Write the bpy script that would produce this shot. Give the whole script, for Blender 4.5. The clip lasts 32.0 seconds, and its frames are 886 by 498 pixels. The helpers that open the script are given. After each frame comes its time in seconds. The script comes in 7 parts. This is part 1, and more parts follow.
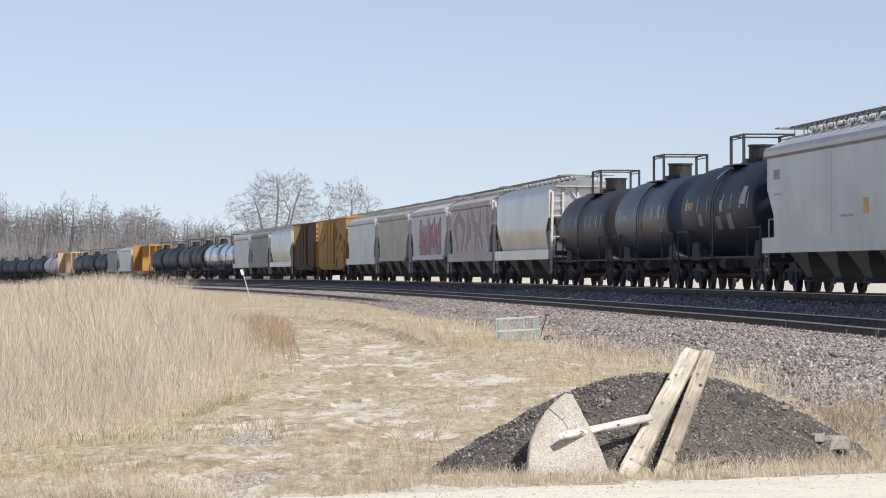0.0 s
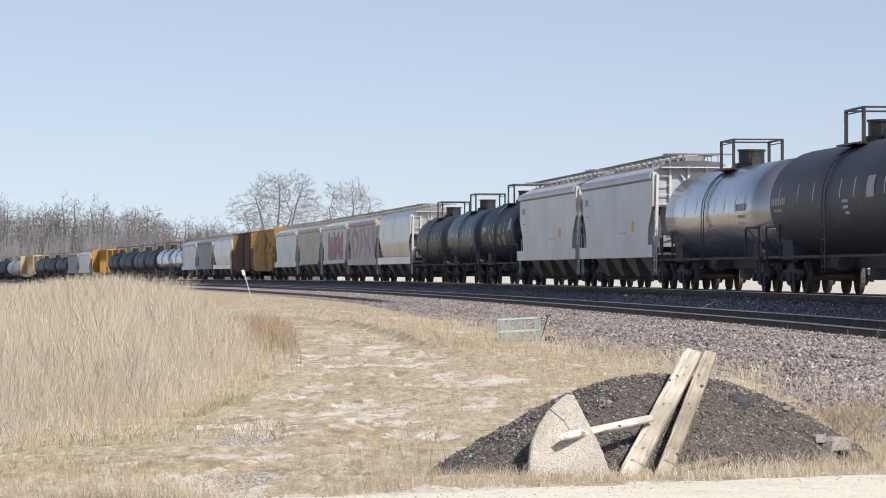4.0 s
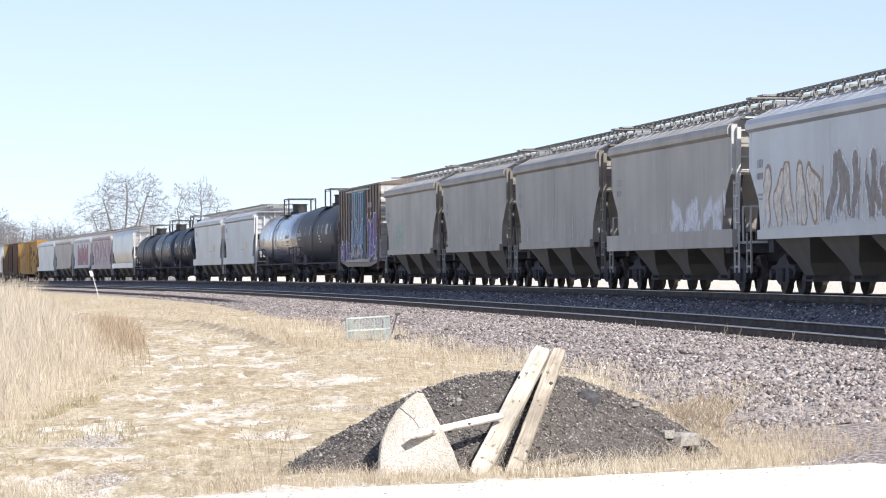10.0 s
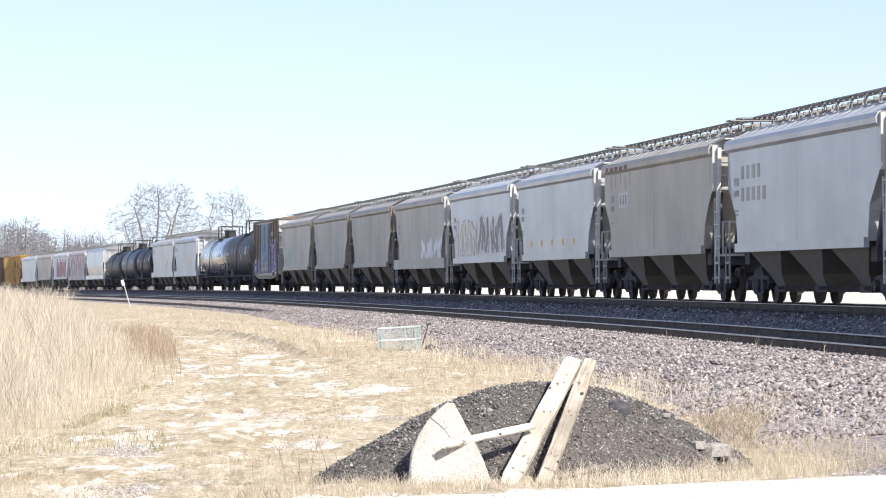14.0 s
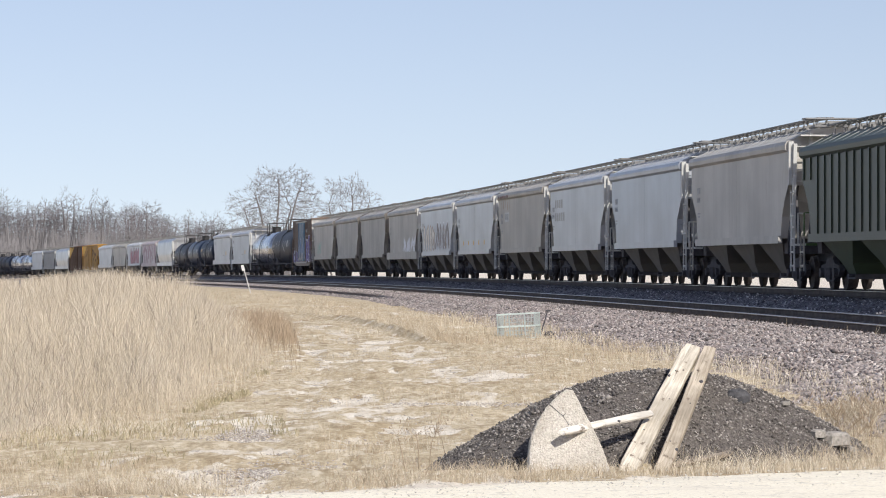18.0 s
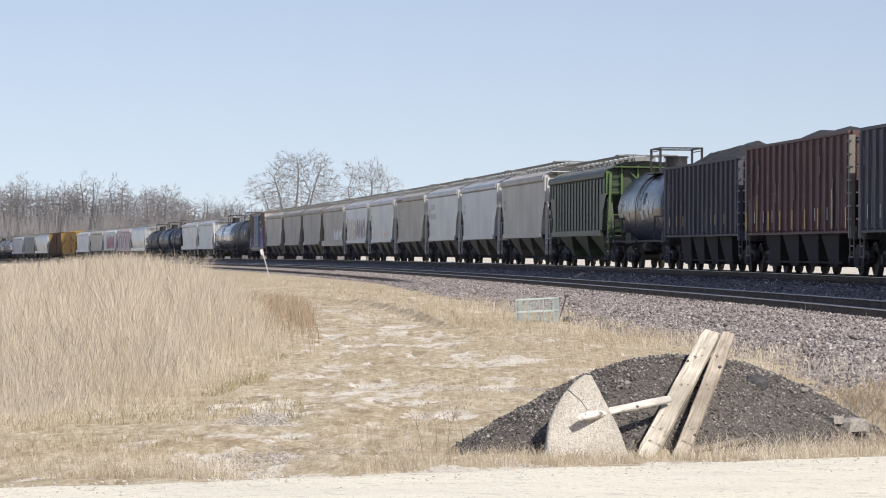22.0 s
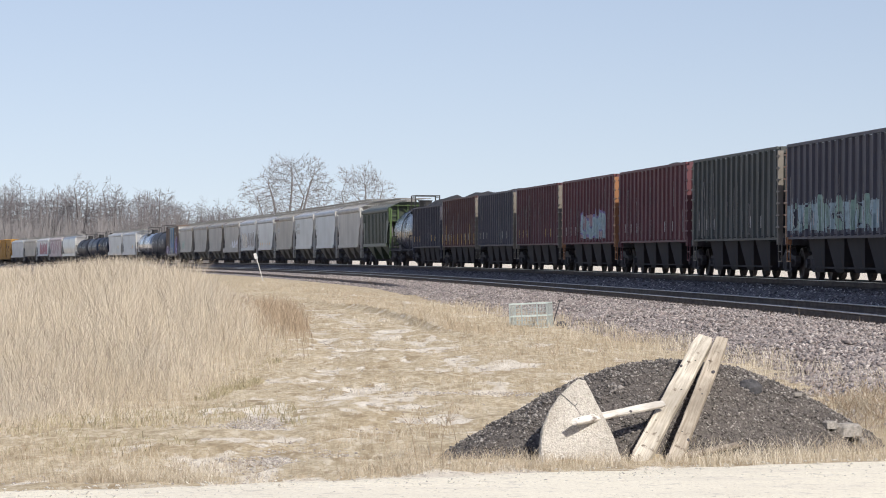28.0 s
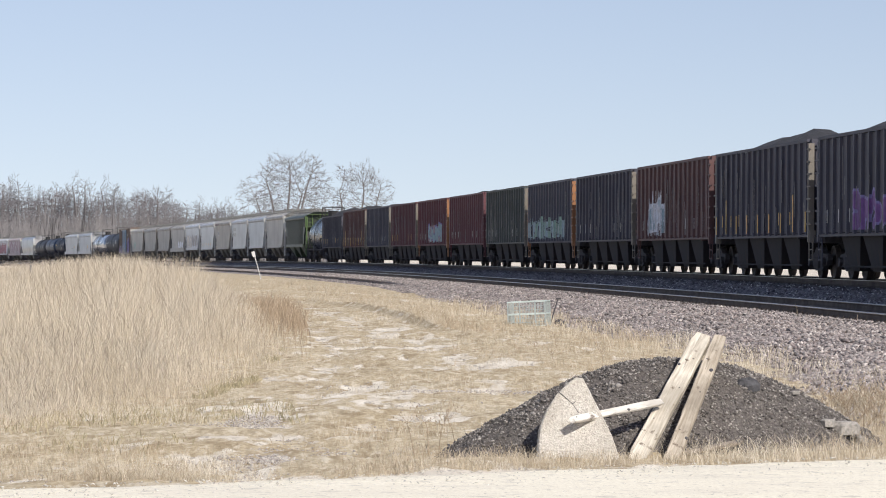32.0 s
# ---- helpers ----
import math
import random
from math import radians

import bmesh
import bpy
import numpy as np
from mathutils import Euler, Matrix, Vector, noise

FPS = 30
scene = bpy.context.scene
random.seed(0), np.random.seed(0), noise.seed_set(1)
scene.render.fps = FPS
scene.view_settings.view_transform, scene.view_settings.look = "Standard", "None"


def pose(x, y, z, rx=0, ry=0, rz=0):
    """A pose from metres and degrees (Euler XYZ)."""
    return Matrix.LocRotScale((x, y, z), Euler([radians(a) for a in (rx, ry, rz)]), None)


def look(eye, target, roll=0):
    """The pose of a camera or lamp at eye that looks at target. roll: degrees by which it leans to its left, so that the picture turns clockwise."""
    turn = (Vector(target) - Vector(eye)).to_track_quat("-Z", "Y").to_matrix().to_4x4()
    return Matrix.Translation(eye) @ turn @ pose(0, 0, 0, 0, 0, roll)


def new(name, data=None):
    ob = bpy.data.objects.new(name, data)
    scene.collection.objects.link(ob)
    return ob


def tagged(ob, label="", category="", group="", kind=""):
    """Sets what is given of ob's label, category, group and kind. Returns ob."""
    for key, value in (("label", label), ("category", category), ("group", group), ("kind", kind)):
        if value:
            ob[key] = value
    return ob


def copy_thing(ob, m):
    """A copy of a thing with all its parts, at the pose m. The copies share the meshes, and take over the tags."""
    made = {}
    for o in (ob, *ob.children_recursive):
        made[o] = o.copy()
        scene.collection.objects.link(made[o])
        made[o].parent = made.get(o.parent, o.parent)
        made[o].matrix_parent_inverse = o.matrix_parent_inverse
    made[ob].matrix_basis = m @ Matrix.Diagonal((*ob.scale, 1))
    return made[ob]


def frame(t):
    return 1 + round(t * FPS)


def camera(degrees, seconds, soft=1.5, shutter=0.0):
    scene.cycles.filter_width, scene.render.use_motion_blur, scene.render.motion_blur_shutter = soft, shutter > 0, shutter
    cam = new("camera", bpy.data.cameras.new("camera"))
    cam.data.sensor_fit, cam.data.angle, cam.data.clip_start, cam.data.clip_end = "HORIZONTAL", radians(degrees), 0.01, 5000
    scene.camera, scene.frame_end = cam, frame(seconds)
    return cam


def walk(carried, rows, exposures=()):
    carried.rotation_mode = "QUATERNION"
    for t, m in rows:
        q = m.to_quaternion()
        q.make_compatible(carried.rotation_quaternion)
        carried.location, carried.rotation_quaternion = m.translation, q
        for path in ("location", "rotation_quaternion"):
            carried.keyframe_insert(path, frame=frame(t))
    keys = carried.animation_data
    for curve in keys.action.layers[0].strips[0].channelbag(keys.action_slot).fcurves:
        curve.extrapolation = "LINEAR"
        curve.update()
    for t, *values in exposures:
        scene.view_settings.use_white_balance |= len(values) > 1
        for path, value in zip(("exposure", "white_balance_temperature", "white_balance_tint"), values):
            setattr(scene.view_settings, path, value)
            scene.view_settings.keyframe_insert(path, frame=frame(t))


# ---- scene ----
EYE = 1.75                      # height of the lens over the gravel road
cam = camera(15.0, 32.0, soft=1.0)
WALK = [
    (0.0, 90.2428, 0.0098, -0.0000),
    (0.5, 90.2485, -0.0346, -0.0146),
    (1.0, 90.2559, 0.0272, -0.0135),
    (1.5, 90.2604, -0.0510, 0.0004),
    (2.0, 90.2609, 0.0056, 0.0083),
    (2.5, 90.2720, 0.0169, 0.0017),
    (4.5, 90.2441, -0.0870, 0.0181),
    (5.0, 90.2364, -0.1211, 0.0034),
    (5.5, 90.2236, -0.1530, 0.0060),
    (6.0, 90.2001, -0.0861, -0.0258),
    (6.5, 90.1995, -0.1034, -0.0424),
    (7.0, 90.2480, 0.2195, -0.0289),
    (7.5, 90.2784, 0.1972, -0.0203),
    (8.0, 90.2255, 0.3017, -0.9895),
    (8.2, 90.1893, 0.2935, -2.4756),
    (8.5, 90.1744, 0.4183, -2.7266),
    (9.0, 90.1622, 0.4016, -2.6967),
    (9.5, 90.2111, 0.3399, -2.6189),
    (10.0, 90.2256, 0.3788, -2.5510),
    (10.5, 90.2253, 0.4298, -2.4843),
    (11.0, 90.2591, 0.3564, -2.4284),
    (11.5, 90.2949, 0.3390, -2.3563),
    (12.0, 90.3384, 0.3663, -2.3271),
    (12.5, 90.3693, 0.3180, -2.2689),
    (13.0, 90.3927, 0.3763, -2.2084),
    (13.5, 90.3953, 0.3193, -2.1094),
    (15.5, 90.4129, 0.2684, -1.7773),
    (16.0, 90.3621, 0.3004, -1.2736),
    (16.5, 90.2974, 0.1650, 0.1922),
    (17.0, 90.2551, 0.1098, 0.4665),
    (17.5, 90.2197, 0.0267, 0.1258),
    (18.0, 90.1733, -0.0362, 0.0138),
    (18.5, 90.1306, -0.0309, -0.0275),
    (19.0, 90.1018, 0.0079, -0.0713),
    (19.5, 90.0569, -0.0089, -0.1025),
    (20.0, 90.0131, -0.0290, -0.2600),
    (20.3, 89.9815, -0.2096, -0.4721),
    (20.5, 89.9921, -0.2670, -2.8935),
    (21.0, 89.9646, -0.1794, -3.2007),
    (21.5, 89.9471, -0.1730, -0.2713),
    (22.0, 89.9120, -0.2502, 0.3361),
    (22.5, 89.9063, -0.1329, 0.2229),
    (23.0, 89.9250, -0.2022, 0.2029),
    (23.5, 89.9929, -0.1450, 0.2569),
    (24.0, 90.0890, -0.2327, 0.2619),
    (24.5, 90.1395, -0.1919, 0.2685),
    (25.0, 90.1627, -0.2662, 0.3067),
    (25.5, 90.1337, -0.3197, 0.3112),
    (27.5, 90.0148, -0.2672, 0.2497),
    (28.0, 89.9887, -0.3421, 0.2288),
    (28.5, 89.9752, -0.3517, 0.2158),
    (29.0, 89.9721, -0.2673, 0.2162),
    (29.5, 89.9721, -0.2678, 0.2190),
    (30.0, 89.9678, -0.2927, 0.2229),
    (30.5, 89.9619, -0.3754, 0.2103),
    (31.0, 89.9591, -0.3434, 0.2112),
    (31.5, 89.9662, -0.2979, 0.2082),
    (32.0, 89.9563, -0.3527, 0.1951),
]
EXPOSURES = [(t, 0.13 + e, 6680 - 600 * min(e, 0.4), 10) for t, e in ((0.0, 0.0), (7.5, 0.0), (8.5, 0.17), (9.5, 0.36), (11.0, 0.65), (15.5, 0.52), (16.0, 0.43), (16.4, 0.27), (17.0, 0.2), (18.0, 0.06), (20.2, 0.03), (20.7, 0.17), (21.1, 0.16), (21.7, 0.0), (32.0, 0.0))]
walk(cam, [(t, pose(0, 0, EYE, rx, ry, rz)) for t, rx, ry, rz in WALK], EXPOSURES)

# ---- light ----
SUN_SIDE, SUN_HIGH = radians(32), radians(40)       # behind the lens, to its right
world = bpy.data.worlds.new("sky")
scene.world = world
world.use_nodes = True
wn = world.node_tree
sky = wn.nodes.new("ShaderNodeTexSky")
sky.sky_type, sky.sun_disc = "NISHITA", False
sky.sun_elevation, sky.sun_rotation = SUN_HIGH, math.pi - SUN_SIDE
sky.air_density, sky.dust_density, sky.ozone_density = 1.0, 0.7, 2.0
wn.nodes["Background"].inputs["Strength"].default_value = 0.12
# a clear, slightly hazy spring sky, even down to the horizon
sky_at, lift = wn.nodes.new("ShaderNodeTexCoord"), wn.nodes.new("ShaderNodeMapping")
lift.inputs["Location"].default_value = (0, 0, 0.10)
wn.links.new(sky_at.outputs["Generated"], lift.inputs["Vector"])
wn.links.new(lift.outputs["Vector"], sky.inputs["Vector"])
hue = wn.nodes.new("ShaderNodeMix")
hue.data_type, hue.blend_type = "RGBA", "MULTIPLY"
hue.inputs[0].default_value, hue.inputs[7].default_value = 1.0, (1.24, 1.03, 0.98, 1)
wn.links.new(sky.outputs["Color"], hue.inputs[6])
wn.links.new(hue.outputs[2], wn.nodes["Background"].inputs["Color"])
to_sun = Vector((math.sin(SUN_SIDE) * math.cos(SUN_HIGH), -math.cos(SUN_SIDE) * math.cos(SUN_HIGH), math.sin(SUN_HIGH)))
sun_data = bpy.data.lights.new("sun", "SUN")
sun_data.energy, sun_data.angle, sun_data.color = 4.0, radians(0.53), (1.0, 0.965, 0.91)
sun = new("sun", sun_data)
sun.matrix_world = look(to_sun * 50, (0, 0, 0))


# ---- materials ----
class Nodes:
    """A small builder for node materials."""

    def __init__(self, name):
        self.mat = bpy.data.materials.new(name)
        self.mat.use_nodes = True
        self.tree = self.mat.node_tree
        self.bsdf = self.tree.nodes["Principled BSDF"]
        self.coord = None

    def node(self, kind, **values):
        n = self.tree.nodes.new(kind)
        for key, value in values.items():
            n.inputs[key].default_value = value
        return n

    def link(self, a, b):
        self.tree.links.new(a, b)

    def space(self, scale=(1, 1, 1), which="Object"):
        if self.coord is None:
            self.coord = self.node("ShaderNodeTexCoord")
        m = self.node("ShaderNodeMapping")
        m.inputs["Scale"].default_value = scale
        self.link(self.coord.outputs[which], m.inputs["Vector"])
        return m.outputs["Vector"]

    def noise(self, size, scale=(1, 1, 1), detail=4.0, rough=0.55, which="Object"):
        n = self.node("ShaderNodeTexNoise", Scale=1.0 / size, Detail=detail, Roughness=rough)
        self.link(self.space(scale, which), n.inputs["Vector"])
        return n.outputs["Fac"]

    def ramp(self, fac, lo, hi):
        r = self.node("ShaderNodeMapRange")
        r.inputs["From Min"].default_value, r.inputs["From Max"].default_value = lo, hi
        self.link(fac, r.inputs["Value"])
        return r.outputs["Result"]

    def mix(self, fac, a, b):
        m = self.tree.nodes.new("ShaderNodeMix")
        m.data_type = "RGBA"
        for value, slot in ((fac, 0), (a, 6), (b, 7)):
            if isinstance(value, (int, float)):
                m.inputs[slot].default_value = value
            elif isinstance(value, tuple):
                m.inputs[slot].default_value = (*value[:3], 1)
            else:
                self.link(value, m.inputs[slot])
        return m.outputs[2]

    def times(self, a, b):
        m = self.tree.nodes.new("ShaderNodeMath")
        m.operation = "MULTIPLY"
        self.link(a, m.inputs[0])
        if isinstance(b, (int, float)):
            m.inputs[1].default_value = b
        else:
            self.link(b, m.inputs[1])
        return m.outputs[0]

    def random(self):
        return self.tree.nodes.new("ShaderNodeObjectInfo").outputs["Random"]

    def island(self):
        return self.tree.nodes.new("ShaderNodeNewGeometry").outputs["Random Per Island"]

    def bump(self, height, strength=0.3, distance=0.02):
        b = self.node("ShaderNodeBump", Strength=strength, Distance=distance)
        self.link(height, b.inputs["Height"])
        self.link(b.outputs["Normal"], self.bsdf.inputs["Normal"])

    def done(self, colour, rough=0.8, metal=0.0, spec=None):
        if isinstance(colour, tuple):
            self.bsdf.inputs["Base Color"].default_value = (*colour, 1)
        else:
            self.link(colour, self.bsdf.inputs["Base Color"])
        if isinstance(rough, (int, float)):
            self.bsdf.inputs["Roughness"].default_value = rough
        else:
            self.link(rough, self.bsdf.inputs["Roughness"])
        self.bsdf.inputs["Metallic"].default_value = metal
        if spec is not None:
            self.bsdf.inputs["Specular IOR Level"].default_value = spec
        return self.mat


def car_paint(name, colour, dirt=0.35, rust=0.15, rough=0.46, metal=0.0, soil=(0.12, 0.10, 0.085), spec=0.34, runs=0.0):
    """Weathered paint of a freight car: streaks that run down, dust, rust spots."""
    n = Nodes(name)
    streak = n.noise(1.1, (1, 1, 0.12), 6, 0.6)
    cloud = n.noise(2.6, (0.6, 1, 1.3), 5)
    fine = n.noise(0.06, (1, 1, 0.4), 3)
    faded = n.mix(n.ramp(cloud, 0.3, 0.72), tuple(c * 0.86 for c in colour), tuple(min(1, c * 1.14 + 0.01) for c in colour))
    dusty = n.mix(n.times(n.ramp(streak, 0.40, 0.80), dirt), faded, soil)
    spots = n.times(n.ramp(n.noise(0.5, (1, 1, 0.5), 8, 0.7), 0.58, 0.68), rust)
    rusty = n.mix(spots, dusty, (0.13, 0.055, 0.028))
    if runs:
        trail = n.times(n.ramp(n.noise(0.22, (1, 1, 0.06), 5, 0.6), 0.60, 0.70), n.ramp(n.noise(1.7, (1, 1, 1), 2), 0.45, 0.6))
        rusty = n.mix(n.times(trail, runs), rusty, (0.20, 0.115, 0.075))
    n.bump(fine, 0.12, 0.01)
    return n.done(rusty, rough, metal, spec)


def plain(name, colour, rough=0.7, metal=0.0, vary=0.25, size=0.15):
    n = Nodes(name)
    grain = n.noise(size, detail=5)
    dark = tuple(c * (1 - vary) for c in colour)
    light = tuple(min(1, c * (1 + vary)) for c in colour)
    n.bump(n.noise(size * 0.3), 0.2, 0.01)
    return n.done(n.mix(n.ramp(grain, 0.3, 0.7), dark, light), rough, metal)


def stony(name, colours, size=0.05, rough=0.9):
    """Loose stone: colour by stone, with a fine grain."""
    n = Nodes(name)
    r = n.tree.nodes.new("ShaderNodeValToRGB")
    r.color_ramp.interpolation = "LINEAR"
    while len(r.color_ramp.elements) < len(colours):
        r.color_ramp.elements.new(0.5)
    for i, c in enumerate(colours):
        e = r.color_ramp.elements[i]
        e.position, e.color = i / (len(colours) - 1), (*c, 1)
    n.link(n.island(), r.inputs["Fac"])
    grain = n.noise(size * 0.4, detail=4)
    n.bump(grain, 0.4, size * 0.2)
    return n.done(n.mix(n.times(n.ramp(grain, 0.3, 0.7), 0.3), r.outputs["Color"], (0.10, 0.09, 0.085)), rough)


GREYS = dict(
    light=car_paint("light_grey_paint", (0.48, 0.49, 0.50), 0.25, 0.1, 0.33, spec=0.45, runs=0.15),
    warm=car_paint("warm_grey_paint", (0.504, 0.482, 0.437), 0.35, 0.15, runs=0.25),
    dim=car_paint("dim_grey_paint", (0.43, 0.405, 0.36), 0.45, 0.2, runs=0.5),
    smoke=car_paint("smoky_grey_paint", (0.36, 0.34, 0.305), 0.55, 0.25, runs=0.5),
    blue=car_paint("bluish_grey_paint", (0.42, 0.45, 0.49), 0.25, 0.1, 0.33, spec=0.45, runs=0.15),
    pale=car_paint("pale_grey_paint", (0.50, 0.522, 0.545), 0.2, 0.12, 0.33, spec=0.45, runs=0.2),
    tan=car_paint("tan_grey_paint", (0.448, 0.414, 0.353), 0.35, 0.25, runs=0.6),
    white=car_paint("white_grey_paint", (0.64, 0.65, 0.66), 0.2, 0.15),
    dark=car_paint("dark_grey_paint", (0.17, 0.175, 0.18), 0.4, 0.1),
    pink=car_paint("pink_washed_paint", (0.52, 0.43, 0.43), 0.3, 0.15),
)
SILVER = car_paint("bare_aluminium", (0.58, 0.58, 0.57), 0.2, 0.05, 0.36, 0.75)
TANK_BLACK = car_paint("black_tank_paint", (0.019, 0.025, 0.044), 0.1, 0.05, 0.42, soil=(0.045, 0.048, 0.06), spec=0.05)
TANK_BLUE = car_paint("blue_black_tank_paint", (0.018, 0.028, 0.054), 0.08, 0.05, 0.36, soil=(0.04, 0.04, 0.045), spec=0.18)
TANK_GREY = car_paint("grey_tank_paint", (0.036, 0.038, 0.048), 0.25, 0.12, 0.46, soil=(0.075, 0.064, 0.056), spec=0.2)
TANK_DULL = car_paint("dull_charcoal_tank_paint", (0.058, 0.064, 0.080), 0.15, 0.08, 0.5, soil=(0.08, 0.075, 0.07), spec=0.15)
TANK_GLOSS = car_paint("glossy_blue_tank_paint", (0.032, 0.043, 0.072), 0.08, 0.03, 0.24, soil=(0.05, 0.05, 0.055), spec=0.5)
TANK_SILVER = car_paint("silver_tank_jacket", (0.42, 0.43, 0.46), 0.25, 0.05, 0.2, 0.85)
TANK_WHITE = car_paint("white_tank_paint", (0.5, 0.5, 0.5), 0.3, 0.1, 0.4)
YELLOW = car_paint("rusty_yellow_paint", (0.43, 0.245, 0.065), 0.3, 0.7, 0.65, spec=0.12)
# sunlit and shaded tones of one yellow; the dark one also serves rust
YELLOW_SUNLIT = car_paint("clean_yellow_paint", (0.70, 0.43, 0.09), 0.1, 0.1, 0.6, spec=0.15)
YELLOW_SHADE_RUST = car_paint("sooty_yellow_paint", (0.10, 0.05, 0.025), 0.5, 0.5, 0.7, spec=0.12)
ORANGE = car_paint("orange_end_paint", (0.36, 0.17, 0.08), 0.4, 0.4)
TAN_FRAME = car_paint("tan_frame_paint", (0.5, 0.38, 0.24), 0.3, 0.3)
GREEN = car_paint("dark_green_paint", (0.038, 0.056, 0.035), 0.4, 0.15, soil=(0.05, 0.045, 0.04))
GREEN_BAY = car_paint("dusty_green_bay_paint", (0.075, 0.105, 0.062), 0.4, 0.15, soil=(0.06, 0.055, 0.045))
# lighter copy of the green, sun on the end put into the colour
GREEN_SUNLIT = car_paint("bright_green_paint", (0.085, 0.145, 0.05), 0.25, 0.1)
BOX_BROWN = car_paint("brown_box_paint", (0.20, 0.15, 0.12), 0.5, 0.4, spec=0.15, runs=0.4)
BOX_BLUE = car_paint("faded_blue_door_paint", (0.14, 0.29, 0.42), 0.3, 0.35, spec=0.2)
COAL_BLACK = car_paint("black_hopper_paint", (0.058, 0.058, 0.080), 0.4, 0.2, 0.6, soil=(0.045, 0.042, 0.042), spec=0.4, runs=0.3)
COAL_GREY = car_paint("charcoal_hopper_paint", (0.080, 0.080, 0.104), 0.4, 0.2, 0.6, soil=(0.045, 0.042, 0.042), spec=0.4, runs=0.3)
COAL_RED = car_paint("oxide_red_paint", (0.142, 0.050, 0.060), 0.4, 0.3, 0.6, soil=(0.05, 0.044, 0.042), spec=0.4)
COAL_MAROON = car_paint("maroon_paint", (0.125, 0.050, 0.060), 0.4, 0.2, 0.6, soil=(0.05, 0.044, 0.042), spec=0.4)
COAL_BROWN = car_paint("red_brown_paint", (0.120, 0.060, 0.058), 0.4, 0.5, 0.6, soil=(0.05, 0.044, 0.042), spec=0.4)
COAL_GREEN = car_paint("olive_green_paint", (0.072, 0.084, 0.080), 0.4, 0.2, 0.6, soil=(0.05, 0.044, 0.042), spec=0.4)
COAL_PALE = car_paint("weathered_end_paint", (0.22, 0.20, 0.17), 0.5, 0.4, 0.6)
# bay paints: grime, plus the shade under the cars as a darker colour
SHADED_GRIME = car_paint("grimy_bay_paint", (0.17, 0.158, 0.138), 0.6, 0.2, 0.7, soil=(0.11, 0.095, 0.08))
BLACK_SHADED_GRIME = car_paint("black_grimy_bay_paint", (0.036, 0.034, 0.038), 0.6, 0.2, 0.8, soil=(0.07, 0.062, 0.058), spec=0.2)
UNDER = plain("sooty_underframe", (0.080, 0.076, 0.080), 0.85)
WHEEL = plain("worn_wheel_steel", (0.085, 0.072, 0.064), 0.75, 0.0)
BRIGHT = plain("bright_ladder_paint", (0.55, 0.55, 0.52), 0.55, 0, 0.07)
BLACK_STEEL = plain("black_painted_steel", (0.02, 0.02, 0.021), 0.5)
GRATING = plain("galvanised_grating", (0.24, 0.24, 0.235), 0.6, 0.2)
COAL = stony("coal", [(0.012, 0.012, 0.013), (0.03, 0.03, 0.032), (0.05, 0.05, 0.05)], 0.1, 0.7)
MARK_WHITE = plain("faded_white_marking", (0.55, 0.55, 0.53), 0.6)
DULL_ROOF = car_paint("dusty_roof_paint", (0.42, 0.42, 0.41), 0.5, 0.2, 0.55)
BOX_END = car_paint("streaked_white_end_paint", (0.5, 0.5, 0.48), 0.4, 0.3)
MARK_BRIGHT = plain("white_reflector_tape", (0.82, 0.80, 0.74), 0.45, 0, 0.1)
MARK_FADED = plain("faded_grey_stencil", (0.31, 0.31, 0.32), 0.6)
MARK_YELLOW = plain("yellow_reflector", (0.70, 0.43, 0.07), 0.5)
MARK_ORANGE = plain("faded_orange_marking", (0.4, 0.2, 0.06), 0.6)
SPRAY = dict(
    pink=plain("pink_spray_paint", (0.44, 0.19, 0.22), 0.6),
    rose=plain("rose_spray_paint", (0.40, 0.27, 0.29), 0.6),
    dark=plain("dark_spray_paint", (0.06, 0.055, 0.075), 0.6),
    violet=plain("violet_spray_paint", (0.24, 0.20, 0.42), 0.6),
    white=plain("white_spray_paint", (0.72, 0.74, 0.78), 0.6),
    cyan=plain("pale_cyan_spray_paint", (0.36, 0.48, 0.52), 0.6),
    mint=plain("mint_spray_paint", (0.28, 0.42, 0.36), 0.6),
    cream=plain("cream_spray_paint", (0.78, 0.73, 0.64), 0.6),
    rust=plain("rust_spray_paint", (0.26, 0.11, 0.06), 0.6),
    blue=plain("blue_spray_paint", (0.13, 0.25, 0.45), 0.6),
    dim=plain("dim_spray_paint", (0.30, 0.27, 0.25), 0.6),
    pale=plain("pale_spray_paint", (0.46, 0.46, 0.44), 0.6),
    maroon=plain("maroon_spray_paint", (0.16, 0.06, 0.055), 0.6),
    tan=plain("tan_spray_paint", (0.42, 0.30, 0.2), 0.6),
    grey=plain("scraped_grey_paint", (0.2, 0.19, 0.185), 0.7),
    purple=plain("purple_spray_paint", (0.2, 0.09, 0.28), 0.6),
)


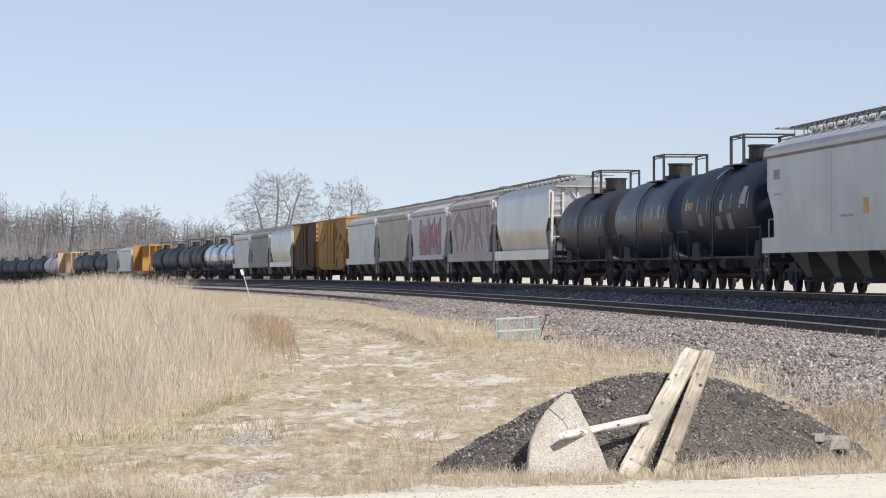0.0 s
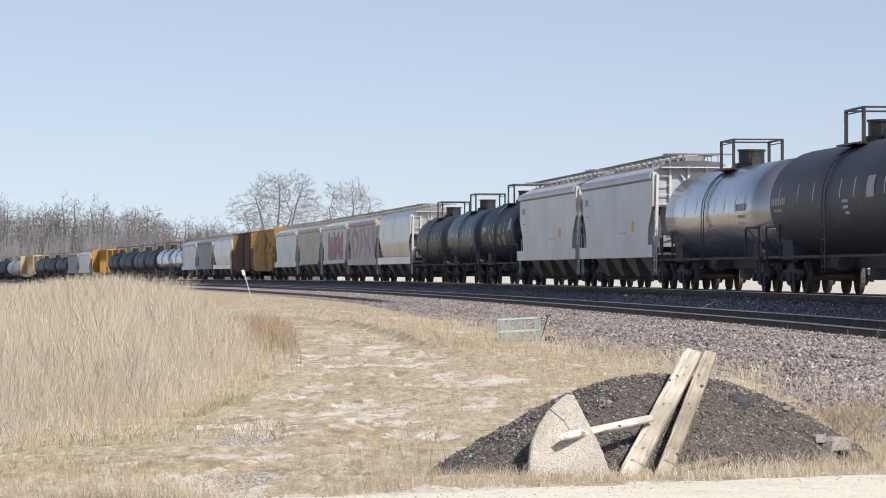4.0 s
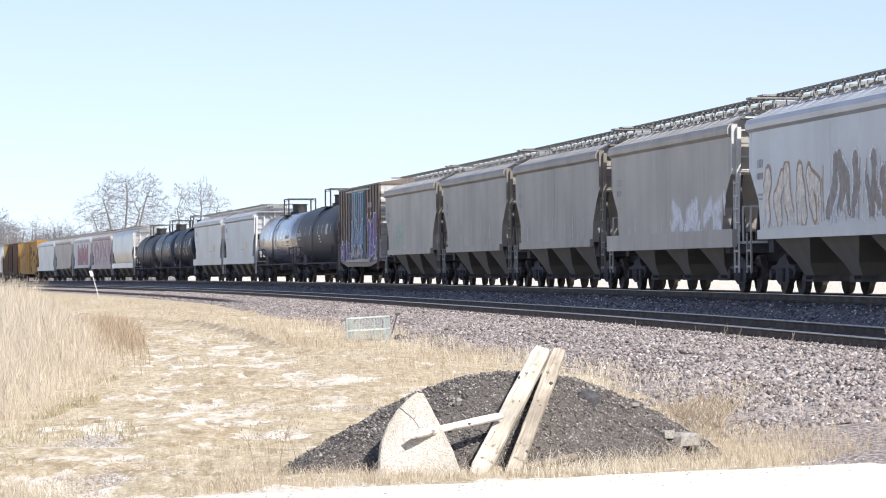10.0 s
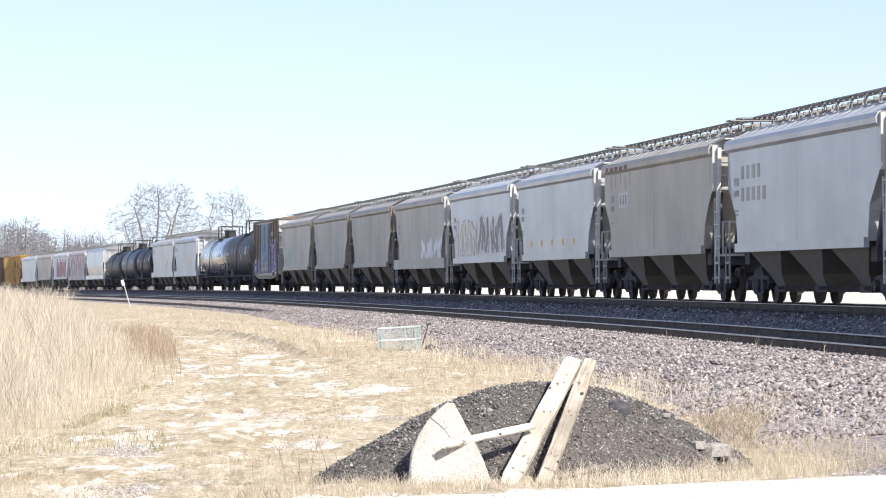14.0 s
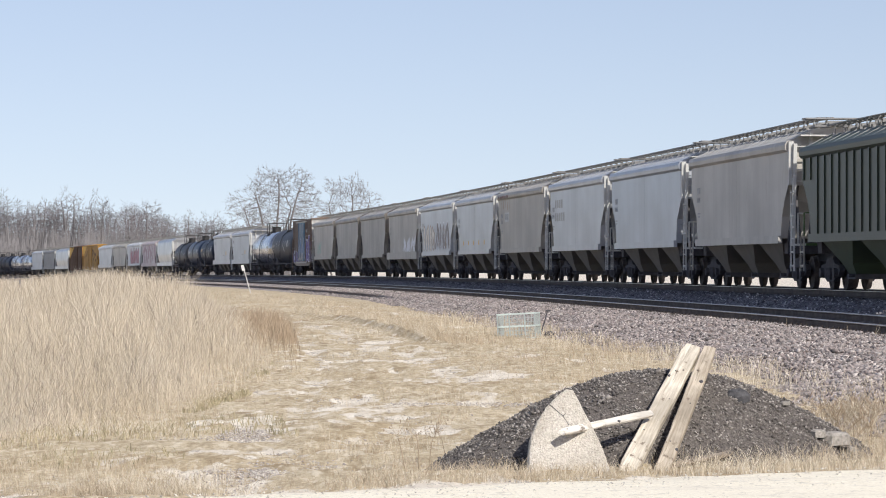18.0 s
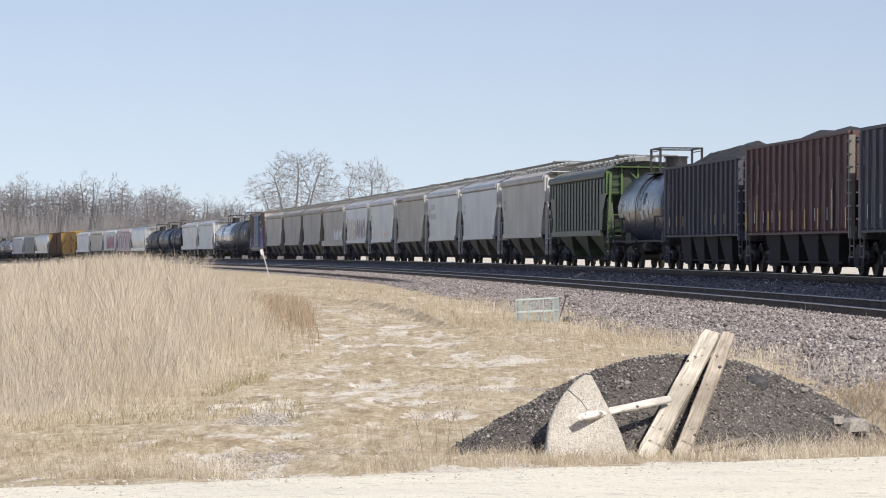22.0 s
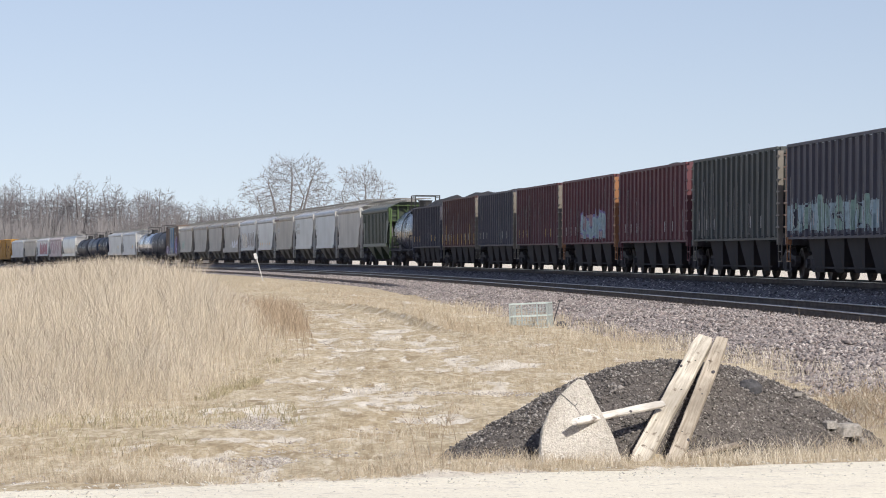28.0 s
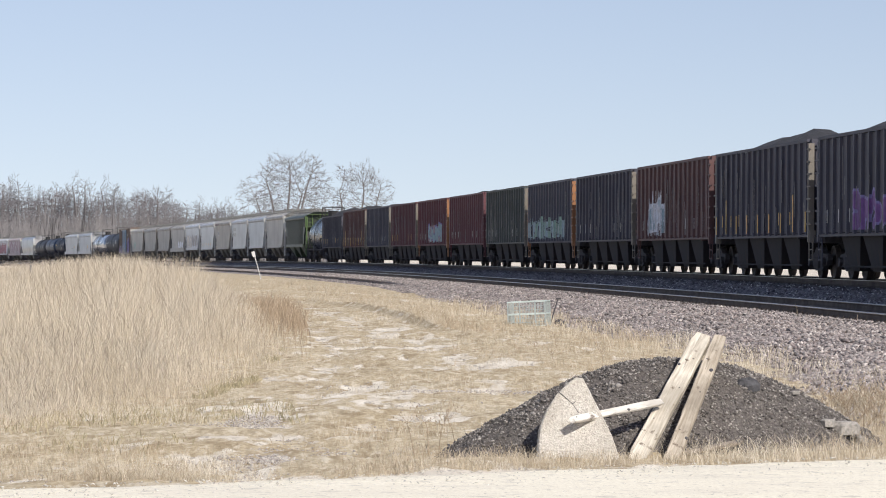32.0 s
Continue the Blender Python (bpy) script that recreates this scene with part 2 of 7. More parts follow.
# ---- mesh building ----
class Geo:
    """Vertices and faces of one part."""

    def __init__(self):
        self.v, self.f = [], []

    def add(self, verts, faces):
        k = len(self.v)
        self.v += [tuple(p) for p in verts]
        self.f += [tuple(i + k for i in q) for q in faces]
        return self

    def box(self, x0, x1, y0, y1, z0, z1, m=None):
        p = [(x, y, z) for x in (x0, x1) for y in (y0, y1) for z in (z0, z1)]
        if m is not None:
            p = [m @ Vector(q) for q in p]
        return self.add(p, [(0, 1, 3, 2), (4, 6, 7, 5), (0, 4, 5, 1), (2, 3, 7, 6), (0, 2, 6, 4), (1, 5, 7, 3)])

    def bar(self, a, b, w, h=None, up=(0, 0, 1)):
        """A square bar from a to b."""
        a, b = Vector(a), Vector(b)
        h = w if h is None else h
        d = (b - a).normalized()
        u = Vector(up)
        if abs(d.dot(u)) > 0.98:
            u = Vector((1, 0, 0))
        s = d.cross(u).normalized() * w / 2
        t = s.cross(d).normalized() * h / 2
        p = [q + s * i + t * j for q in (a, b) for i, j in ((-1, -1), (1, -1), (1, 1), (-1, 1))]
        return self.add(p, [(0, 1, 2, 3), (7, 6, 5, 4), (0, 4, 5, 1), (1, 5, 6, 2), (2, 6, 7, 3), (3, 7, 4, 0)])

    def rod(self, a, b, r0, r1=None, n=6, caps=True):
        a, b = Vector(a), Vector(b)
        r1 = r0 if r1 is None else r1
        d = (b - a).normalized()
        u = Vector((0, 0, 1)) if abs(d.z) < 0.9 else Vector((1, 0, 0))
        s = d.cross(u).normalized()
        t = s.cross(d)
        ring = [(math.cos(2 * math.pi * i / n), math.sin(2 * math.pi * i / n)) for i in range(n)]
        p = [a + (s * c + t * e) * r0 for c, e in ring] + [b + (s * c + t * e) * r1 for c, e in ring]
        q = [(i, (i + 1) % n, n + (i + 1) % n, n + i) for i in range(n)]
        if caps:
            q += [tuple(range(n - 1, -1, -1)), tuple(range(n, 2 * n))]
        return self.add(p, q)

    def loft(self, rings, closed=True, caps=True):
        """Joins rings of equal length."""
        n = len(rings[0])
        faces = []
        for k in range(len(rings) - 1):
            for i in range(n if closed else n - 1):
                j = (i + 1) % n
                faces.append((k * n + i, k * n + j, (k + 1) * n + j, (k + 1) * n + i))
        if caps and closed:
            faces += [tuple(range(n - 1, -1, -1)), tuple(range((len(rings) - 1) * n, len(rings) * n))]
        return self.add([p for r in rings for p in r], faces)

    def slab(self, outline, y0, y1):
        """Extrudes an (x, z) outline from y0 to y1."""
        return self.loft([[(x, y0, z) for x, z in outline], [(x, y1, z) for x, z in outline]])

    def mesh(self, name, material, smooth=False, fix=True):
        me = bpy.data.meshes.new(name)
        me.from_pydata(self.v, [], self.f)
        if fix and len(self.f) < 6000:
            bm = bmesh.new()
            bm.from_mesh(me)
            bmesh.ops.recalc_face_normals(bm, faces=bm.faces)
            bm.to_mesh(me)
            bm.free()
        me.materials.append(material)
        if smooth:
            me.polygons.foreach_set("use_smooth", [True] * len(me.polygons))
        return me


def part(name, geo, material, parent=None, label="", smooth=False):
    """Links one Geo as one mesh object under its thing or part."""
    ob = new(name, geo.mesh(name, material, smooth))
    ob.parent = parent
    if label:
        ob["label"] = label
    return ob


def share(name, mesh, parent, m=None, material=None):
    """One more object on a mesh that exists already."""
    ob = new(name, mesh)
    ob.parent = parent
    if m is not None:
        ob.matrix_local = m
    if material is not None:
        repaint(ob, material)
    return ob


def repaint(ob, material):
    ob.material_slots[0].link = "OBJECT"
    ob.material_slots[0].material = material


def thing(name, label, category, m=None, group="", kind=""):
    ob = new(name)
    ob.empty_display_size = 0.3
    tagged(ob, label, category, group, kind)
    if m is not None:
        ob.matrix_world = m
    return ob


# ---- the line of the railway ----
GAP = 4.52                     # between the two tracks
NEAR_DROP = 0.43               # the near track lies lower
SLOPE, BEND = -0.00125, -0.0000044


def _line():
    s = np.arange(-460.0, 1400.0, 2.0)
    curve = np.where(s > -20, 0.000262 + 7.2e-8 * s, 0.0)
    curve = np.where(s > 900, 0.000262 + 7.2e-8 * 900, curve)
    turn = -0.0606 - np.concatenate([[0], np.cumsum((curve[1:] + curve[:-1]) / 2 * 2.0)])
    mid = (turn[1:] + turn[:-1]) / 2
    x = np.concatenate([[0], np.cumsum(np.sin(mid) * 2.0)])
    y = np.concatenate([[0], np.cumsum(np.cos(mid) * 2.0)])
    k = int(np.argmin(abs(s + 20)))
    return s, x - x[k] + 15.157, y - y[k] - 20.0, turn


LS, LX, LY, LT = _line()


def fall(s):
    """The grade of the land and of the line, 0 near the road."""
    s = np.maximum(np.asarray(s, float), 0)
    return SLOPE * s + BEND * s * s


def far_rail(s):
    return EYE - 0.671 + fall(s)


def near_rail(s):
    return far_rail(s) - NEAR_DROP - 0.06 * np.clip((75 - np.asarray(s, float)) / 35, 0, 1)


def along(s, off, z=0.0):
    """A place beside the near track's middle: off metres to the right, z over it."""
    x, y, a = np.interp(s, LS, LX), np.interp(s, LS, LY), np.interp(s, LS, LT)
    return np.array([x + off * math.cos(a), y - off * math.sin(a), z])


def ground_z(x, y):
    return fall(np.maximum(np.asarray(y, float), 50.0)) - fall(50.0)


# ---- ground, road, ballast, rails ----
def fbm(x, y, size, seed=0.0):
    return noise.fractal(Vector((x / size + seed, y / size - seed, seed * 0.37)), 0.9, 2.1, 4)


ROAD_EDGE = lambda x: 24.85 + 0.62 * (x + 1.18)
TRACK_MID = [(20, -1.6), (30, -1.3), (40, -0.8), (50, -0.85), (58, -1.2), (66, -1.8), (75, -2.4), (92, -3.9), (118, -6.5), (150, -10.5), (200, -19)]
LEFT_RUT = [(20, -1.5), (30, -1.6), (46, -1.75), (56, -2.0), (66, -2.6), (80, -3.6), (100, -5.6), (140, -10)]
RIGHT_RUT = [(30, 1.3), (41, 0.7), (50, 0.25), (58, -0.3), (66, -1.0), (76, -2.0), (90, -3.4), (105, -5.3), (145, -9.8)]
REED_EDGE = [(29, -5.2), (32, -4.1), (35.5, -3.35), (38.7, -2.75), (44.5, -2.4), (54, -2.6), (69, -3.3), (87, -4.5), (106, -5.9), (150, -11.0), (220, -24), (300, -40)]
# bare pale patches: middle x, y and half sizes
WORN = [(-1.97, 55.9, 0.39, 5.5), (-2.5, 63.8, 0.23, 4), (-1.71, 46.1, 0.42, 2.6), (-1.22, 42.5, 0.3, 1.6), (-1.9, 34.7, 0.4, 2.4), (-1.34, 29.6, 0.3, 0.6), (-1.44, 27.8, 0.3, 0.9),
        (-1.58, 70.8, 0.39, 5), (-0.52, 60.6, 0.45, 4), (0.09, 53.4, 0.3, 2.8), (-2.3, 77.5, 0.36, 4), (-0.39, 41.0, 0.45, 0.6), (0.37, 40.9, 0.42, 0.6), (-0.79, 52.6, 0.16, 1.8),
        (-0.71, 37.8, 0.45, 1.3), (-0.73, 32.6, 0.3, 0.7), (-0.26, 34.4, 0.38, 1.1), (-0.85, 28.7, 0.3, 0.7), (-2.0, 27.5, 0.3, 0.5)]
# a low bank of turf that edges the track on its right
LEDGE = [(66, 0.4), (72.8, -0.55), (79.3, -1.04), (87, -1.62), (98, -2.7), (108, -4.4), (125, -6.6)]


def worn(x, y):
    """How bare the ground is, 0 to 1: patches and two ruts."""
    x, y = np.asarray(x, float), np.asarray(y, float)
    out = np.zeros(np.broadcast(x, y).shape)
    for cx, cy, rx, ry in WORN:
        out = np.maximum(out, np.exp(-0.8 * (((x - cx) / rx) ** 2 + ((y - cy) / ry) ** 2) ** 1.3))
    for rut, much in ((LEFT_RUT, 0.62), (RIGHT_RUT, 0.55)):
        mid = np.interp(y, [p[0] for p in rut], [p[1] for p in rut])
        out = np.maximum(out, much * np.exp(-((x - mid) / 0.26) ** 2) * (y > rut[0][0]))
    return out


def relief(x, y):
    """The turf bank beside the track and the ruts worn into it."""
    x, y = np.asarray(x, float), np.asarray(y, float)
    d = x - np.interp(y, [p[0] for p in LEDGE], [p[1] for p in LEDGE])
    much = np.interp(y, [67, 75, 100, 120], [0, 1, 1, 0])
    return 0.17 * much * np.clip(d / 0.14, 0, 1) * np.exp(-np.maximum(d, 0) / 1.6) - 0.04 * worn(x, y)


def line_x(points, y):
    return float(np.interp(y, [p[0] for p in points], [p[1] for p in points]))


def ground():
    fine_x = np.concatenate([np.arange(-16, -6, 0.4), np.arange(-6, 3, 0.11), np.arange(3, 14.01, 0.4)])
    xs = np.concatenate([[-3000, -1500, -800, -400, -220, -120, -80, -56, -40, -30, -22], fine_x, [18, 24, 32, 44, 60, 90, 140, 220, 400, 800, 1500, 3000]])
    fine_y = np.concatenate([np.arange(20, 60, 0.35), np.arange(60, 140, 0.8)])
    ys = np.concatenate([[-600, -200, -60, -20, 0, 8, 14], fine_y, [150, 165, 185, 210, 240, 280, 330, 390, 460, 540, 640, 760, 900, 1100, 1400, 1800, 2400, 3200, 4200]])
    verts, wear = [], []
    for y in ys:
        g = float(ground_z(0, min(y, 900)))
        for x in xs:
            near = -16 <= x <= 14 and 18 <= y <= 140
            z = g + (0.05 * fbm(x, y, 2.5, 3.1) + 0.03 * fbm(x, y * 0.6, 0.35, 7.7) if near else 0.0)
            w = 0.0
            if near:
                n1, n2 = fbm(x, y * 0.35, 0.9, 1.7), fbm(x, y * 0.3, 0.28, 9.2)
                bare = float(worn(x, y))
                w = bare * 0.46 + n1 * 0.55 + n2 * 0.6 - 0.02 + 0.12 * max(0.0, 1 - abs(x - line_x(TRACK_MID, y)) / 2.2)
                if y < ROAD_EDGE(x) + 0.5:
                    w += 0.5
                z += float(relief(x, y))
            verts.append((x, y, z))
            if y > 330 or x > 16:
                w = 0.6
            wear.append(max(0.0, min(1.0, w)))
    nx = len(xs)
    faces = [(j * nx + i, j * nx + i + 1, (j + 1) * nx + i + 1, (j + 1) * nx + i) for j in range(len(ys) - 1) for i in range(nx - 1)]
    n = Nodes("dry_grass_ground")
    attr = n.tree.nodes.new("ShaderNodeAttribute")
    attr.attribute_name = "wear"
    cloud, fine, mid_n = n.noise(1.6, (1, 0.4, 1), 5), n.noise(0.05, (1, 0.5, 1), 4), n.noise(0.3, (1, 0.3, 1), 5)
    straw = n.mix(n.ramp(fine, 0.3, 0.7), (0.34, 0.265, 0.165), (0.60, 0.50, 0.34))
    straw = n.mix(n.ramp(cloud, 0.35, 0.7), straw, n.mix(n.ramp(fine, 0.3, 0.7), (0.40, 0.332, 0.225), (0.68, 0.595, 0.44)))
    straw = n.mix(n.times(n.ramp(mid_n, 0.52, 0.64), 0.6), straw, (0.25, 0.18, 0.10))
    tuft = n.noise(0.14, (1, 0.22, 1), 6, 0.65)
    straw = n.mix(n.times(n.ramp(tuft, 0.54, 0.63), 0.42), straw, (0.24, 0.18, 0.11))
    straw = n.mix(n.times(n.ramp(tuft, 0.47, 0.38), 0.6), straw, (0.74, 0.665, 0.53))
    soil = n.mix(n.ramp(mid_n, 0.3, 0.7), (0.58, 0.515, 0.42), (0.86, 0.80, 0.69))
    soil = n.mix(n.times(n.ramp(fine, 0.55, 0.7), 0.5), soil, (0.26, 0.21, 0.17))
    soil = n.mix(n.times(n.ramp(tuft, 0.55, 0.63), 0.7), soil, (0.27, 0.235, 0.20))
    n.bump(fine, 0.6, 0.03)
    broken = n.tree.nodes.new("ShaderNodeMath")
    broken.operation = "MULTIPLY_ADD"
    n.link(n.noise(0.2, (1, 0.28, 1), 8, 0.72), broken.inputs[0])
    broken.inputs[1].default_value = 1.5
    n.link(attr.outputs["Fac"], broken.inputs[2])
    mat = n.done(n.mix(n.ramp(broken.outputs[0], 1.08, 1.26), straw, soil), 0.95, spec=0.1)
    geo = Geo()
    geo.v, geo.f = verts, faces
    me = geo.mesh("ground", mat, smooth=True, fix=False)
    me.attributes.new("wear", "FLOAT", "POINT").data.foreach_set("value", wear)
    tagged(new("ground", me), "flat dry straw-coloured grassland with worn pale dirt ruts", "ground", kind="structure")


def gravel_road():
    xs, rows = np.concatenate([[-60, -30, -16], np.arange(-8, 14, 0.3), [18, 30, 60]]), []
    n = Nodes("white_limestone_gravel")
    fine, mid_n, big = n.noise(0.03, detail=4), n.noise(0.16, detail=4), n.noise(1.2, (0.5, 1.5, 1))
    c = n.mix(n.ramp(fine, 0.3, 0.7), (0.74, 0.68, 0.545), (0.95, 0.90, 0.76))
    c = n.mix(n.times(n.ramp(big, 0.45, 0.7), 0.4), c, (0.62, 0.57, 0.49))
    c = n.mix(n.times(n.ramp(mid_n, 0.58, 0.7), 0.5), c, (0.42, 0.39, 0.35))
    c = n.mix(n.times(n.ramp(n.noise(0.05, (1, 0.6, 1), 5, 0.7), 0.60, 0.66), 0.7), c, (0.33, 0.31, 0.29))
    n.bump(mid_n, 0.5, 0.03)
    mat = n.done(c, 0.95, spec=0.1)
    for x in xs:
        edge = ROAD_EDGE(x) + 0.16 * fbm(x, 0, 0.8, 4.4) + 0.07 * fbm(x, 3, 0.2, 2.2)
        rows.append([(x, edge + d, 0.005 + h + (0.012 * fbm(x, d, 0.7, 5.5) if d > -9 and d < 0 else 0)) for d, h in
                     ((0.02, -0.14), (-0.12, 0.015), (-0.35, 0.035), (-0.8, 0.04), (-1.3, 0.045), (-2, 0.05), (-3.2, 0.06), (-5, 0.06), (-6.5, 0.03), (-7.2, -0.15))])
    g = Geo().loft(rows, closed=False)
    me = g.mesh("gravel_road", mat, smooth=True)
    tagged(new("gravel_road", me), "pale crushed-limestone gravel road with scattered stones", "road", kind="structure")


BALLAST = stony("pinkish_ballast_stone", [(0.11, 0.095, 0.09), (0.40, 0.345, 0.325), (0.24, 0.225, 0.22), (0.50, 0.435, 0.40), (0.10, 0.09, 0.09), (0.66, 0.60, 0.56), (0.32, 0.26, 0.24), (0.17, 0.15, 0.145)], 0.06)


def bed_profile(s):
    zn, zf, g = float(near_rail(s)), float(far_rail(s)), float(fall(max(s, 50)) - fall(50))
    k = float(np.interp(s, [36, 50, 90, 170], [1.25, 1.0, 1.0, 0.55]))
    return [(-6.3 * k, g - 0.10), (-5.5 * k, g + 0.03), (-4.6 * k, g + 0.13), (-1.9 - 1.3 * k, g + 0.26), (-1.8 - 0.4 * k, zn - 0.30), (-1.6, zn - 0.235), (-1.2, zn - 0.225), (-0.9, zn - 0.215), (0.85, zn - 0.2), (1.7, zn - 0.17),
            (GAP - 2.2, zf - 0.26), (GAP - 1.6, zf - 0.20), (GAP + 1.8, zf - 0.2), (GAP + 3.6, g + 0.1), (GAP + 5.2, g - 0.12)]


def ballast_bed():
    ss = np.concatenate([np.arange(-440, 30, 15), np.arange(30, 150, 1.0), np.arange(150, 400, 6), np.arange(400, 1380, 20)])
    rings = []
    for s in ss:
        ring = []
        for off, z in bed_profile(s):
            wob = 0.05 * fbm(s, off * 3, 1.1, 6.0) if 30 <= s <= 150 else 0.0
            ring.append(along(s, off + (0.5 * fbm(s, off, 2.5, 2.0) if off < -4 else 0), z + (wob if off < -1.8 else wob * 0.3)))
        rings.append(ring)
    n = Nodes("ballast_bed")
    v = n.node("ShaderNodeTexVoronoi", Scale=17.0)
    n.link(n.space(), v.inputs["Vector"])
    v2 = n.tree.nodes.new("ShaderNodeSeparateColor")
    n.link(v.outputs["Color"], v2.inputs["Color"])
    big = n.noise(2.0, detail=3)
    c = n.mix(v2.outputs["Red"], (0.27, 0.235, 0.22), (0.68, 0.60, 0.555))
    # near-black cell rims paint the shade in the gaps between stones
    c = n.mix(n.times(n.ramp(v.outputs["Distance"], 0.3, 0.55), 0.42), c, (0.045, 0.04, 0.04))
    c = n.mix(n.times(n.ramp(big, 0.4, 0.7), 0.3), c, (0.30, 0.25, 0.23))
    n.bump(v.outputs["Distance"], 0.8, 0.04)
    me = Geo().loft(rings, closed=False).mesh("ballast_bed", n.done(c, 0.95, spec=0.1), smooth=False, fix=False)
    d = Nodes("shadow_dark_ballast")
    v = d.node("ShaderNodeTexVoronoi", Scale=17.0)
    d.link(d.space(), v.inputs["Vector"])
    v2 = d.tree.nodes.new("ShaderNodeSeparateColor")
    d.link(v.outputs["Color"], v2.inputs["Color"])
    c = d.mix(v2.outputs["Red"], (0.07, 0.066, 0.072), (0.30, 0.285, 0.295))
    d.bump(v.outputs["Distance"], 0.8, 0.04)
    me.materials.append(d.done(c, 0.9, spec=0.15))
    count = len(bed_profile(0))
    # stone from the near track to the far one, darkened for the train's shadow
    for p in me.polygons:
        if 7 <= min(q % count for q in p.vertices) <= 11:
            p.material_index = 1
    tagged(new("ballast_bed", me), "pinkish-grey crushed stone ballast under two railway tracks", "ballast", kind="structure")


RAIL_SHAPE = [(-0.075, -0.18), (0.075, -0.18), (0.075, -0.165), (0.012, -0.145), (0.012, -0.05), (0.036, -0.038), (0.037, -0.006), (0.028, 0.0), (-0.028, 0.0), (-0.037, -0.006), (-0.036, -0.038), (-0.012, -0.05), (-0.012, -0.145), (-0.075, -0.165)]


def tracks():
    n = Nodes("rusty_rail_steel")
    c = n.mix(n.ramp(n.noise(0.4, (1, 1, 1), 5), 0.35, 0.65), (0.085, 0.068, 0.058), (0.15, 0.118, 0.10))
    rail_mat = n.done(c, 0.75, 0.0, 0.2)
    shine = plain("polished_rail_head", (0.40, 0.39, 0.385), 0.35, 0.85, 0.1)
    wood = plain("creosoted_tie_wood", (0.085, 0.07, 0.06), 0.9, 0, 0.35, 0.2)
    ss = np.concatenate([np.arange(-440, 20, 20), np.arange(20, 240, 4), np.arange(240, 1380, 12)])
    tie = Geo().box(-0.11, 0.11, -1.3, 1.3, -0.17, 0.0).mesh("tie", wood)
    plate = Geo()
    for y in (-0.755, 0.755):
        plate.box(-0.09, 0.09, y - 0.17, y + 0.17, 0.0, 0.015)
        plate.box(-0.03, 0.03, y - 0.12, y - 0.09, 0.015, 0.05).box(-0.03, 0.03, y + 0.09, y + 0.12, 0.015, 0.05)
    plate = plate.mesh("tie_plate", rail_mat)
    for mid, level, cant, label in ((0.0, near_rail, 0.03, "near railway track with rusty rails on wooden ties"), (GAP, far_rail, 0.0, "far railway track that carries the train")):
        track = thing("railway_track", label, "railway track", kind="structure")
        for side in (-0.755, 0.755):
            drop = cant if side < 0 else -cant
            part("rail", Geo().loft([[along(s, mid + side + a, float(level(s)) + b - drop) for a, b in RAIL_SHAPE] for s in ss]), rail_mat, track)
            part("rail_head", Geo().loft([[along(s, mid + side + a, float(level(s)) + b - drop) for a, b in ((-0.0385, -0.02), (0.0385, -0.02), (0.0385, -0.006), (0.028, 0.002), (-0.028, 0.002), (-0.0385, -0.006))] for s in ss]), shine, track, "polished running surface of a rail")
        count = 260 if mid == 0 else 200
        for k in range(count):
            s = 34 + k * 0.56
            p = along(s, mid, float(level(s)) - 0.195)
            m = Matrix.Translation(p) @ Matrix.Rotation(math.pi / 2 - float(np.interp(s, LS, LT)), 4, "Z") @ Matrix.Rotation(random.uniform(-0.01, 0.01), 4, "Z")
            share("tie", tie, track, m)
            if mid == 0:
                share("tie_plate", plate, track, m)


def blobs(name, places, sizes, material, flat=0.7, parent=None):
    """Many loose stones in one mesh: squashed, uneven octahedra."""
    n = len(places)
    rng = np.random.default_rng(len(places))
    base = np.array([(1, 0, 0), (-1, 0, 0), (0, 1, 0), (0, -1, 0), (0, 0, 1), (0, 0, -1)], float)
    v = base[None] * rng.uniform(0.6, 1.25, (n, 6, 1)) + rng.uniform(-0.25, 0.25, (n, 6, 3))
    a = rng.uniform(0, 6.28, n)
    v[:, :, 2] *= flat
    c, s = np.cos(a)[:, None], np.sin(a)[:, None]
    x, y = v[:, :, 0] * c - v[:, :, 1] * s, v[:, :, 0] * s + v[:, :, 1] * c
    tilt = rng.uniform(-0.6, 0.6, n)[:, None]
    z = v[:, :, 2] * np.cos(tilt) + x * np.sin(tilt)
    v = np.stack([x, y, z], 2) * np.asarray(sizes)[:, None, None] / 2 + np.asarray(places)[:, None]
    tri = np.array([(0, 2, 4), (2, 1, 4), (1, 3, 4), (3, 0, 4), (2, 0, 5), (1, 2, 5), (3, 1, 5), (0, 3, 5)])
    f = (tri[None] + (np.arange(n) * 6)[:, None, None]).reshape(-1, 3)
    return raw_mesh(name, v.reshape(-1, 3), f, material, parent)


def raw_mesh(name, v, f, material, parent=None, smooth=False):
    me = bpy.data.meshes.new(name)
    k = f.shape[1]
    me.vertices.add(len(v))
    me.vertices.foreach_set("co", np.ascontiguousarray(v, dtype=np.float32).ravel())
    me.loops.add(f.size)
    me.loops.foreach_set("vertex_index", np.ascontiguousarray(f, dtype=np.int32).ravel())
    me.polygons.add(len(f))
    me.polygons.foreach_set("loop_start", np.arange(0, f.size, k, dtype=np.int32))
    if smooth:
        me.polygons.foreach_set("use_smooth", np.ones(len(f), dtype=bool))
    me.update(calc_edges=True)
    me.materials.append(material)
    ob = new(name, me)
    ob.parent = parent
    return ob


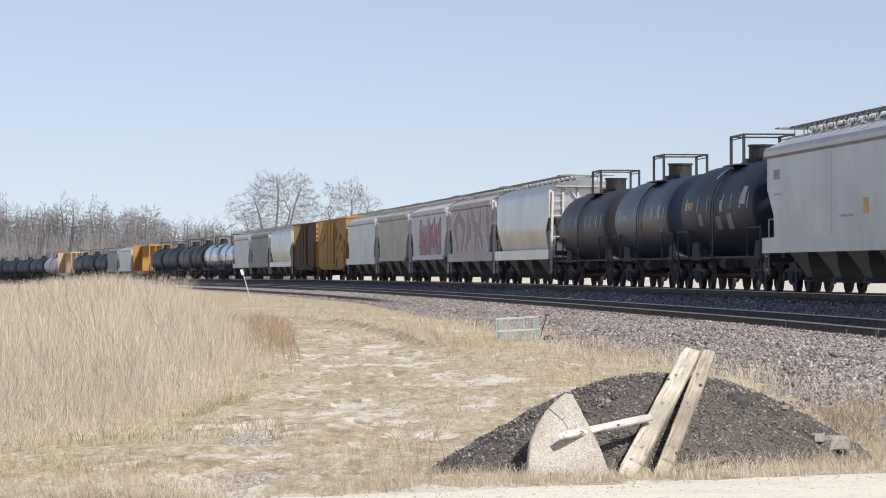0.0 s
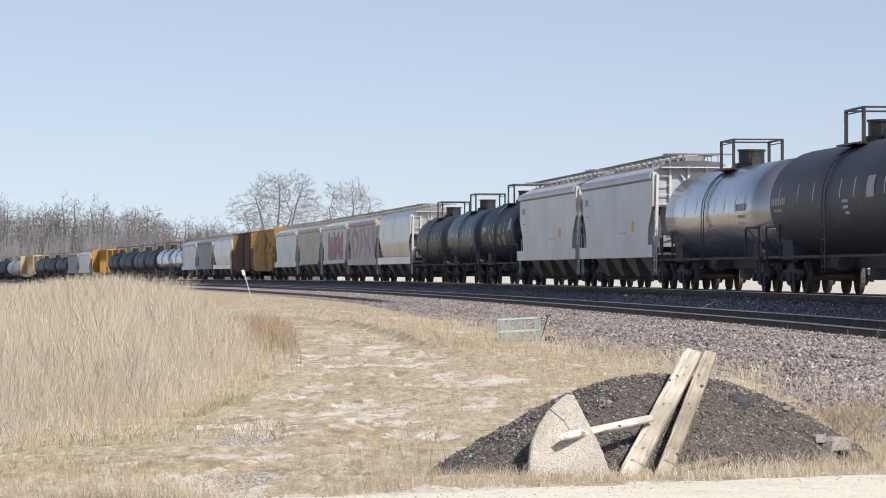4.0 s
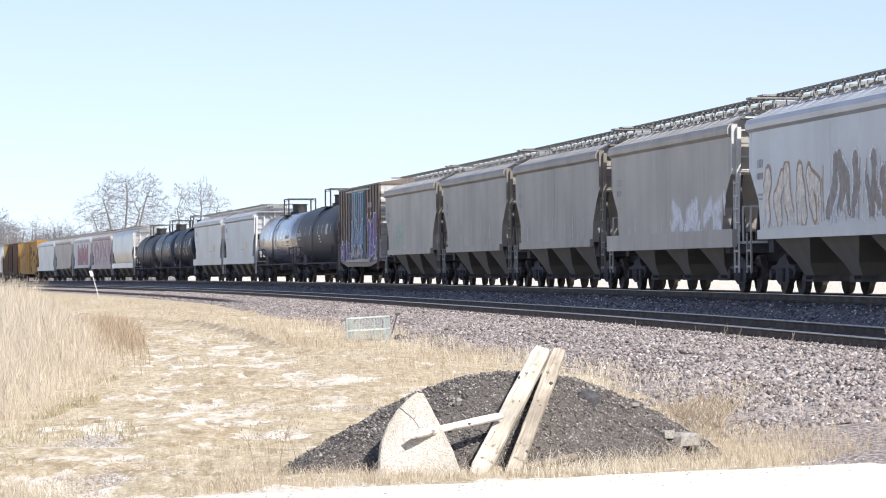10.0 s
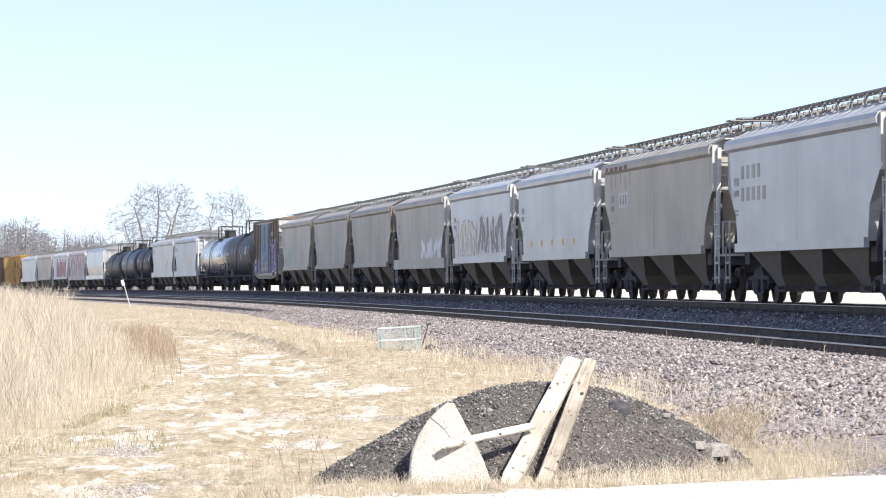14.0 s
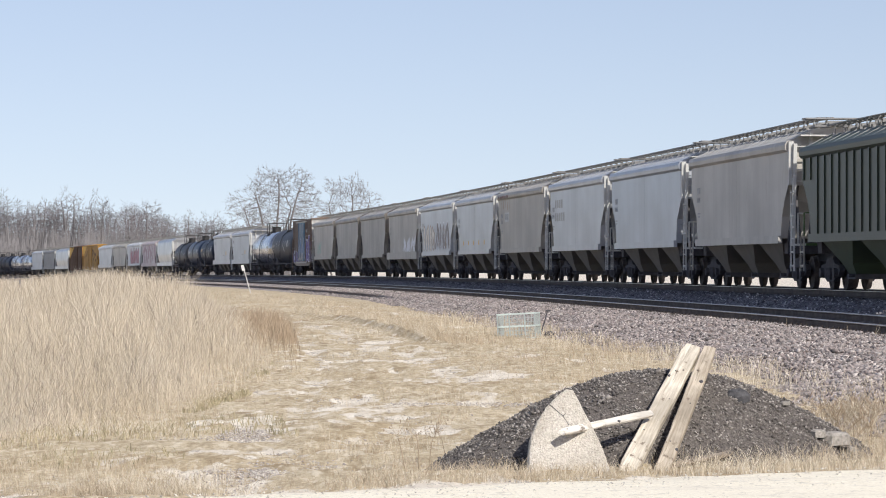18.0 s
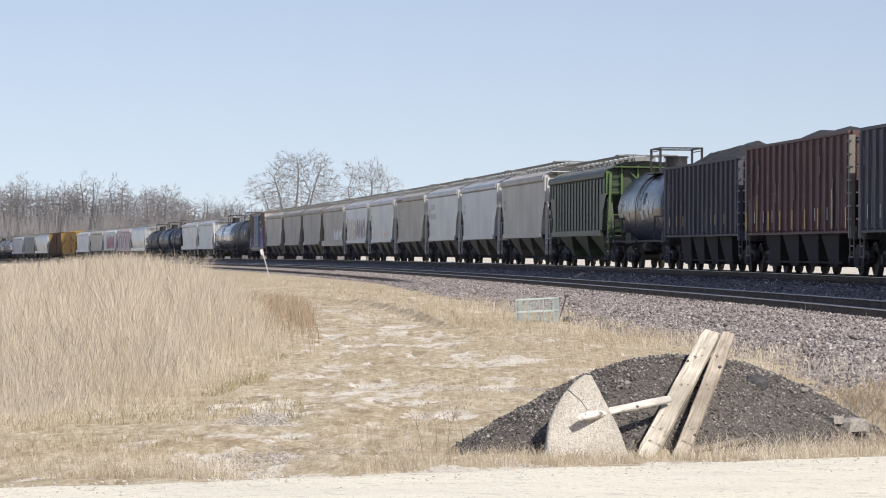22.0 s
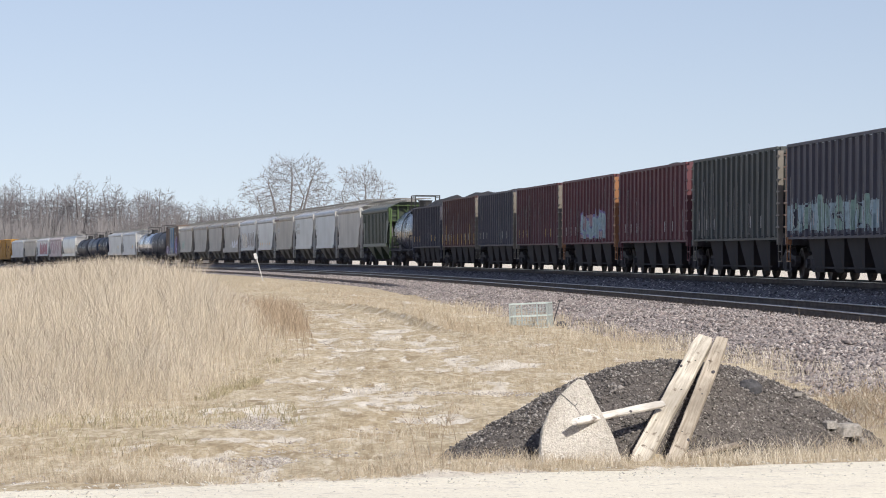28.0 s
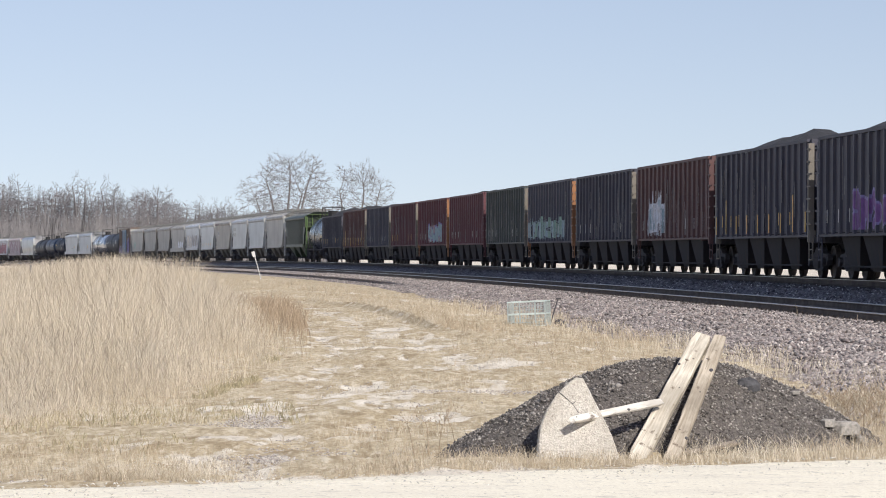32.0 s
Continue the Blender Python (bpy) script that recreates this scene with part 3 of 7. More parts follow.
def ballast_stones():
    rng = np.random.default_rng(5)
    places, sizes = [], []
    n = 115000
    u = rng.random(n)
    ss = 34 + 190 * u ** 1.95
    off = rng.uniform(-6.1, -0.9, n)
    thin = rng.random(n) < np.clip((off + 6.0) / 1.2, 0.15, 1)
    off = np.where(off < -3, off * np.interp(ss, [36, 50], [1.25, 1.0]), off)
    off[:24000] = rng.uniform(-0.6, 3.2, 24000)
    thin[:24000] = True
    dark_places, dark_sizes = [], []
    for s, o, ok in zip(ss, off, thin):
        if not ok:
            continue
        prof = bed_profile(s)
        z = np.interp(o, [p[0] for p in prof], [p[1] for p in prof])
        wob = 0.05 * fbm(s, o * 3, 1.1, 6.0)
        size = rng.uniform(0.04, 0.115) * (1.4 if rng.random() < 0.06 else 1)
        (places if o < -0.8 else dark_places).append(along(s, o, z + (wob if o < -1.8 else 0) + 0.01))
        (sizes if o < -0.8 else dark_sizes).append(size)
    # loose stones here carry the train's shadow in their colour
    shadowed = stony("shadow_dark_stone", [(0.05, 0.048, 0.052), (0.20, 0.19, 0.195), (0.09, 0.085, 0.09), (0.40, 0.385, 0.39), (0.07, 0.066, 0.072), (0.16, 0.15, 0.155)], 0.06)
    tagged(blobs("dusty_ballast_stones", np.array(dark_places), dark_sizes, shadowed), "ballast stones between the two tracks, coloured dark for the train's shadow", "ballast stones", kind="stuff")
    tagged(blobs("ballast_stones", np.array(places), sizes, BALLAST), "loose pinkish-grey crushed ballast stones on the bank", "ballast stones", kind="stuff")


ground()
gravel_road()
ballast_bed()
tracks()


# ---- rolling stock: x runs forward, y to the left of travel, z = 0 on the rail ----
SHARED = {}


def bogie_meshes():
    if "frame" in SHARED:
        return
    side = Geo()
    side.slab([(-1.25, 0.52), (-1.2, 0.66), (-0.62, 0.70), (-0.35, 0.86), (0.35, 0.86), (0.62, 0.70), (1.2, 0.66), (1.25, 0.52), (1.05, 0.36), (0.78, 0.36), (0.42, 0.22), (-0.42, 0.22), (-0.78, 0.36), (-1.05, 0.36)], -0.07, 0.07)
    for x in (-0.16, 0, 0.16):
        side.rod((x, 0.1, 0.28), (x, 0.1, 0.6), 0.06, n=6)
    for x in (-0.89, 0.89):
        side.rod((x, 0.06, 0.46), (x, 0.17, 0.46), 0.13, n=8)
    SHARED["frame"] = side.mesh("side_frame", UNDER)
    ws = Geo()
    for y in (-0.755, 0.755):
        s = 1 if y > 0 else -1
        ring = lambda r, yy: [(r * math.cos(2 * math.pi * i / 20), yy, 0.46 + r * math.sin(2 * math.pi * i / 20)) for i in range(20)]
        ws.loft([ring(0.10, y + s * 0.06), ring(0.36, y + s * 0.035), ring(0.38, y + s * 0.065), ring(0.46, y + s * 0.065), ring(0.465, y - s * 0.05), ring(0.49, y - s * 0.06), ring(0.49, y - s * 0.08), ring(0.3, y - s * 0.06), ring(0.1, y - s * 0.08)])
    ws.rod((0, -0.95, 0.46), (0, 0.95, 0.46), 0.085, n=8)
    SHARED["wheelset"] = ws.mesh("wheelset", WHEEL)
    SHARED["bolster"] = Geo().box(-0.2, 0.2, -0.95, 0.95, 0.42, 0.78).box(-0.5, 0.5, -0.2, 0.2, 0.78, 0.98).mesh("bolster", UNDER)
    c = Geo().box(-0.6, 0.15, -0.12, 0.12, 0.72, 0.96).box(0.1, 0.5, -0.17, 0.17, 0.68, 1.0)
    c.bar((0.2, 0.2, 0.9), (0.25, 0.75, 0.75), 0.035).rod((0.1, 0.25, 0.75), (0.5, 0.22, 0.45), 0.03)
    SHARED["coupler"] = c.mesh("coupler", UNDER)


def running_gear(car, L, inset=2.2):
    bogie_meshes()
    for x in (L / 2 - inset, inset - L / 2):
        b = share("bogie", SHARED["bolster"], car, pose(x, 0, 0))
        for y in (-0.98, 0.98):
            share("side_frame", SHARED["frame"], b, pose(0, y, 0, 0, 0, 0 if y > 0 else 180))
        for dx in (-0.89, 0.89):
            share("wheelset", SHARED["wheelset"], b, pose(dx, 0, 0))
    for x, r in ((L / 2 - 0.5, 0), (0.5 - L / 2, 180)):
        share("coupler", SHARED["coupler"], car, pose(x, 0, 0, 0, 0, r))


def ladder_geo(z0, z1, w=0.42, step=0.38):
    g = Geo()
    for y in (-w / 2, w / 2):
        g.box(-0.022, 0.022, y - 0.022, y + 0.022, z0, z1)
    for k in range(int((z1 - z0) / step)):
        g.box(-0.02, 0.02, -w / 2, w / 2, z0 + 0.15 + k * step - 0.024, z0 + 0.15 + k * step + 0.024)
    return g


def shared_part(key, name, make, material, parent, m=None, over=None, label=""):
    if key not in SHARED:
        SHARED[key] = make().mesh(name, material)
    ob = share(name, SHARED[key], parent, m, over)
    if label:
        ob["label"] = label
    return ob


def covered_hopper(L=17.7, paint=None, end=None, sill_full=False, curved=False, ribs=False, H=4.76, label="", bays=3):
    """A covered grain hopper: sloped ends, bays below, roof with hatches and walkways."""
    paint, end = paint or GREYS["warm"], end or BRIGHT
    car = thing("covered_hopper", label, "hopper car", group="cars of the freight train")
    zt, a, hw = H - 0.72, L / 2 - 0.92, 1.55
    key = ("hop", L, sill_full, curved, ribs, H, bays)

    def body():
        g = Geo()
        low = 1.42 if not sill_full else 1.5
        if curved:
            prof = [(hw * 0.90, low), (hw * 0.985, low + 0.6), (hw * 1.02, 2.5), (hw * 1.01, 2.96), (hw, 3.4), (hw * 0.97, zt - 0.05), (hw * 0.86, zt + 0.2), (hw * 0.55, zt + 0.43), (0, zt + 0.5)]
        else:
            prof = [(hw, low), (hw, low + 0.6), (hw, 2.2), (hw, 2.5), (hw, 2.78), (hw, 2.96), (hw, zt), (hw * 0.97, zt + 0.1), (hw * 0.55, zt + 0.42), (0, zt + 0.48)]
        if curved:
            # finer steps, so that the rounded side reads as one sheet
            fine = []
            for i in range(len(prof) - 1):
                p0, p1, p2, p3 = prof[max(0, i - 1)], prof[i], prof[i + 1], prof[min(len(prof) - 1, i + 2)]
                for q in range(5):
                    f = q / 5
                    fine.append(tuple(0.5 * (2 * b + (c - a0) * f + (2 * a0 - 5 * b + 4 * c - d) * f * f + (3 * b - a0 - 3 * c + d) * f ** 3) for a0, b, c, d in zip(p0, p1, p2, p3)))
            prof = fine + [prof[-1]]
        full = prof + [(-y, z) for y, z in reversed(prof[:-1])]

        def reach(z):
            return a if z > 2.95 else a - 0.95 * min(1, (2.95 - z) / 0.75) - 0.2 * max(0, 2.2 - z) / 0.8
        g.loft([[(sgn * reach(z), y, z) for y, z in full] for sgn in (-1, 1)])
        return g
    shared_part(key + ("body",), "body", body, paint, car, over=paint)

    def seams():
        g = Geo()
        n = 19 if ribs else 3
        for k in range(n):
            x = -a + 0.25 + (2 * a - 0.5) * k / (n - 1)
            zb = 1.5 if abs(x) < a - 1.2 else 2.96
            for y in (-1, 1):
                if ribs:
                    g.box(x - 0.06, x + 0.06, y * hw - 0.05, y * hw + 0.04, zb, zt)
                else:
                    g.box(x - 0.02, x + 0.02, y * hw - 0.03, y * hw + 0.004, zb, zt)
        for y in (-1, 1):
            g.loft([[(x, y * (hw - 0.05), zt - 0.24), (x, y * (hw + 0.03), zt - 0.22), (x, y * (hw + 0.10), zt - 0.16), (x, y * (hw + 0.11), zt - 0.04), (x, y * (hw + 0.06), zt + 0.07), (x, y * (hw - 0.06), zt + 0.11)] for x in (-a, a)])
        return g
    if not curved:
        shared_part(key + ("seams",), "side_rib" if ribs else "side_seam", seams, paint, car, over=paint)
    x1 = L / 2 - 0.55 if sill_full else a - 1.15
    h = (1.12, 1.56) if sill_full else (1.28, 1.5)
    for y in (-1, 1):
        shared_part(key + ("sill",), "side_sill", lambda: Geo().box(-x1, x1, -0.06, 0.06, *h), paint, car, pose(0, y * (hw + 0.02), 0), paint)

    def chassis():
        g = Geo().box(-L / 2 + 0.35, L / 2 - 0.35, -0.3, 0.3, 0.78, 1.1)
        for sgn in (-1, 1):
            x = sgn * (L / 2 - 0.6)
            g.box(x - 0.2, x + 0.2, -1.5, 1.5, 0.98, 1.2)
            g.box(sgn * (L / 2 - 2.3) - 0.25, sgn * (L / 2 - 2.3) + 0.25, -1.35, 1.35, 0.98, 1.3)
            for y in (-1.3, 1.3):
                g.bar((sgn * (L / 2 - 2.1), y, 1.2), (sgn * (a - 0.1), y, 3.0), 0.12, 0.16)
                g.bar((sgn * (L / 2 - 0.6), y, 1.2), (sgn * (a - 0.35), y, 2.7), 0.1, 0.1)
        return g
    shared_part(key + ("frame",), "underframe", chassis, UNDER, car)
    span = 2 * (a - 1.35) / bays
    for k in range(bays):
        cx = -(a - 1.35) + span * (k + 0.5)

        def bay():
            g = Geo()
            top, bot = span * 0.49, 0.42
            g.loft([[(-top, -hw + 0.08, 1.5), (top, -hw + 0.08, 1.5), (top, hw - 0.08, 1.5), (-top, hw - 0.08, 1.5)],
                    [(-bot - 0.25, -1.1, 0.72), (bot + 0.25, -1.1, 0.72), (bot + 0.25, 1.1, 0.72), (-bot - 0.25, 1.1, 0.72)],
                    [(-bot, -0.95, 0.42), (bot, -0.95, 0.42), (bot, 0.95, 0.42), (-bot, 0.95, 0.42)]])
            return g
        bay_ob = shared_part(key + ("bay",), "hopper_bay", bay, SHADED_GRIME, car, pose(cx, 0, 0), GREEN_BAY if ribs else SHADED_GRIME)
        shared_part(key + ("gate",), "outlet_gate", lambda: Geo().box(-0.55, 0.55, -1.0, 1.0, 0.30, 0.44).rod((-0.4, -1.15, 0.4), (-0.4, 1.15, 0.4), 0.05), UNDER, bay_ob)

    def roof_walk():
        g = Geo()
        for y in (-0.62, 0.62):
            for q in (-0.19, -0.065, 0.065, 0.19):
                g.box(-L / 2 + 0.35, L / 2 - 0.35, y + q - 0.035, y + q + 0.035, H - 0.03, H)
            k = -a + 0.2
            while k < a:
                g.box(k - 0.025, k + 0.025, y - 0.22, y + 0.22, H - 0.06, H - 0.03)
                g.box(k - 0.014, k + 0.014, y - 0.2, y - 0.172, zt + 0.1, H - 0.04)
                g.box(k - 0.014, k + 0.014, y + 0.172, y + 0.2, zt + 0.1, H - 0.04)
                k += 1.35
        for x in (-L / 2 + 0.55, L / 2 - 0.55):
            g.box(x - 0.3, x + 0.3, -1.2, 1.2, H - 0.06, H - 0.02)
        return g
    shared_part(key + ("walk",), "roof_walkway", roof_walk, GRATING, car)
    def roof_ribs():
        g = Geo()
        for k in range(15):
            x = -a + 0.3 + (2 * a - 0.6) * k / 14
            for y in (-1, 1):
                g.bar((x, y * hw * 0.98, zt + 0.075), (x, y * hw * 0.56, zt + 0.425), 0.05, 0.03)
        return g
    if not curved:
        shared_part(key + ("roof_rib",), "roof_rib", roof_ribs, DULL_ROOF, car)["kind"] = "stuff"
    for k in range(10):
        shared_part("hatch", "roof_hatch", lambda: Geo().box(-0.62, 0.62, -0.33, 0.33, 0, 0.16).box(-0.5, -0.42, -0.4, 0.4, 0.14, 0.22).box(0.42, 0.5, -0.4, 0.4, 0.14, 0.22), GRATING, car,
                    pose(-a + 1.0 + (2 * a - 2) * k / 9, 0, zt + 0.44), None)

    def corner():
        g = Geo().add(*_placed(ladder_geo(0.5, 1.45, 0.46), pose(0, 0, 0, 0, 0, 90)))
        return g

    def end_ribs():
        # uprights, braces and rungs over the upper end sheet
        g = Geo()
        for y in (-0.95, -0.3, 0.35):
            g.box(0.0, 0.16, y - 0.04, y + 0.04, 2.9, zt + 0.3)
        for k in range(4):
            g.bar((0.14, -1.45, 3.0 + 0.32 * k), (0.14, -0.98, 3.0 + 0.32 * k), 0.03)
        g.bar((0.12, -0.3, 2.95), (0.12, 0.9, zt), 0.06).bar((0.12, 0.35, 2.95), (0.12, -0.6, zt), 0.05)
        return g.box(0.0, 0.42, -1.3, 1.3, zt + 0.2, zt + 0.24)

    def cage():
        g = Geo()
        for x in (-0.28, 0.28):
            g.bar((x, 0, 1.2), (x, 0, 2.75), 0.03)
        for k in range(5):
            g.bar((-0.28, 0, 1.4 + 0.32 * k), (0.28, 0, 1.4 + 0.32 * k), 0.034)
        return g.bar((0.12, -0.03, 1.2), (0.12, -0.1, zt), 0.1)
    for sx in (-1, 1):
        for sy in (-1, 1):
            shared_part(key + ("corner", sx * sy), "ladder", corner, end, car, pose(sx * (L / 2 - 0.62), sy * 1.5, 0, 0, 0, 0 if sy > 0 else 180), end if sx < 0 else GREYS["smoke"])
            shared_part(key + ("post",), "end_post", lambda: Geo().box(-0.05, 0.05, -0.09, 0.05, 2.9, zt + 0.06), end, car, pose(sx * (a + 0.06), sy * 1.48, 0, 0, 0, 0 if sx > 0 else 180), end)
        shared_part(key + ("end_plate",), "end_plate", lambda: Geo().slab([(0.0, 2.94), (0.03, 2.90), (0.03, zt + 0.1), (0.0, zt + 0.1)], -hw + 0.02, hw - 0.02).box(0.02, 0.07, -hw + 0.02, hw - 0.02, 2.88, 2.98), paint, car, pose(sx * (a + 0.004), 0, 0, 0, 0, 0 if sx > 0 else 180), paint)
        if sx < 0:
            shared_part(key + ("end_rung",), "end_rib", end_ribs, end, car, pose(sx * (a + 0.03), 0, 0, 0, 0, 180), end)
        if sx < 0:
            shared_part(key + ("cage",), "end_ladder", cage, end, car, pose(sx * (L / 2 - 0.62), 1.5, 0), end)
        shared_part(key + ("platform",), "end_platform", lambda: Geo().box(-0.3, 0.3, -1.45, 1.45, 1.2, 1.26).bar((0.25, -1.4, 2.1), (0.25, 1.4, 2.1), 0.04).bar((0.25, -1.4, 1.2), (0.25, -1.4, 2.1), 0.04).bar((0.25, 1.4, 1.2), (0.25, 1.4, 2.1), 0.04), end, car, pose(sx * (L / 2 - 0.62), 0, 0, 0, 0, 0 if sx > 0 else 180), end)
    shared_part("brake", "brake_wheel", lambda: Geo().loft([[(0.0, r * math.cos(q * 0.524), r * math.sin(q * 0.524)) for q in range(12)] for r in (0.24, 0.29)] + [[(0.04, r * math.cos(q * 0.524), r * math.sin(q * 0.524)) for q in range(12)] for r in (0.29, 0.24)], caps=False).bar((0, -0.27, 0), (0, 0.27, 0), 0.03).bar((0, 0, -0.27), (0, 0, 0.27), 0.03), UNDER, car, pose(-L / 2 + 0.28, -0.6, 2.2))
    shared_part("cylinder", "brake_cylinder", lambda: Geo().rod((-0.4, 0, 0), (0.4, 0, 0), 0.18, n=10).rod((0.4, 0, 0), (0.9, 0, 0), 0.04), UNDER, car, pose(-L / 2 + 1.3, 0.5, 1.45))
    running_gear(car, L)
    car["size"] = L
    return car


def _placed(geo, m):
    return [m @ Vector(p) for p in geo.v], geo.f


def tank_car(L=15.8, D=2.95, paint=None, deck=None, marks=True, label="", top=3.85):
    paint, deck = paint or TANK_BLACK, deck or BLACK_STEEL
    car = thing("tank_car", label, "tank car", group="cars of the freight train")
    a, r = L / 2 - 0.85, D / 2
    zc = top - r
    key = ("tank", L, D, top)

    def shell():
        n = 32
        prof = []
        for k in range(7):
            q = k / 6 * math.pi / 2
            prof.append((-a + 0.75 - 0.75 * math.cos(q), r * math.sin(q)))
        seams = [-a * 0.5, -a * 0.02, a * 0.5]
        for x in seams:
            w = 0.03
            prof += [(x - 0.12, r), (x - w, r), (x - w * 0.6, r + 0.003), (x + w * 0.6, r + 0.003), (x + w, r), (x + 0.12, r)]
        prof += [(-x, q) for x, q in reversed(prof[:7])]
        prof[0], prof[-1] = (prof[0][0], 0.02), (prof[-1][0], 0.02)
        return Geo().loft([[(x, q * math.cos(2 * math.pi * i / n), zc + q * math.sin(2 * math.pi * i / n)) for i in range(n)] for x, q in prof])
    tank = shared_part(key + ("shell",), "tank", shell, paint, car, over=paint)
    SHARED[key + ("shell",)].polygons.foreach_set("use_smooth", [True] * len(SHARED[key + ("shell",)].polygons))

    def dome():
        g, n = Geo(), 16
        for q0, q1, z0, z1 in ((0.55, 0.55, -0.1, 0.08), (0.42, 0.42, 0.08, 0.46), (0.46, 0.46, 0.46, 0.52)):
            g.loft([[(q0 * math.cos(2 * math.pi * i / n), q0 * math.sin(2 * math.pi * i / n), z0) for i in range(n)], [(q1 * math.cos(2 * math.pi * i / n), q1 * math.sin(2 * math.pi * i / n), z1) for i in range(n)]])
        g.box(-0.9, -0.65, -0.15, 0.15, -0.05, 0.25)
        return g
    shared_part("dome", "valve_housing", dome, deck, car, pose(0, 0, top))

    def rails():
        g = Geo()
        z0, z1, hx, hy = top - 0.12, top + 0.8, 1.2, 0.78
        for x in (-hx, hx):
            for y in (-hy, hy):
                g.bar((x, y, z0), (x, y, z1), 0.055)
                g.bar((x - 0.25 * (1 if x > 0 else -1), y, z0), (x - 0.25 * (1 if x > 0 else -1), y, z1 - 0.02), 0.04)
            g.bar((x, -hy, z1), (x, hy, z1), 0.05)
        for y in (-hy, hy):
            g.bar((-hx, y, z1), (hx, y, z1), 0.055)
            g.bar((-hx, y, z1 - 0.1), (hx, y, z1 - 0.1), 0.03)
            g.box(-hx, hx, y - 0.25, y + 0.25, z0 - 0.03, z0 + 0.01)
        return g
    shared_part(key + ("rails",), "top_railing", rails, BLACK_STEEL, car)
    def shell_ladder():
        g = Geo()
        for x in (-0.21, 0.21):
            pts = [(x, r + 0.07, 0.6), (x, r + 0.07, zc)] + [(x, (r + 0.07) * math.cos(q), zc + (r + 0.07) * math.sin(q)) for q in (0.25, 0.5, 0.75, 1.0, 1.2)]
            for a0, b0 in zip(pts, pts[1:]):
                g.bar(a0, b0, 0.028)
        for k in range(12):
            q = -1.1 + 0.19 * k
            y, z = ((r + 0.07), 0.75 + 0.36 * k) if 0.75 + 0.36 * k < zc else ((r + 0.07) * math.cos(0.24 * (k - 4)), zc + (r + 0.07) * math.sin(0.24 * (k - 4)))
            if z < top - 0.1:
                g.bar((-0.21, y, z), (0.21, y, z), 0.022)
        return g
    for turn in (0, 180):
        shared_part(key + ("ladder",), "ladder", shell_ladder, BLACK_STEEL, car, pose(0, 0, 0, 0, 0, turn))

    def chassis():
        g = Geo().box(-L / 2 + 0.35, L / 2 - 0.35, -0.32, 0.32, 0.72, 1.02)
        for s in (-1, 1):
            x = s * (L / 2 - 0.55)
            g.box(x - 0.3, x + 0.3, -1.5, 1.5, 0.98, 1.06)
            g.box(x - 0.12, x + 0.12, -1.4, 1.4, 0.86, 0.98)
            saddle = s * (L / 2 - 2.3)
            g.slab([(saddle - 0.9, 0.95), (saddle + 0.9, 0.95), (saddle + 0.55, zc - r * 0.55), (saddle - 0.55, zc - r * 0.55)], -1.15, 1.15)
            for y in (-1.45, 1.45):
                g.box(s * (a - 1.8) - 0.03, s * (a - 1.8) + 0.03, y - 0.03, y + 0.03, 1.02, 1.95)
                g.bar((x, y, 1.0), (x, y, 1.95), 0.05)
                g.bar((x, y, 1.9), (s * (a - 1.8), y, 1.9), 0.05)
                g.bar((x + s * 0.2, y, 0.5), (x + s * 0.2, y, 1.0), 0.05).bar((x - s * 0.2, y, 0.5), (x - s * 0.2, y, 1.0), 0.05).bar((x - s * 0.2, y, 0.52), (x + s * 0.2, y, 0.52), 0.04)
        for y in (-1.42, 1.42):
            g.bar((-L / 2 + 0.6, y, 1.03), (L / 2 - 0.6, y, 1.03), 0.07)
        g.box(-0.35, 0.35, -0.3, 0.3, 0.4, 0.75).rod((1.6, 0.7, 0.85), (2.6, 0.7, 0.85), 0.2, n=10)
        return g
    shared_part(key + ("frame",), "underframe", chassis, UNDER, car)
    for k, x in enumerate(() if not marks else (-a * 0.8, -a * 0.62, -a * 0.4, -a * 0.2, a * 0.2, a * 0.45, a * 0.75)):
        shared_part(("tankmark", r, top), "reflector", lambda: _curved_mark(r, zc, 0.075, -0.02, 0.30), MARK_BRIGHT, car, pose(x, 0, 0))
    running_gear(car, L)
    car["size"] = L
    return car


def _curved_mark(r, zc, w, a0, a1):
    """A marking that follows the shell of a tank, on its left side."""
    rings = []
    for k in range(7):
        q = a0 + (a1 - a0) * k / 6
        rings.append([(-w / 2, (r + 0.006) * math.cos(q), zc + (r + 0.006) * math.sin(q)), (w / 2, (r + 0.006) * math.cos(q), zc + (r + 0.006) * math.sin(q))])
    return Geo().loft(rings, closed=False)


def tank_marks(car, D, top, rows):
    """Stencils, placards and stripes: (x, width, from angle, to angle, paint)."""
    for x, w, a0, a1, material in rows:
        ob = part("marking", _curved_mark(D / 2 + 0.003, top - D / 2, w, a0, a1), material, car)
        ob.matrix_local = pose(x, 0, 0)


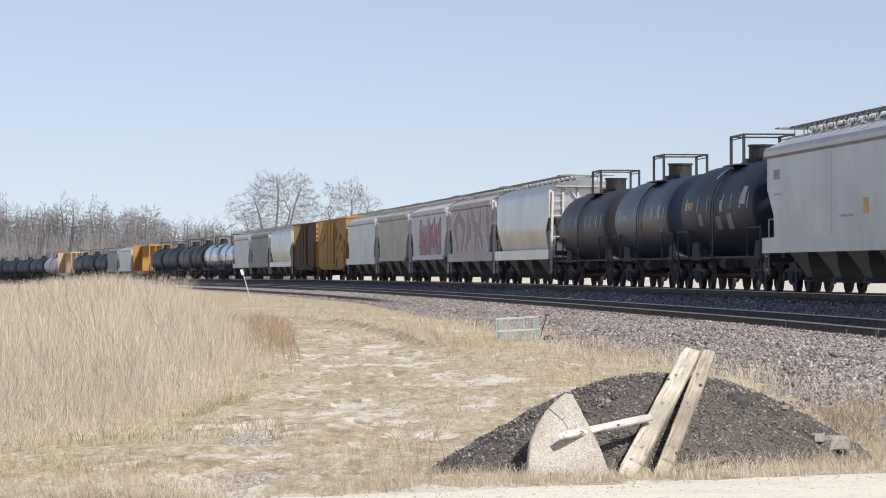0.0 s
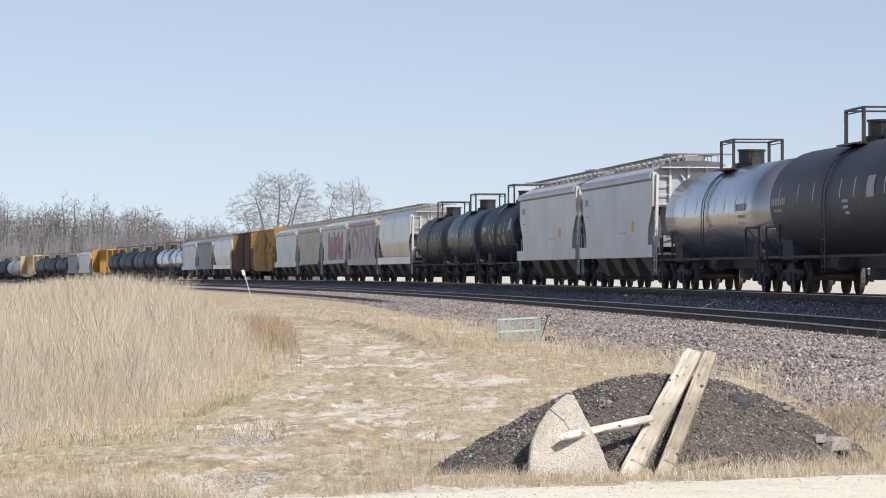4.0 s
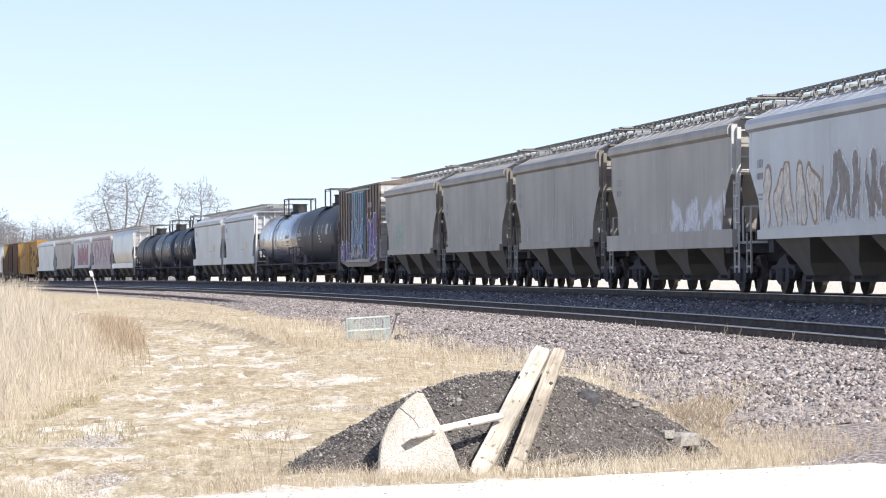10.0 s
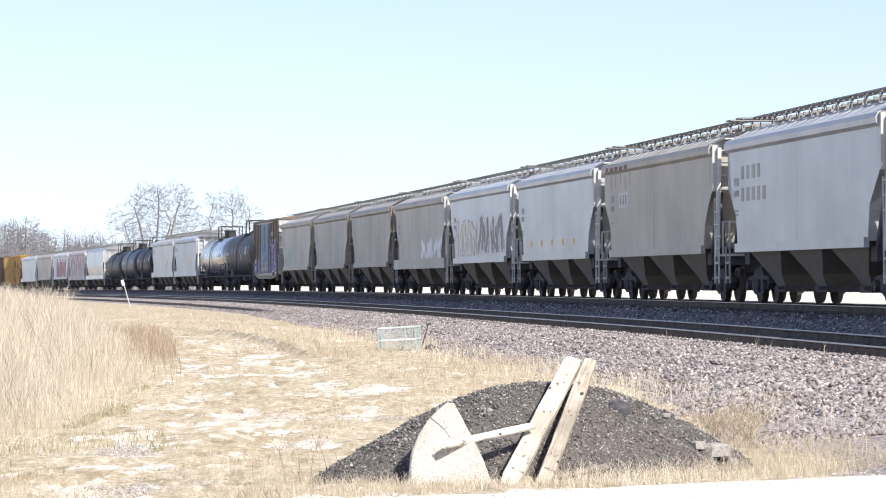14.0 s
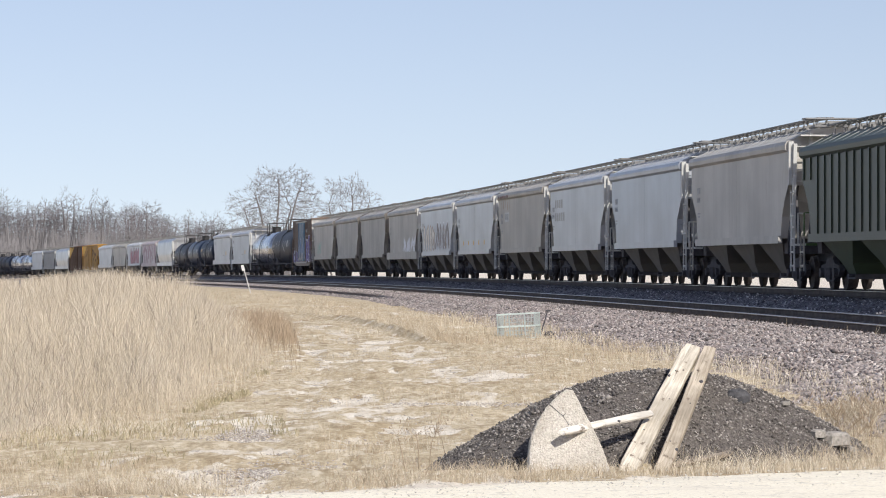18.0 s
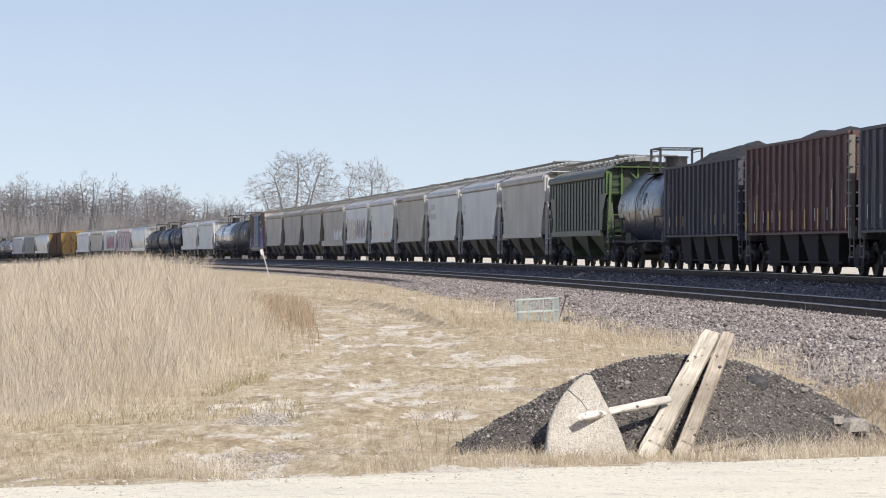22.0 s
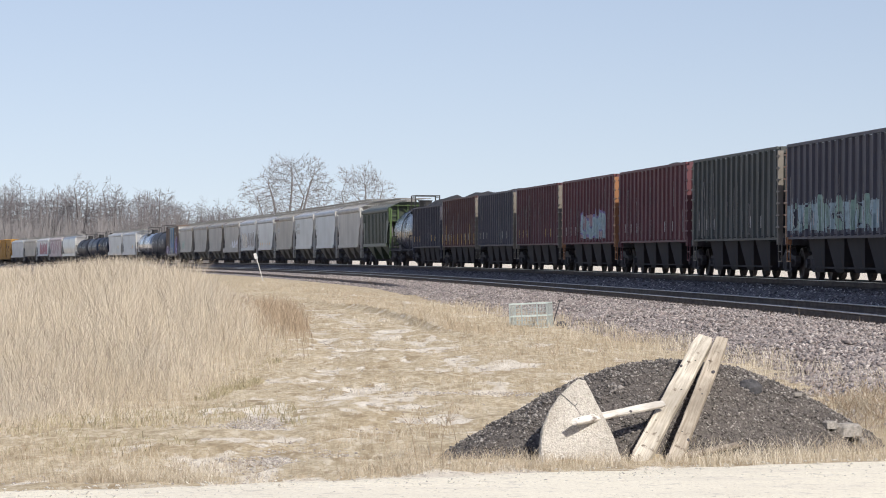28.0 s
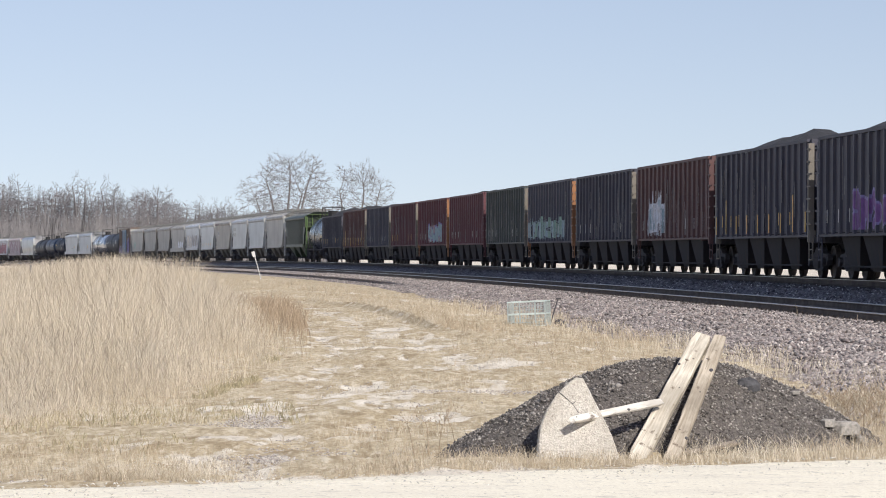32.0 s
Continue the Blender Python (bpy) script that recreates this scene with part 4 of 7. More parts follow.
def coal_hopper(L=16.2, paint=None, end=None, H=3.8, label="", heap=0.45):
    """An open coal hopper: ribbed sides, outlet bays, heaped load."""
    paint, end = paint or COAL_BLACK, end or paint
    car = thing("coal_hopper", label, "hopper car", group="cars of the freight train")
    a, hw = L / 2 - 0.75, 1.55
    key = ("coal", L, H)

    def side(sgn):
        g = Geo()
        g.slab([(-a, H - 0.1), (a, H - 0.1), (a, 1.25), (-a, 1.25)], sgn * hw - 0.03, sgn * hw + 0.03)
        return g

    def rib():
        # pressed rib: a flat face with slanted flanks
        return Geo().loft([[(-0.105, 0.006, z), (-0.07, 0.085, z), (0.07, 0.085, z), (0.105, 0.006, z)] for z in (1.2, H - 0.06)])
    def corner_post():
        # one stout post with rungs on both sides, and a footboard under it
        g = Geo().box(-0.07, 0.07, -0.07, 0.09, 1.0, H - 0.12).box(-0.16, 0.16, -0.1, 0.06, 1.0, 1.32)
        return g

    def stirrup():
        g = Geo()
        for x in (-0.24, 0.24):
            g.bar((x, 0, 0.5), (x, 0, 1.1), 0.035)
        return g.bar((-0.24, 0, 0.52), (0.24, 0, 0.52), 0.035).bar((-0.24, 0, 0.8), (0.24, 0, 0.8), 0.035)

    for sgn in (-1, 1):
        panel = shared_part(key + ("side", sgn), "side_panel", lambda: side(sgn), paint, car, over=paint)
        for k in range(17):
            shared_part(key + ("rib",), "side_rib", rib, paint, panel, pose(-a + 0.12 + (2 * a - 0.24) * k / 16, sgn * (hw + 0.02), 0, 0, 0, 0 if sgn > 0 else 180), paint)
        shared_part(key + ("chord",), "top_chord", lambda: Geo().box(-a - 0.05, a + 0.05, -0.07, 0.07, H - 0.085, H), paint, car, pose(0, sgn * (hw + 0.03), 0), paint)
        shared_part(key + ("sill",), "side_sill", lambda: Geo().box(-L / 2 + 0.5, L / 2 - 0.5, -0.07, 0.03, 1.14, 1.22), paint, car, pose(0, sgn * (hw + 0.02), 0), paint)
        x = sgn * a

        def wall():
            return Geo().slab([(-0.04, H - 0.02), (0.04, H - 0.02), (0.04, 2.2), (-1.9, 1.1), (-1.98, 1.1), (-0.04, 2.22)], -hw + 0.03, hw - 0.03)
        end_wall = shared_part(key + ("end",), "end_wall", wall, paint, car, pose(x, 0, 0, 0, 0, 0 if sgn > 0 else 180), paint)
        for y in (-0.9, -0.3, 0.3, 0.9):
            shared_part(key + ("end_rib",), "end_rib", lambda: Geo().box(0.038, 0.16, -0.07, 0.07, 1.2, H - 0.19), paint, end_wall, pose(0, y, 0), paint)
        shared_part(key + ("end_cap",), "end_cap", lambda: Geo().box(0.002, 0.2, -hw, hw, H - 0.18, H), paint, end_wall, None, paint)
        ladder = shared_part(key + ("ladder",), "ladder", corner_post, end, car, pose(sgn * (L / 2 - 0.6), hw + 0.0, 0), end)
        for k in range(7):
            shared_part("coal_rung", "rung", lambda: Geo().bar((-0.34, 0.07, 0), (0.34, 0.07, 0), 0.045), end, ladder, pose(0, 0, 1.5 + k * 0.34), end)
        shared_part("coal_stirrup", "stirrup", stirrup, end, ladder, None, end)
        shared_part(key + ("end_ladder",), "end_ladder", lambda: ladder_geo(1.1, H - 0.1, 0.42), end, car, pose(sgn * (L / 2 - 0.45), 1.1, 0), UNDER)
        shared_part(key + ("platform",), "end_sill", lambda: Geo().box(-0.3, 0.3, -1.5, 1.5, 0.98, 1.2), UNDER, car, pose(sgn * (L / 2 - 0.62), 0, 0))
    span = 2 * (a - 1.9) / 4
    for k in range(4):
        def bay():
            t, b = span * 0.49, 0.55
            g = Geo().loft([[(-t, -1.45, 1.3), (t, -1.45, 1.3), (t, 1.45, 1.3), (-t, 1.45, 1.3)], [(-b, -1.3, 0.24), (b, -1.3, 0.24), (b, 1.3, 0.24), (-b, 1.3, 0.24)]])
            return g.bar((-t, 1.36, 0.36), (t, 1.36, 0.36), 0.05).rod((-t, 1.0, 0.3), (t, 1.0, 0.3), 0.04)
        shared_part(key + ("bay",), "hopper_bay", bay, BLACK_SHADED_GRIME, car, pose(-(a - 1.9) + span * (k + 0.5), 0, 0))
    shared_part(key + ("frame",), "underframe", lambda: Geo().box(-L / 2 + 0.35, L / 2 - 0.35, -0.3, 0.3, 0.75, 1.08), UNDER, car)

    def load():
        g, rings = Geo(), []
        nx, ny = 30, 8
        for i in range(nx + 1):
            u = i / nx
            x = -a + 0.1 + (2 * a - 0.2) * u
            ring = []
            for j in range(ny + 1):
                v = -1 + 2 * j / ny
                hump = (max(0, 1 - v * v) ** 0.8) * (max(0.0, math.sin(math.pi * u) + 0.12) ** 0.7)
                ring.append((x, v * (hw - 0.05), H - 0.28 + (0.28 + heap) * hump * (0.85 + 0.3 * fbm(x, v, 1.3, L)) + 0.04 * fbm(x * 3, v * 3, 0.6, 3)))
            rings.append(ring)
        return g.loft(rings, closed=False)
    part("coal_load", load(), COAL, car, "black heaped coal")
    running_gear(car, L, 2.0)
    car["size"] = L
    return car


def boxcar(L=17.0, paint=None, door=None, H=4.78, label="", end=None, ribs=True, rods=True):
    paint, door, end = paint or BOX_BROWN, door or BOX_BLUE, end or BOX_END
    car = thing("boxcar", label, "boxcar", group="cars of the freight train")
    a, hw = L / 2 - 0.9, 1.5
    key = ("box", L, H, ribs)
    shared_part(key + ("body",), "body", lambda: Geo().box(-a, a, -hw, hw, 1.05, H - 0.25), paint, car, over=paint)

    def roof():
        g = Geo().loft([[(x, -hw - 0.06, H - 0.27), (x, -hw - 0.06, H - 0.2), (x, 0, H), (x, hw + 0.06, H - 0.2), (x, hw + 0.06, H - 0.27)] for x in (-a - 0.1, a + 0.1)])
        for k in range(14):
            x = -a + 0.4 + (2 * a - 0.8) * k / 13
            g.loft([[(x + d, -hw, H - 0.21), (x + d, 0, H + 0.04), (x + d, hw, H - 0.21), (x + d, 0, H - 0.1)] for d in (-0.05, 0.05)])
        return g
    shared_part(key + ("roof",), "roof", roof, BOX_BROWN, car, over=BOX_BROWN if rods else paint)
    for sgn in (-1, 1):
        for k in range(16):
            x = -a + 0.1 + (2 * a - 0.2) * k / 15
            if abs(x) > 2.4 and ribs:
                shared_part(key + ("rib",), "side_rib", lambda: Geo().slab([(-0.11, 1.05), (0.11, 1.05), (0.11, H - 0.28), (-0.11, H - 0.28)], -0.01, 0.055), paint, car, pose(x, sgn * hw, 0, 0, 0, 0 if sgn > 0 else 180), paint)
        for x in (-1.15, 1.15):
            leaf = shared_part(key + ("door",), "door", lambda: Geo().box(-1.12, 1.12, -0.02, 0.08, 1.2, H - 0.45), door, car, pose(x, sgn * hw, 0, 0, 0, 0 if sgn > 0 else 180), door)
            for z in (1.9, 2.7, 3.4):
                shared_part(key + ("batten",), "door_batten", lambda: Geo().box(-1.0, 1.0, 0.078, 0.11, 0, 0.08), door, leaf, pose(0, 0, z), door)
            for q in (-1.05, 1.05):
                shared_part(key + ("stile",), "door_stile", lambda: Geo().box(-0.05, 0.05, 0.078, 0.12, 1.25, H - 0.5), door, leaf, pose(q, 0, 0), door)
            for q in (-0.45, 0.45) if rods else ():
                shared_part(key + ("rod",), "lock_rod", lambda: Geo().rod((0, 0.12, 1.3), (0, 0.12, H - 0.55), 0.03).box(-0.2, 0.2, 0.1, 0.16, 1.75, 1.82), GREYS["light"], leaf, pose(q, 0, 0))
        shared_part(key + ("rail",), "door_track", lambda: Geo().box(-4.4, 4.4, -0.02, 0.12, 1.02, 1.14).box(-4.4, 4.4, -0.02, 0.1, H - 0.44, H - 0.36), GREYS["dim"], car, pose(0, sgn * hw, 0, 0, 0, 0 if sgn > 0 else 180), None if rods else paint)
        shared_part(key + ("sill",), "side_sill", lambda: Geo().slab([(-a, 1.08), (a, 1.08), (a - 3.2, 0.8), (-a + 3.2, 0.8)], -0.04, 0.04), paint, car, pose(0, sgn * hw, 0), paint)

        def wall():
            wave = [(-0.03, 1.05), (0.01, 1.05)]
            for k in range(9):
                z = 1.28 + k * 0.36
                wave += [(0.01, z - 0.13), (0.16, z - 0.10), (0.16, z + 0.0), (0.01, z + 0.05)]
            return Geo().slab(wave + [(0.01, H - 0.25), (-0.03, H - 0.25)], -hw, hw)
        shared_part(key + ("end",), "end_wall", wall, end, car, pose(sgn * a, 0, 0, 0, 0, 0 if sgn > 0 else 180), end)
        shared_part(key + ("ladder",), "ladder", lambda: Geo().add(*_placed(ladder_geo(0.6, 3.0, 0.42), pose(0, 0, 0, 0, 0, 90))), paint, car, pose(sgn * (a - 0.35), hw + 0.1, 0), paint)
    shared_part(key + ("frame",), "underframe", lambda: Geo().box(-L / 2 + 0.35, L / 2 - 0.35, -0.35, 0.35, 0.72, 1.05).box(-a, a, -1.4, 1.4, 0.98, 1.06), UNDER, car)
    running_gear(car, L)
    car["size"] = L
    return car


def beam_flat(L=20.0, paint=None, label=""):
    """A centre-beam flat car: bulkheads, a top beam on posts, a deck."""
    paint = paint or YELLOW
    car = thing("centre_beam_flatcar", label, "flatcar", group="cars of the freight train")
    a = L / 2 - 0.6
    for sgn in (-1, 1):
        if sgn > 0:
            bulk = shared_part("bulk", "bulkhead", lambda: Geo().box(-0.15, 0.15, -1.45, 1.45, 1.0, 4.55), paint, car, pose(a, 0, 0, 0, 0, 180), paint)
            for y in (-1.4, -0.5, 0.5, 1.4):
                shared_part("bulk_rib", "bulkhead_rib", lambda: Geo().box(0.148, 0.32, -0.06, 0.06, 1.0, 4.5), paint, bulk, pose(0, y, 0), paint)
        else:
            bulk = shared_part("open_bulk", "bulkhead", lambda: Geo().box(-0.1, 0.1, -1.45, 1.45, 4.35, 4.55), paint, car, pose(-a, 0, 0, 0, 0, 180), paint)
            shared_part("cross_bar", "cross_bar", lambda: Geo().box(-0.1, 0.1, -1.45, 1.45, 2.7, 2.82), paint, bulk, None, paint)
            for y in (-1.4, -0.6, 0.6, 1.4):
                shared_part("bulk_post", "bulkhead_post", lambda: Geo().box(-0.09, 0.09, -0.07, 0.07, 1.0, 4.4), paint, bulk, pose(0, y, 0), paint)
        g = Geo().box(-a, a, -1.45, 1.45, 0.95, 1.15).box(-a * 0.6, a * 0.6, -1.4, 1.4, 0.7, 0.95)
    part("deck", g, paint, car)
    part("top_beam", Geo().box(-a, a, -0.4, 0.4, 4.35, 4.55), paint, car)
    for k in range(12):
        x = -a + 0.9 + (2 * a - 1.8) * k / 11
        shared_part(("beam_post",), "post", lambda: Geo().box(-0.08, 0.08, -0.3, 0.3, 1.15, 4.35), paint, car, pose(x, 0, 0), paint)
    shared_part(("beam_frame", L), "underframe", lambda: Geo().box(-L / 2 + 0.35, L / 2 - 0.35, -0.35, 0.35, 0.72, 0.98), UNDER, car)
    running_gear(car, L)
    car["size"] = L
    return car


def ribbon(g, pts, w, y):
    """A flat sprayed stroke along points (x, z), a film of paint."""
    left, right = [], []
    for k, p in enumerate(pts):
        a, b = pts[max(0, k - 1)], pts[min(len(pts) - 1, k + 1)]
        d = Vector((b[0] - a[0], b[1] - a[1]))
        n = Vector((-d.y, d.x)).normalized() * w / 2
        left.append((p[0] + n.x, p[1] + n.y))
        right.append((p[0] - n.x, p[1] - n.y))
    g.loft([[(l[0], y - 0.003, l[1]), (r[0], y - 0.003, r[1]), (r[0], y, r[1]), (l[0], y, l[1])] for l, r in zip(left, right)])


def graffiti(car, x0, x1, z0, z1, fill, line, shapes=5, seed=1, out=1.5535, label="sprayed abstract shapes", ground=None, surf=None, edge=0.075):
    """Sprayed abstract blocks on the left side: fill, outline and ground, each a film that follows the panel."""
    rng = np.random.default_rng(seed)
    dx, dz = 0.045, 0.035
    xs, zs = np.arange(x0, x1, dx), np.arange(z0, z1 + 0.15, dz)
    X, Z = np.meshgrid(xs + dx / 2, zs + dz / 2, indexing="ij")
    w, h = (x1 - x0) / shapes, z1 - z0
    near = np.full(X.shape, 9.0)
    for k in range(shapes):
        left, lean = x0 + w * k, rng.uniform(-0.12, 0.12)
        thick = min(w, h) * rng.uniform(0.15, 0.22)
        pts = [(rng.choice((0.18, 0.5, 0.82)) + rng.uniform(-0.1, 0.1), v + rng.uniform(-0.08, 0.08)) for v in (0.1, 0.5, 0.92, 0.55, 0.12)]
        pts = [(left + w * (u + lean * v), z0 + h * (0.06 + 0.88 * v)) for u, v in pts]
        for (ax, az), (bx, bz) in zip(pts, pts[1:]):
            ex, ez = bx - ax, bz - az
            f = np.clip(((X - ax) * ex + (Z - az) * ez) / max(ex * ex + ez * ez, 1e-6), 0, 1)
            near = np.minimum(near, np.hypot(X - ax - f * ex, Z - az - f * ez) - thick * (0.8 + 0.4 * f))
    ragged = np.array([0.10 * h * noise.noise(Vector((x * 1.3, seed, 0))) + 0.05 * h * noise.noise(Vector((x * 6, seed, 3))) for x in xs])[:, None]
    worn_off = np.array([[noise.noise(Vector((x * 2.5, z * 0.9, seed))) for z in zs] for x in xs]) > 0.42
    kind = np.where(near < 0, 2, np.where(near < edge, 1, 0))
    if ground is not None:
        kind = np.where((kind == 0) & (Z < z1 - 0.12 * h + ragged) & (Z > z0 + 0.03), 3, kind)
    kind = np.where(worn_off, 0, kind)
    for number, material, name, words in ((3, ground, "graffiti_ground", "sprayed ground film"), (1, line, "graffiti_outline", "sprayed outline of the shapes"), (2, fill, "graffiti_shape", label)):
        g = Geo()
        for i, x in enumerate(xs):
            y, y1 = (surf(x), surf(x + dx)) if surf else (out, out)
            row, j = kind[i] == number, 0
            while j < len(zs):
                if not row[j]:
                    j += 1
                    continue
                k = j
                while k < len(zs) and row[k]:
                    k += 1
                g.add([(x, y, zs[j]), (x + dx, y1, zs[j]), (x + dx, y1, zs[k - 1] + dz), (x, y, zs[k - 1] + dz)], [(3, 2, 1, 0)])
                j = k
        if g.f:
            ob = new(name, g.mesh(name, material, fix=False))
            ob.parent = car
            ob["label"], ob["kind"] = words, "stuff"


def on_ribs(a):
    """The outer face of a coal hopper's side at x: panel or rib."""
    def face(x):
        d = min(abs(x + a - 0.12 - (2 * a - 0.24) * k / 16) for k in range(17))
        return 1.584 + 0.076 * min(1.0, max(0.0, (0.118 - d) / 0.035))
    return face


def paint_runs(car, x0, x1, z0, z1, material, count, seed, out=1.553):
    """Thin runs and splashes of old spray paint."""
    rng = random.Random(seed)
    g = Geo()
    for k in range(count):
        x = rng.uniform(x0, x1)
        top = rng.uniform(z0 + 0.2 * (z1 - z0), z1)
        low = max(z0, top - rng.uniform(0.2, 0.9) * (z1 - z0))
        ribbon(g, [(x, low), (x + rng.uniform(-0.03, 0.03), (low + top) / 2), (x + rng.uniform(-0.06, 0.06), top)], rng.uniform(0.015, 0.075), out + 0.0003 * (k % 7))
    ob = part("paint_run", g, material, car, "thin runs of old spray paint")
    ob["kind"] = "stuff"


def bars(car, rows, material, out=1.5545, name="marking"):
    """Unreadable stencils as plain bars: rows of (x, z, length, height)."""
    for x, z, w, h in rows:
        part(name, Geo().box(x - w / 2, x + w / 2, out - 0.006, out, z, z + h), material, car)


# name, kind, place of the rear coupler at the start, length
CONSIST = []


def build_train():
    def put(car, rear, length):
        CONSIST.append((car, rear + length / 2))
        return car
    G = GREYS
    # the head of the train, far off
    far = [(20.0, "tank", TANK_BLACK)] * 1 + [(21.8, "tank", TANK_BLACK), (20.2, "tank", TANK_BLACK), (21.5, "tank", TANK_BLACK), (21.2, "tank", TANK_WHITE), (20.8, "beam", TAN_FRAME),
           (16.0, "tank", TANK_GREY), (16.4, "tank", TANK_BLACK), (18.3, "tank", TANK_BLACK), (16.3, "hopper", G["dark"]), (18.3, "hopper", G["light"]), (22.2, "beam", YELLOW),
           (15.8, "tank", TANK_BLACK), (18.8, "tank", TANK_BLACK), (15.5, "tank", TANK_GREY), (14.3, "tank", TANK_BLACK), (17.6, "tank", TANK_SILVER), (16.2, "tank", TANK_SILVER),
           (17.7, "hopper", G["blue"]), (18.4, "hopper", G["dark"]), (20.1, "curved", SILVER)]
    words = {"tank": "far tank car at the head of the train", "hopper": "far covered hopper with a plain side", "beam": "far open centre-beam flat car with a top beam", "curved": "bare aluminium covered hopper with rounded sides"}
    rear = 285.1
    for length, kind, paint in reversed(far):
        L = {"tank": 15.8, "hopper": 17.7, "beam": 20.0, "curved": 19.6}[kind]
        L = length - 0.15 if kind != "tank" else round(length - 0.15)
        tint = paint.name.replace("_", " ").replace(" paint", "")
        if kind == "tank":
            car = tank_car(L, paint=paint, marks=False, label=tint + " " + words[kind])
        elif kind == "beam":
            car = beam_flat(L, paint, label=tint + " " + words[kind])
        else:
            car = covered_hopper(L, paint, curved=kind == "curved", sill_full=True, label=tint + " " + words[kind])
        put(car, rear, length)
        rear += length
    # the two yellow box cars
    car = put(boxcar(19.7, YELLOW_SHADE_RUST, YELLOW_SHADE_RUST, label="yellow boxcar coloured dark for its shaded side, with a sunlit corner", end=YELLOW, ribs=False, rods=False), 265.2, 19.9)
    # triangle paints the part of the side that the sun reaches
    part("corner_panel", Geo().slab([(8.9, 4.5), (8.9, 2.7), (2.6, 4.5)], 1.49, 1.53), YELLOW_SUNLIT, car, "bright yellow triangle for the sunlit corner")
    car = put(boxcar(22.0, YELLOW, YELLOW, label="rust-spotted yellow boxcar with plain sides", end=YELLOW, ribs=False, rods=False), 243.0, 22.2)
    part("corner_panel", Geo().slab([(10.05, 4.5), (10.05, 3.0), (5.0, 4.5)], 1.49, 1.53), YELLOW_SUNLIT, car, "bright yellow triangle for the sunlit corner")
    rng = random.Random(17)
    for k in range(26):
        x, z, q = rng.uniform(-10, 10), rng.uniform(1.3, 3.9), rng.uniform(0.15, 0.4)
        ob = part("rust_patch", Geo().slab([(x + q * 1.5 * math.cos(w) * rng.uniform(0.6, 1.2), z + q * math.sin(w) * rng.uniform(0.6, 1.2)) for w in [i * 0.7 for i in range(9)]], 1.49, 1.504 + 0.0002 * k), YELLOW_SHADE_RUST, car)
    # hoppers with sprayed sides
    def hop(label, paint, rear, length, **more):
        return put(covered_hopper(round(length - 0.1, 1), paint, label=label, **more), rear, length)
    hop("light bluish-grey covered hopper with a deep sill", G["pale"], 222.9, 20.1, sill_full=True)
    hop("weathered tan-grey covered hopper with a deep sill", G["tan"], 203.6, 19.3)
    car = hop("white-grey covered hopper with pink sprayed shapes", G["white"], 184.0, 19.6)
    graffiti(car, -6.4, 4.6, 1.55, 3.5, SPRAY["pink"], SPRAY["maroon"], 4, 3, label="pink sprayed shapes", ground=SPRAY["rose"], edge=0.13)
    car = hop("pinkish covered hopper with large sprayed swirls", G["pink"], 164.3, 19.7, sill_full=True)
    graffiti(car, -8.0, 7.6, 1.6, 3.8, SPRAY["rose"], SPRAY["white"], 6, 8, label="rose sprayed shapes", edge=0.1)
    hop("bare aluminium covered hopper with rounded sides and white ladders", SILVER, 144.2, 20.1, curved=True, sill_full=True)
    # three tank cars
    car = put(tank_car(15.6, paint=TANK_GREY, label="dusty dark grey tank car with a brown sheen"), 128.5, 15.7)
    car = put(tank_car(14.9, paint=TANK_BLUE, label="blue-black tank car with white stencils", D=3.0, top=3.95), 113.5, 15.0)
    tank_marks(car, 3.0, 3.95, [(4.6 - 0.24 * q, 0.15, 0.02, 0.16, MARK_WHITE) for q in range(7)] + [(-4.4, 0.5, 0.0, 0.3, GREYS["smoke"]), (-3.0, 0.35, 0.05, 0.2, GREYS["smoke"]), (-1.2, 0.3, -0.25, -0.1, MARK_ORANGE), (-4.6, 0.5, -0.35, -0.2, GREYS["dark"])])
    car = put(tank_car(15.8, paint=TANK_BLACK, label="black tank car with pale stripes and stencils", D=3.05, top=4.05), 97.6, 15.9)
    tank_marks(car, 3.05, 4.05, [(5.4 - 0.26 * q, 0.17, 0.04, 0.2, MARK_YELLOW) for q in range(6)] + [(1.6, 0.3, 0.72, 1.02, GREYS["pale"]), (-4.9, 0.75, 0.06, 0.42, GREYS["warm"]), (-1.2, 0.55, -0.05, 0.18, GREYS["smoke"]), (2.6, 0.8, -0.32, -0.06, GREYS["dark"]), (-0.6, 0.9, -0.42, -0.14, GREYS["dark"]), (-2.6, 0.9, -0.42, -0.1, GREYS["dark"])])
    # two long grey hoppers
    for rear, length, paint, words in ((77.6, 20.0, G["light"], "light grey covered hopper with a deep full-length sill"), (58.2, 19.4, G["blue"], "bluish-grey covered hopper with a deep full-length sill")):
        car = hop(words, paint, rear, length, sill_full=True, bays=4)
        bars(car, [(7.6, 3.2, 0.9, 0.28), (7.4, 2.75, 1.2, 0.05), (-1.5, 2.0, 1.0, 0.06), (-2.4, 2.0, 0.5, 0.06)], MARK_FADED)
        bars(car, [(-4.2, 2.05, 0.7, 0.4)], MARK_YELLOW, name="placard")
    car = put(tank_car(18.9, paint=TANK_SILVER, label="silver jacketed tank car with black ladders", D=3.05, top=4.0), 39.3, 18.9)
    tank_marks(car, 3.05, 4.0, [(-5.6 - 0.26 * q, 0.17, -0.02, 0.12, MARK_WHITE) for q in range(7)] + [(-6.0 - 0.3 * q, 0.2, -0.16, -0.1, MARK_WHITE) for q in range(4)] + [(-6.2, 0.9, -0.3, -0.24, MARK_WHITE)])
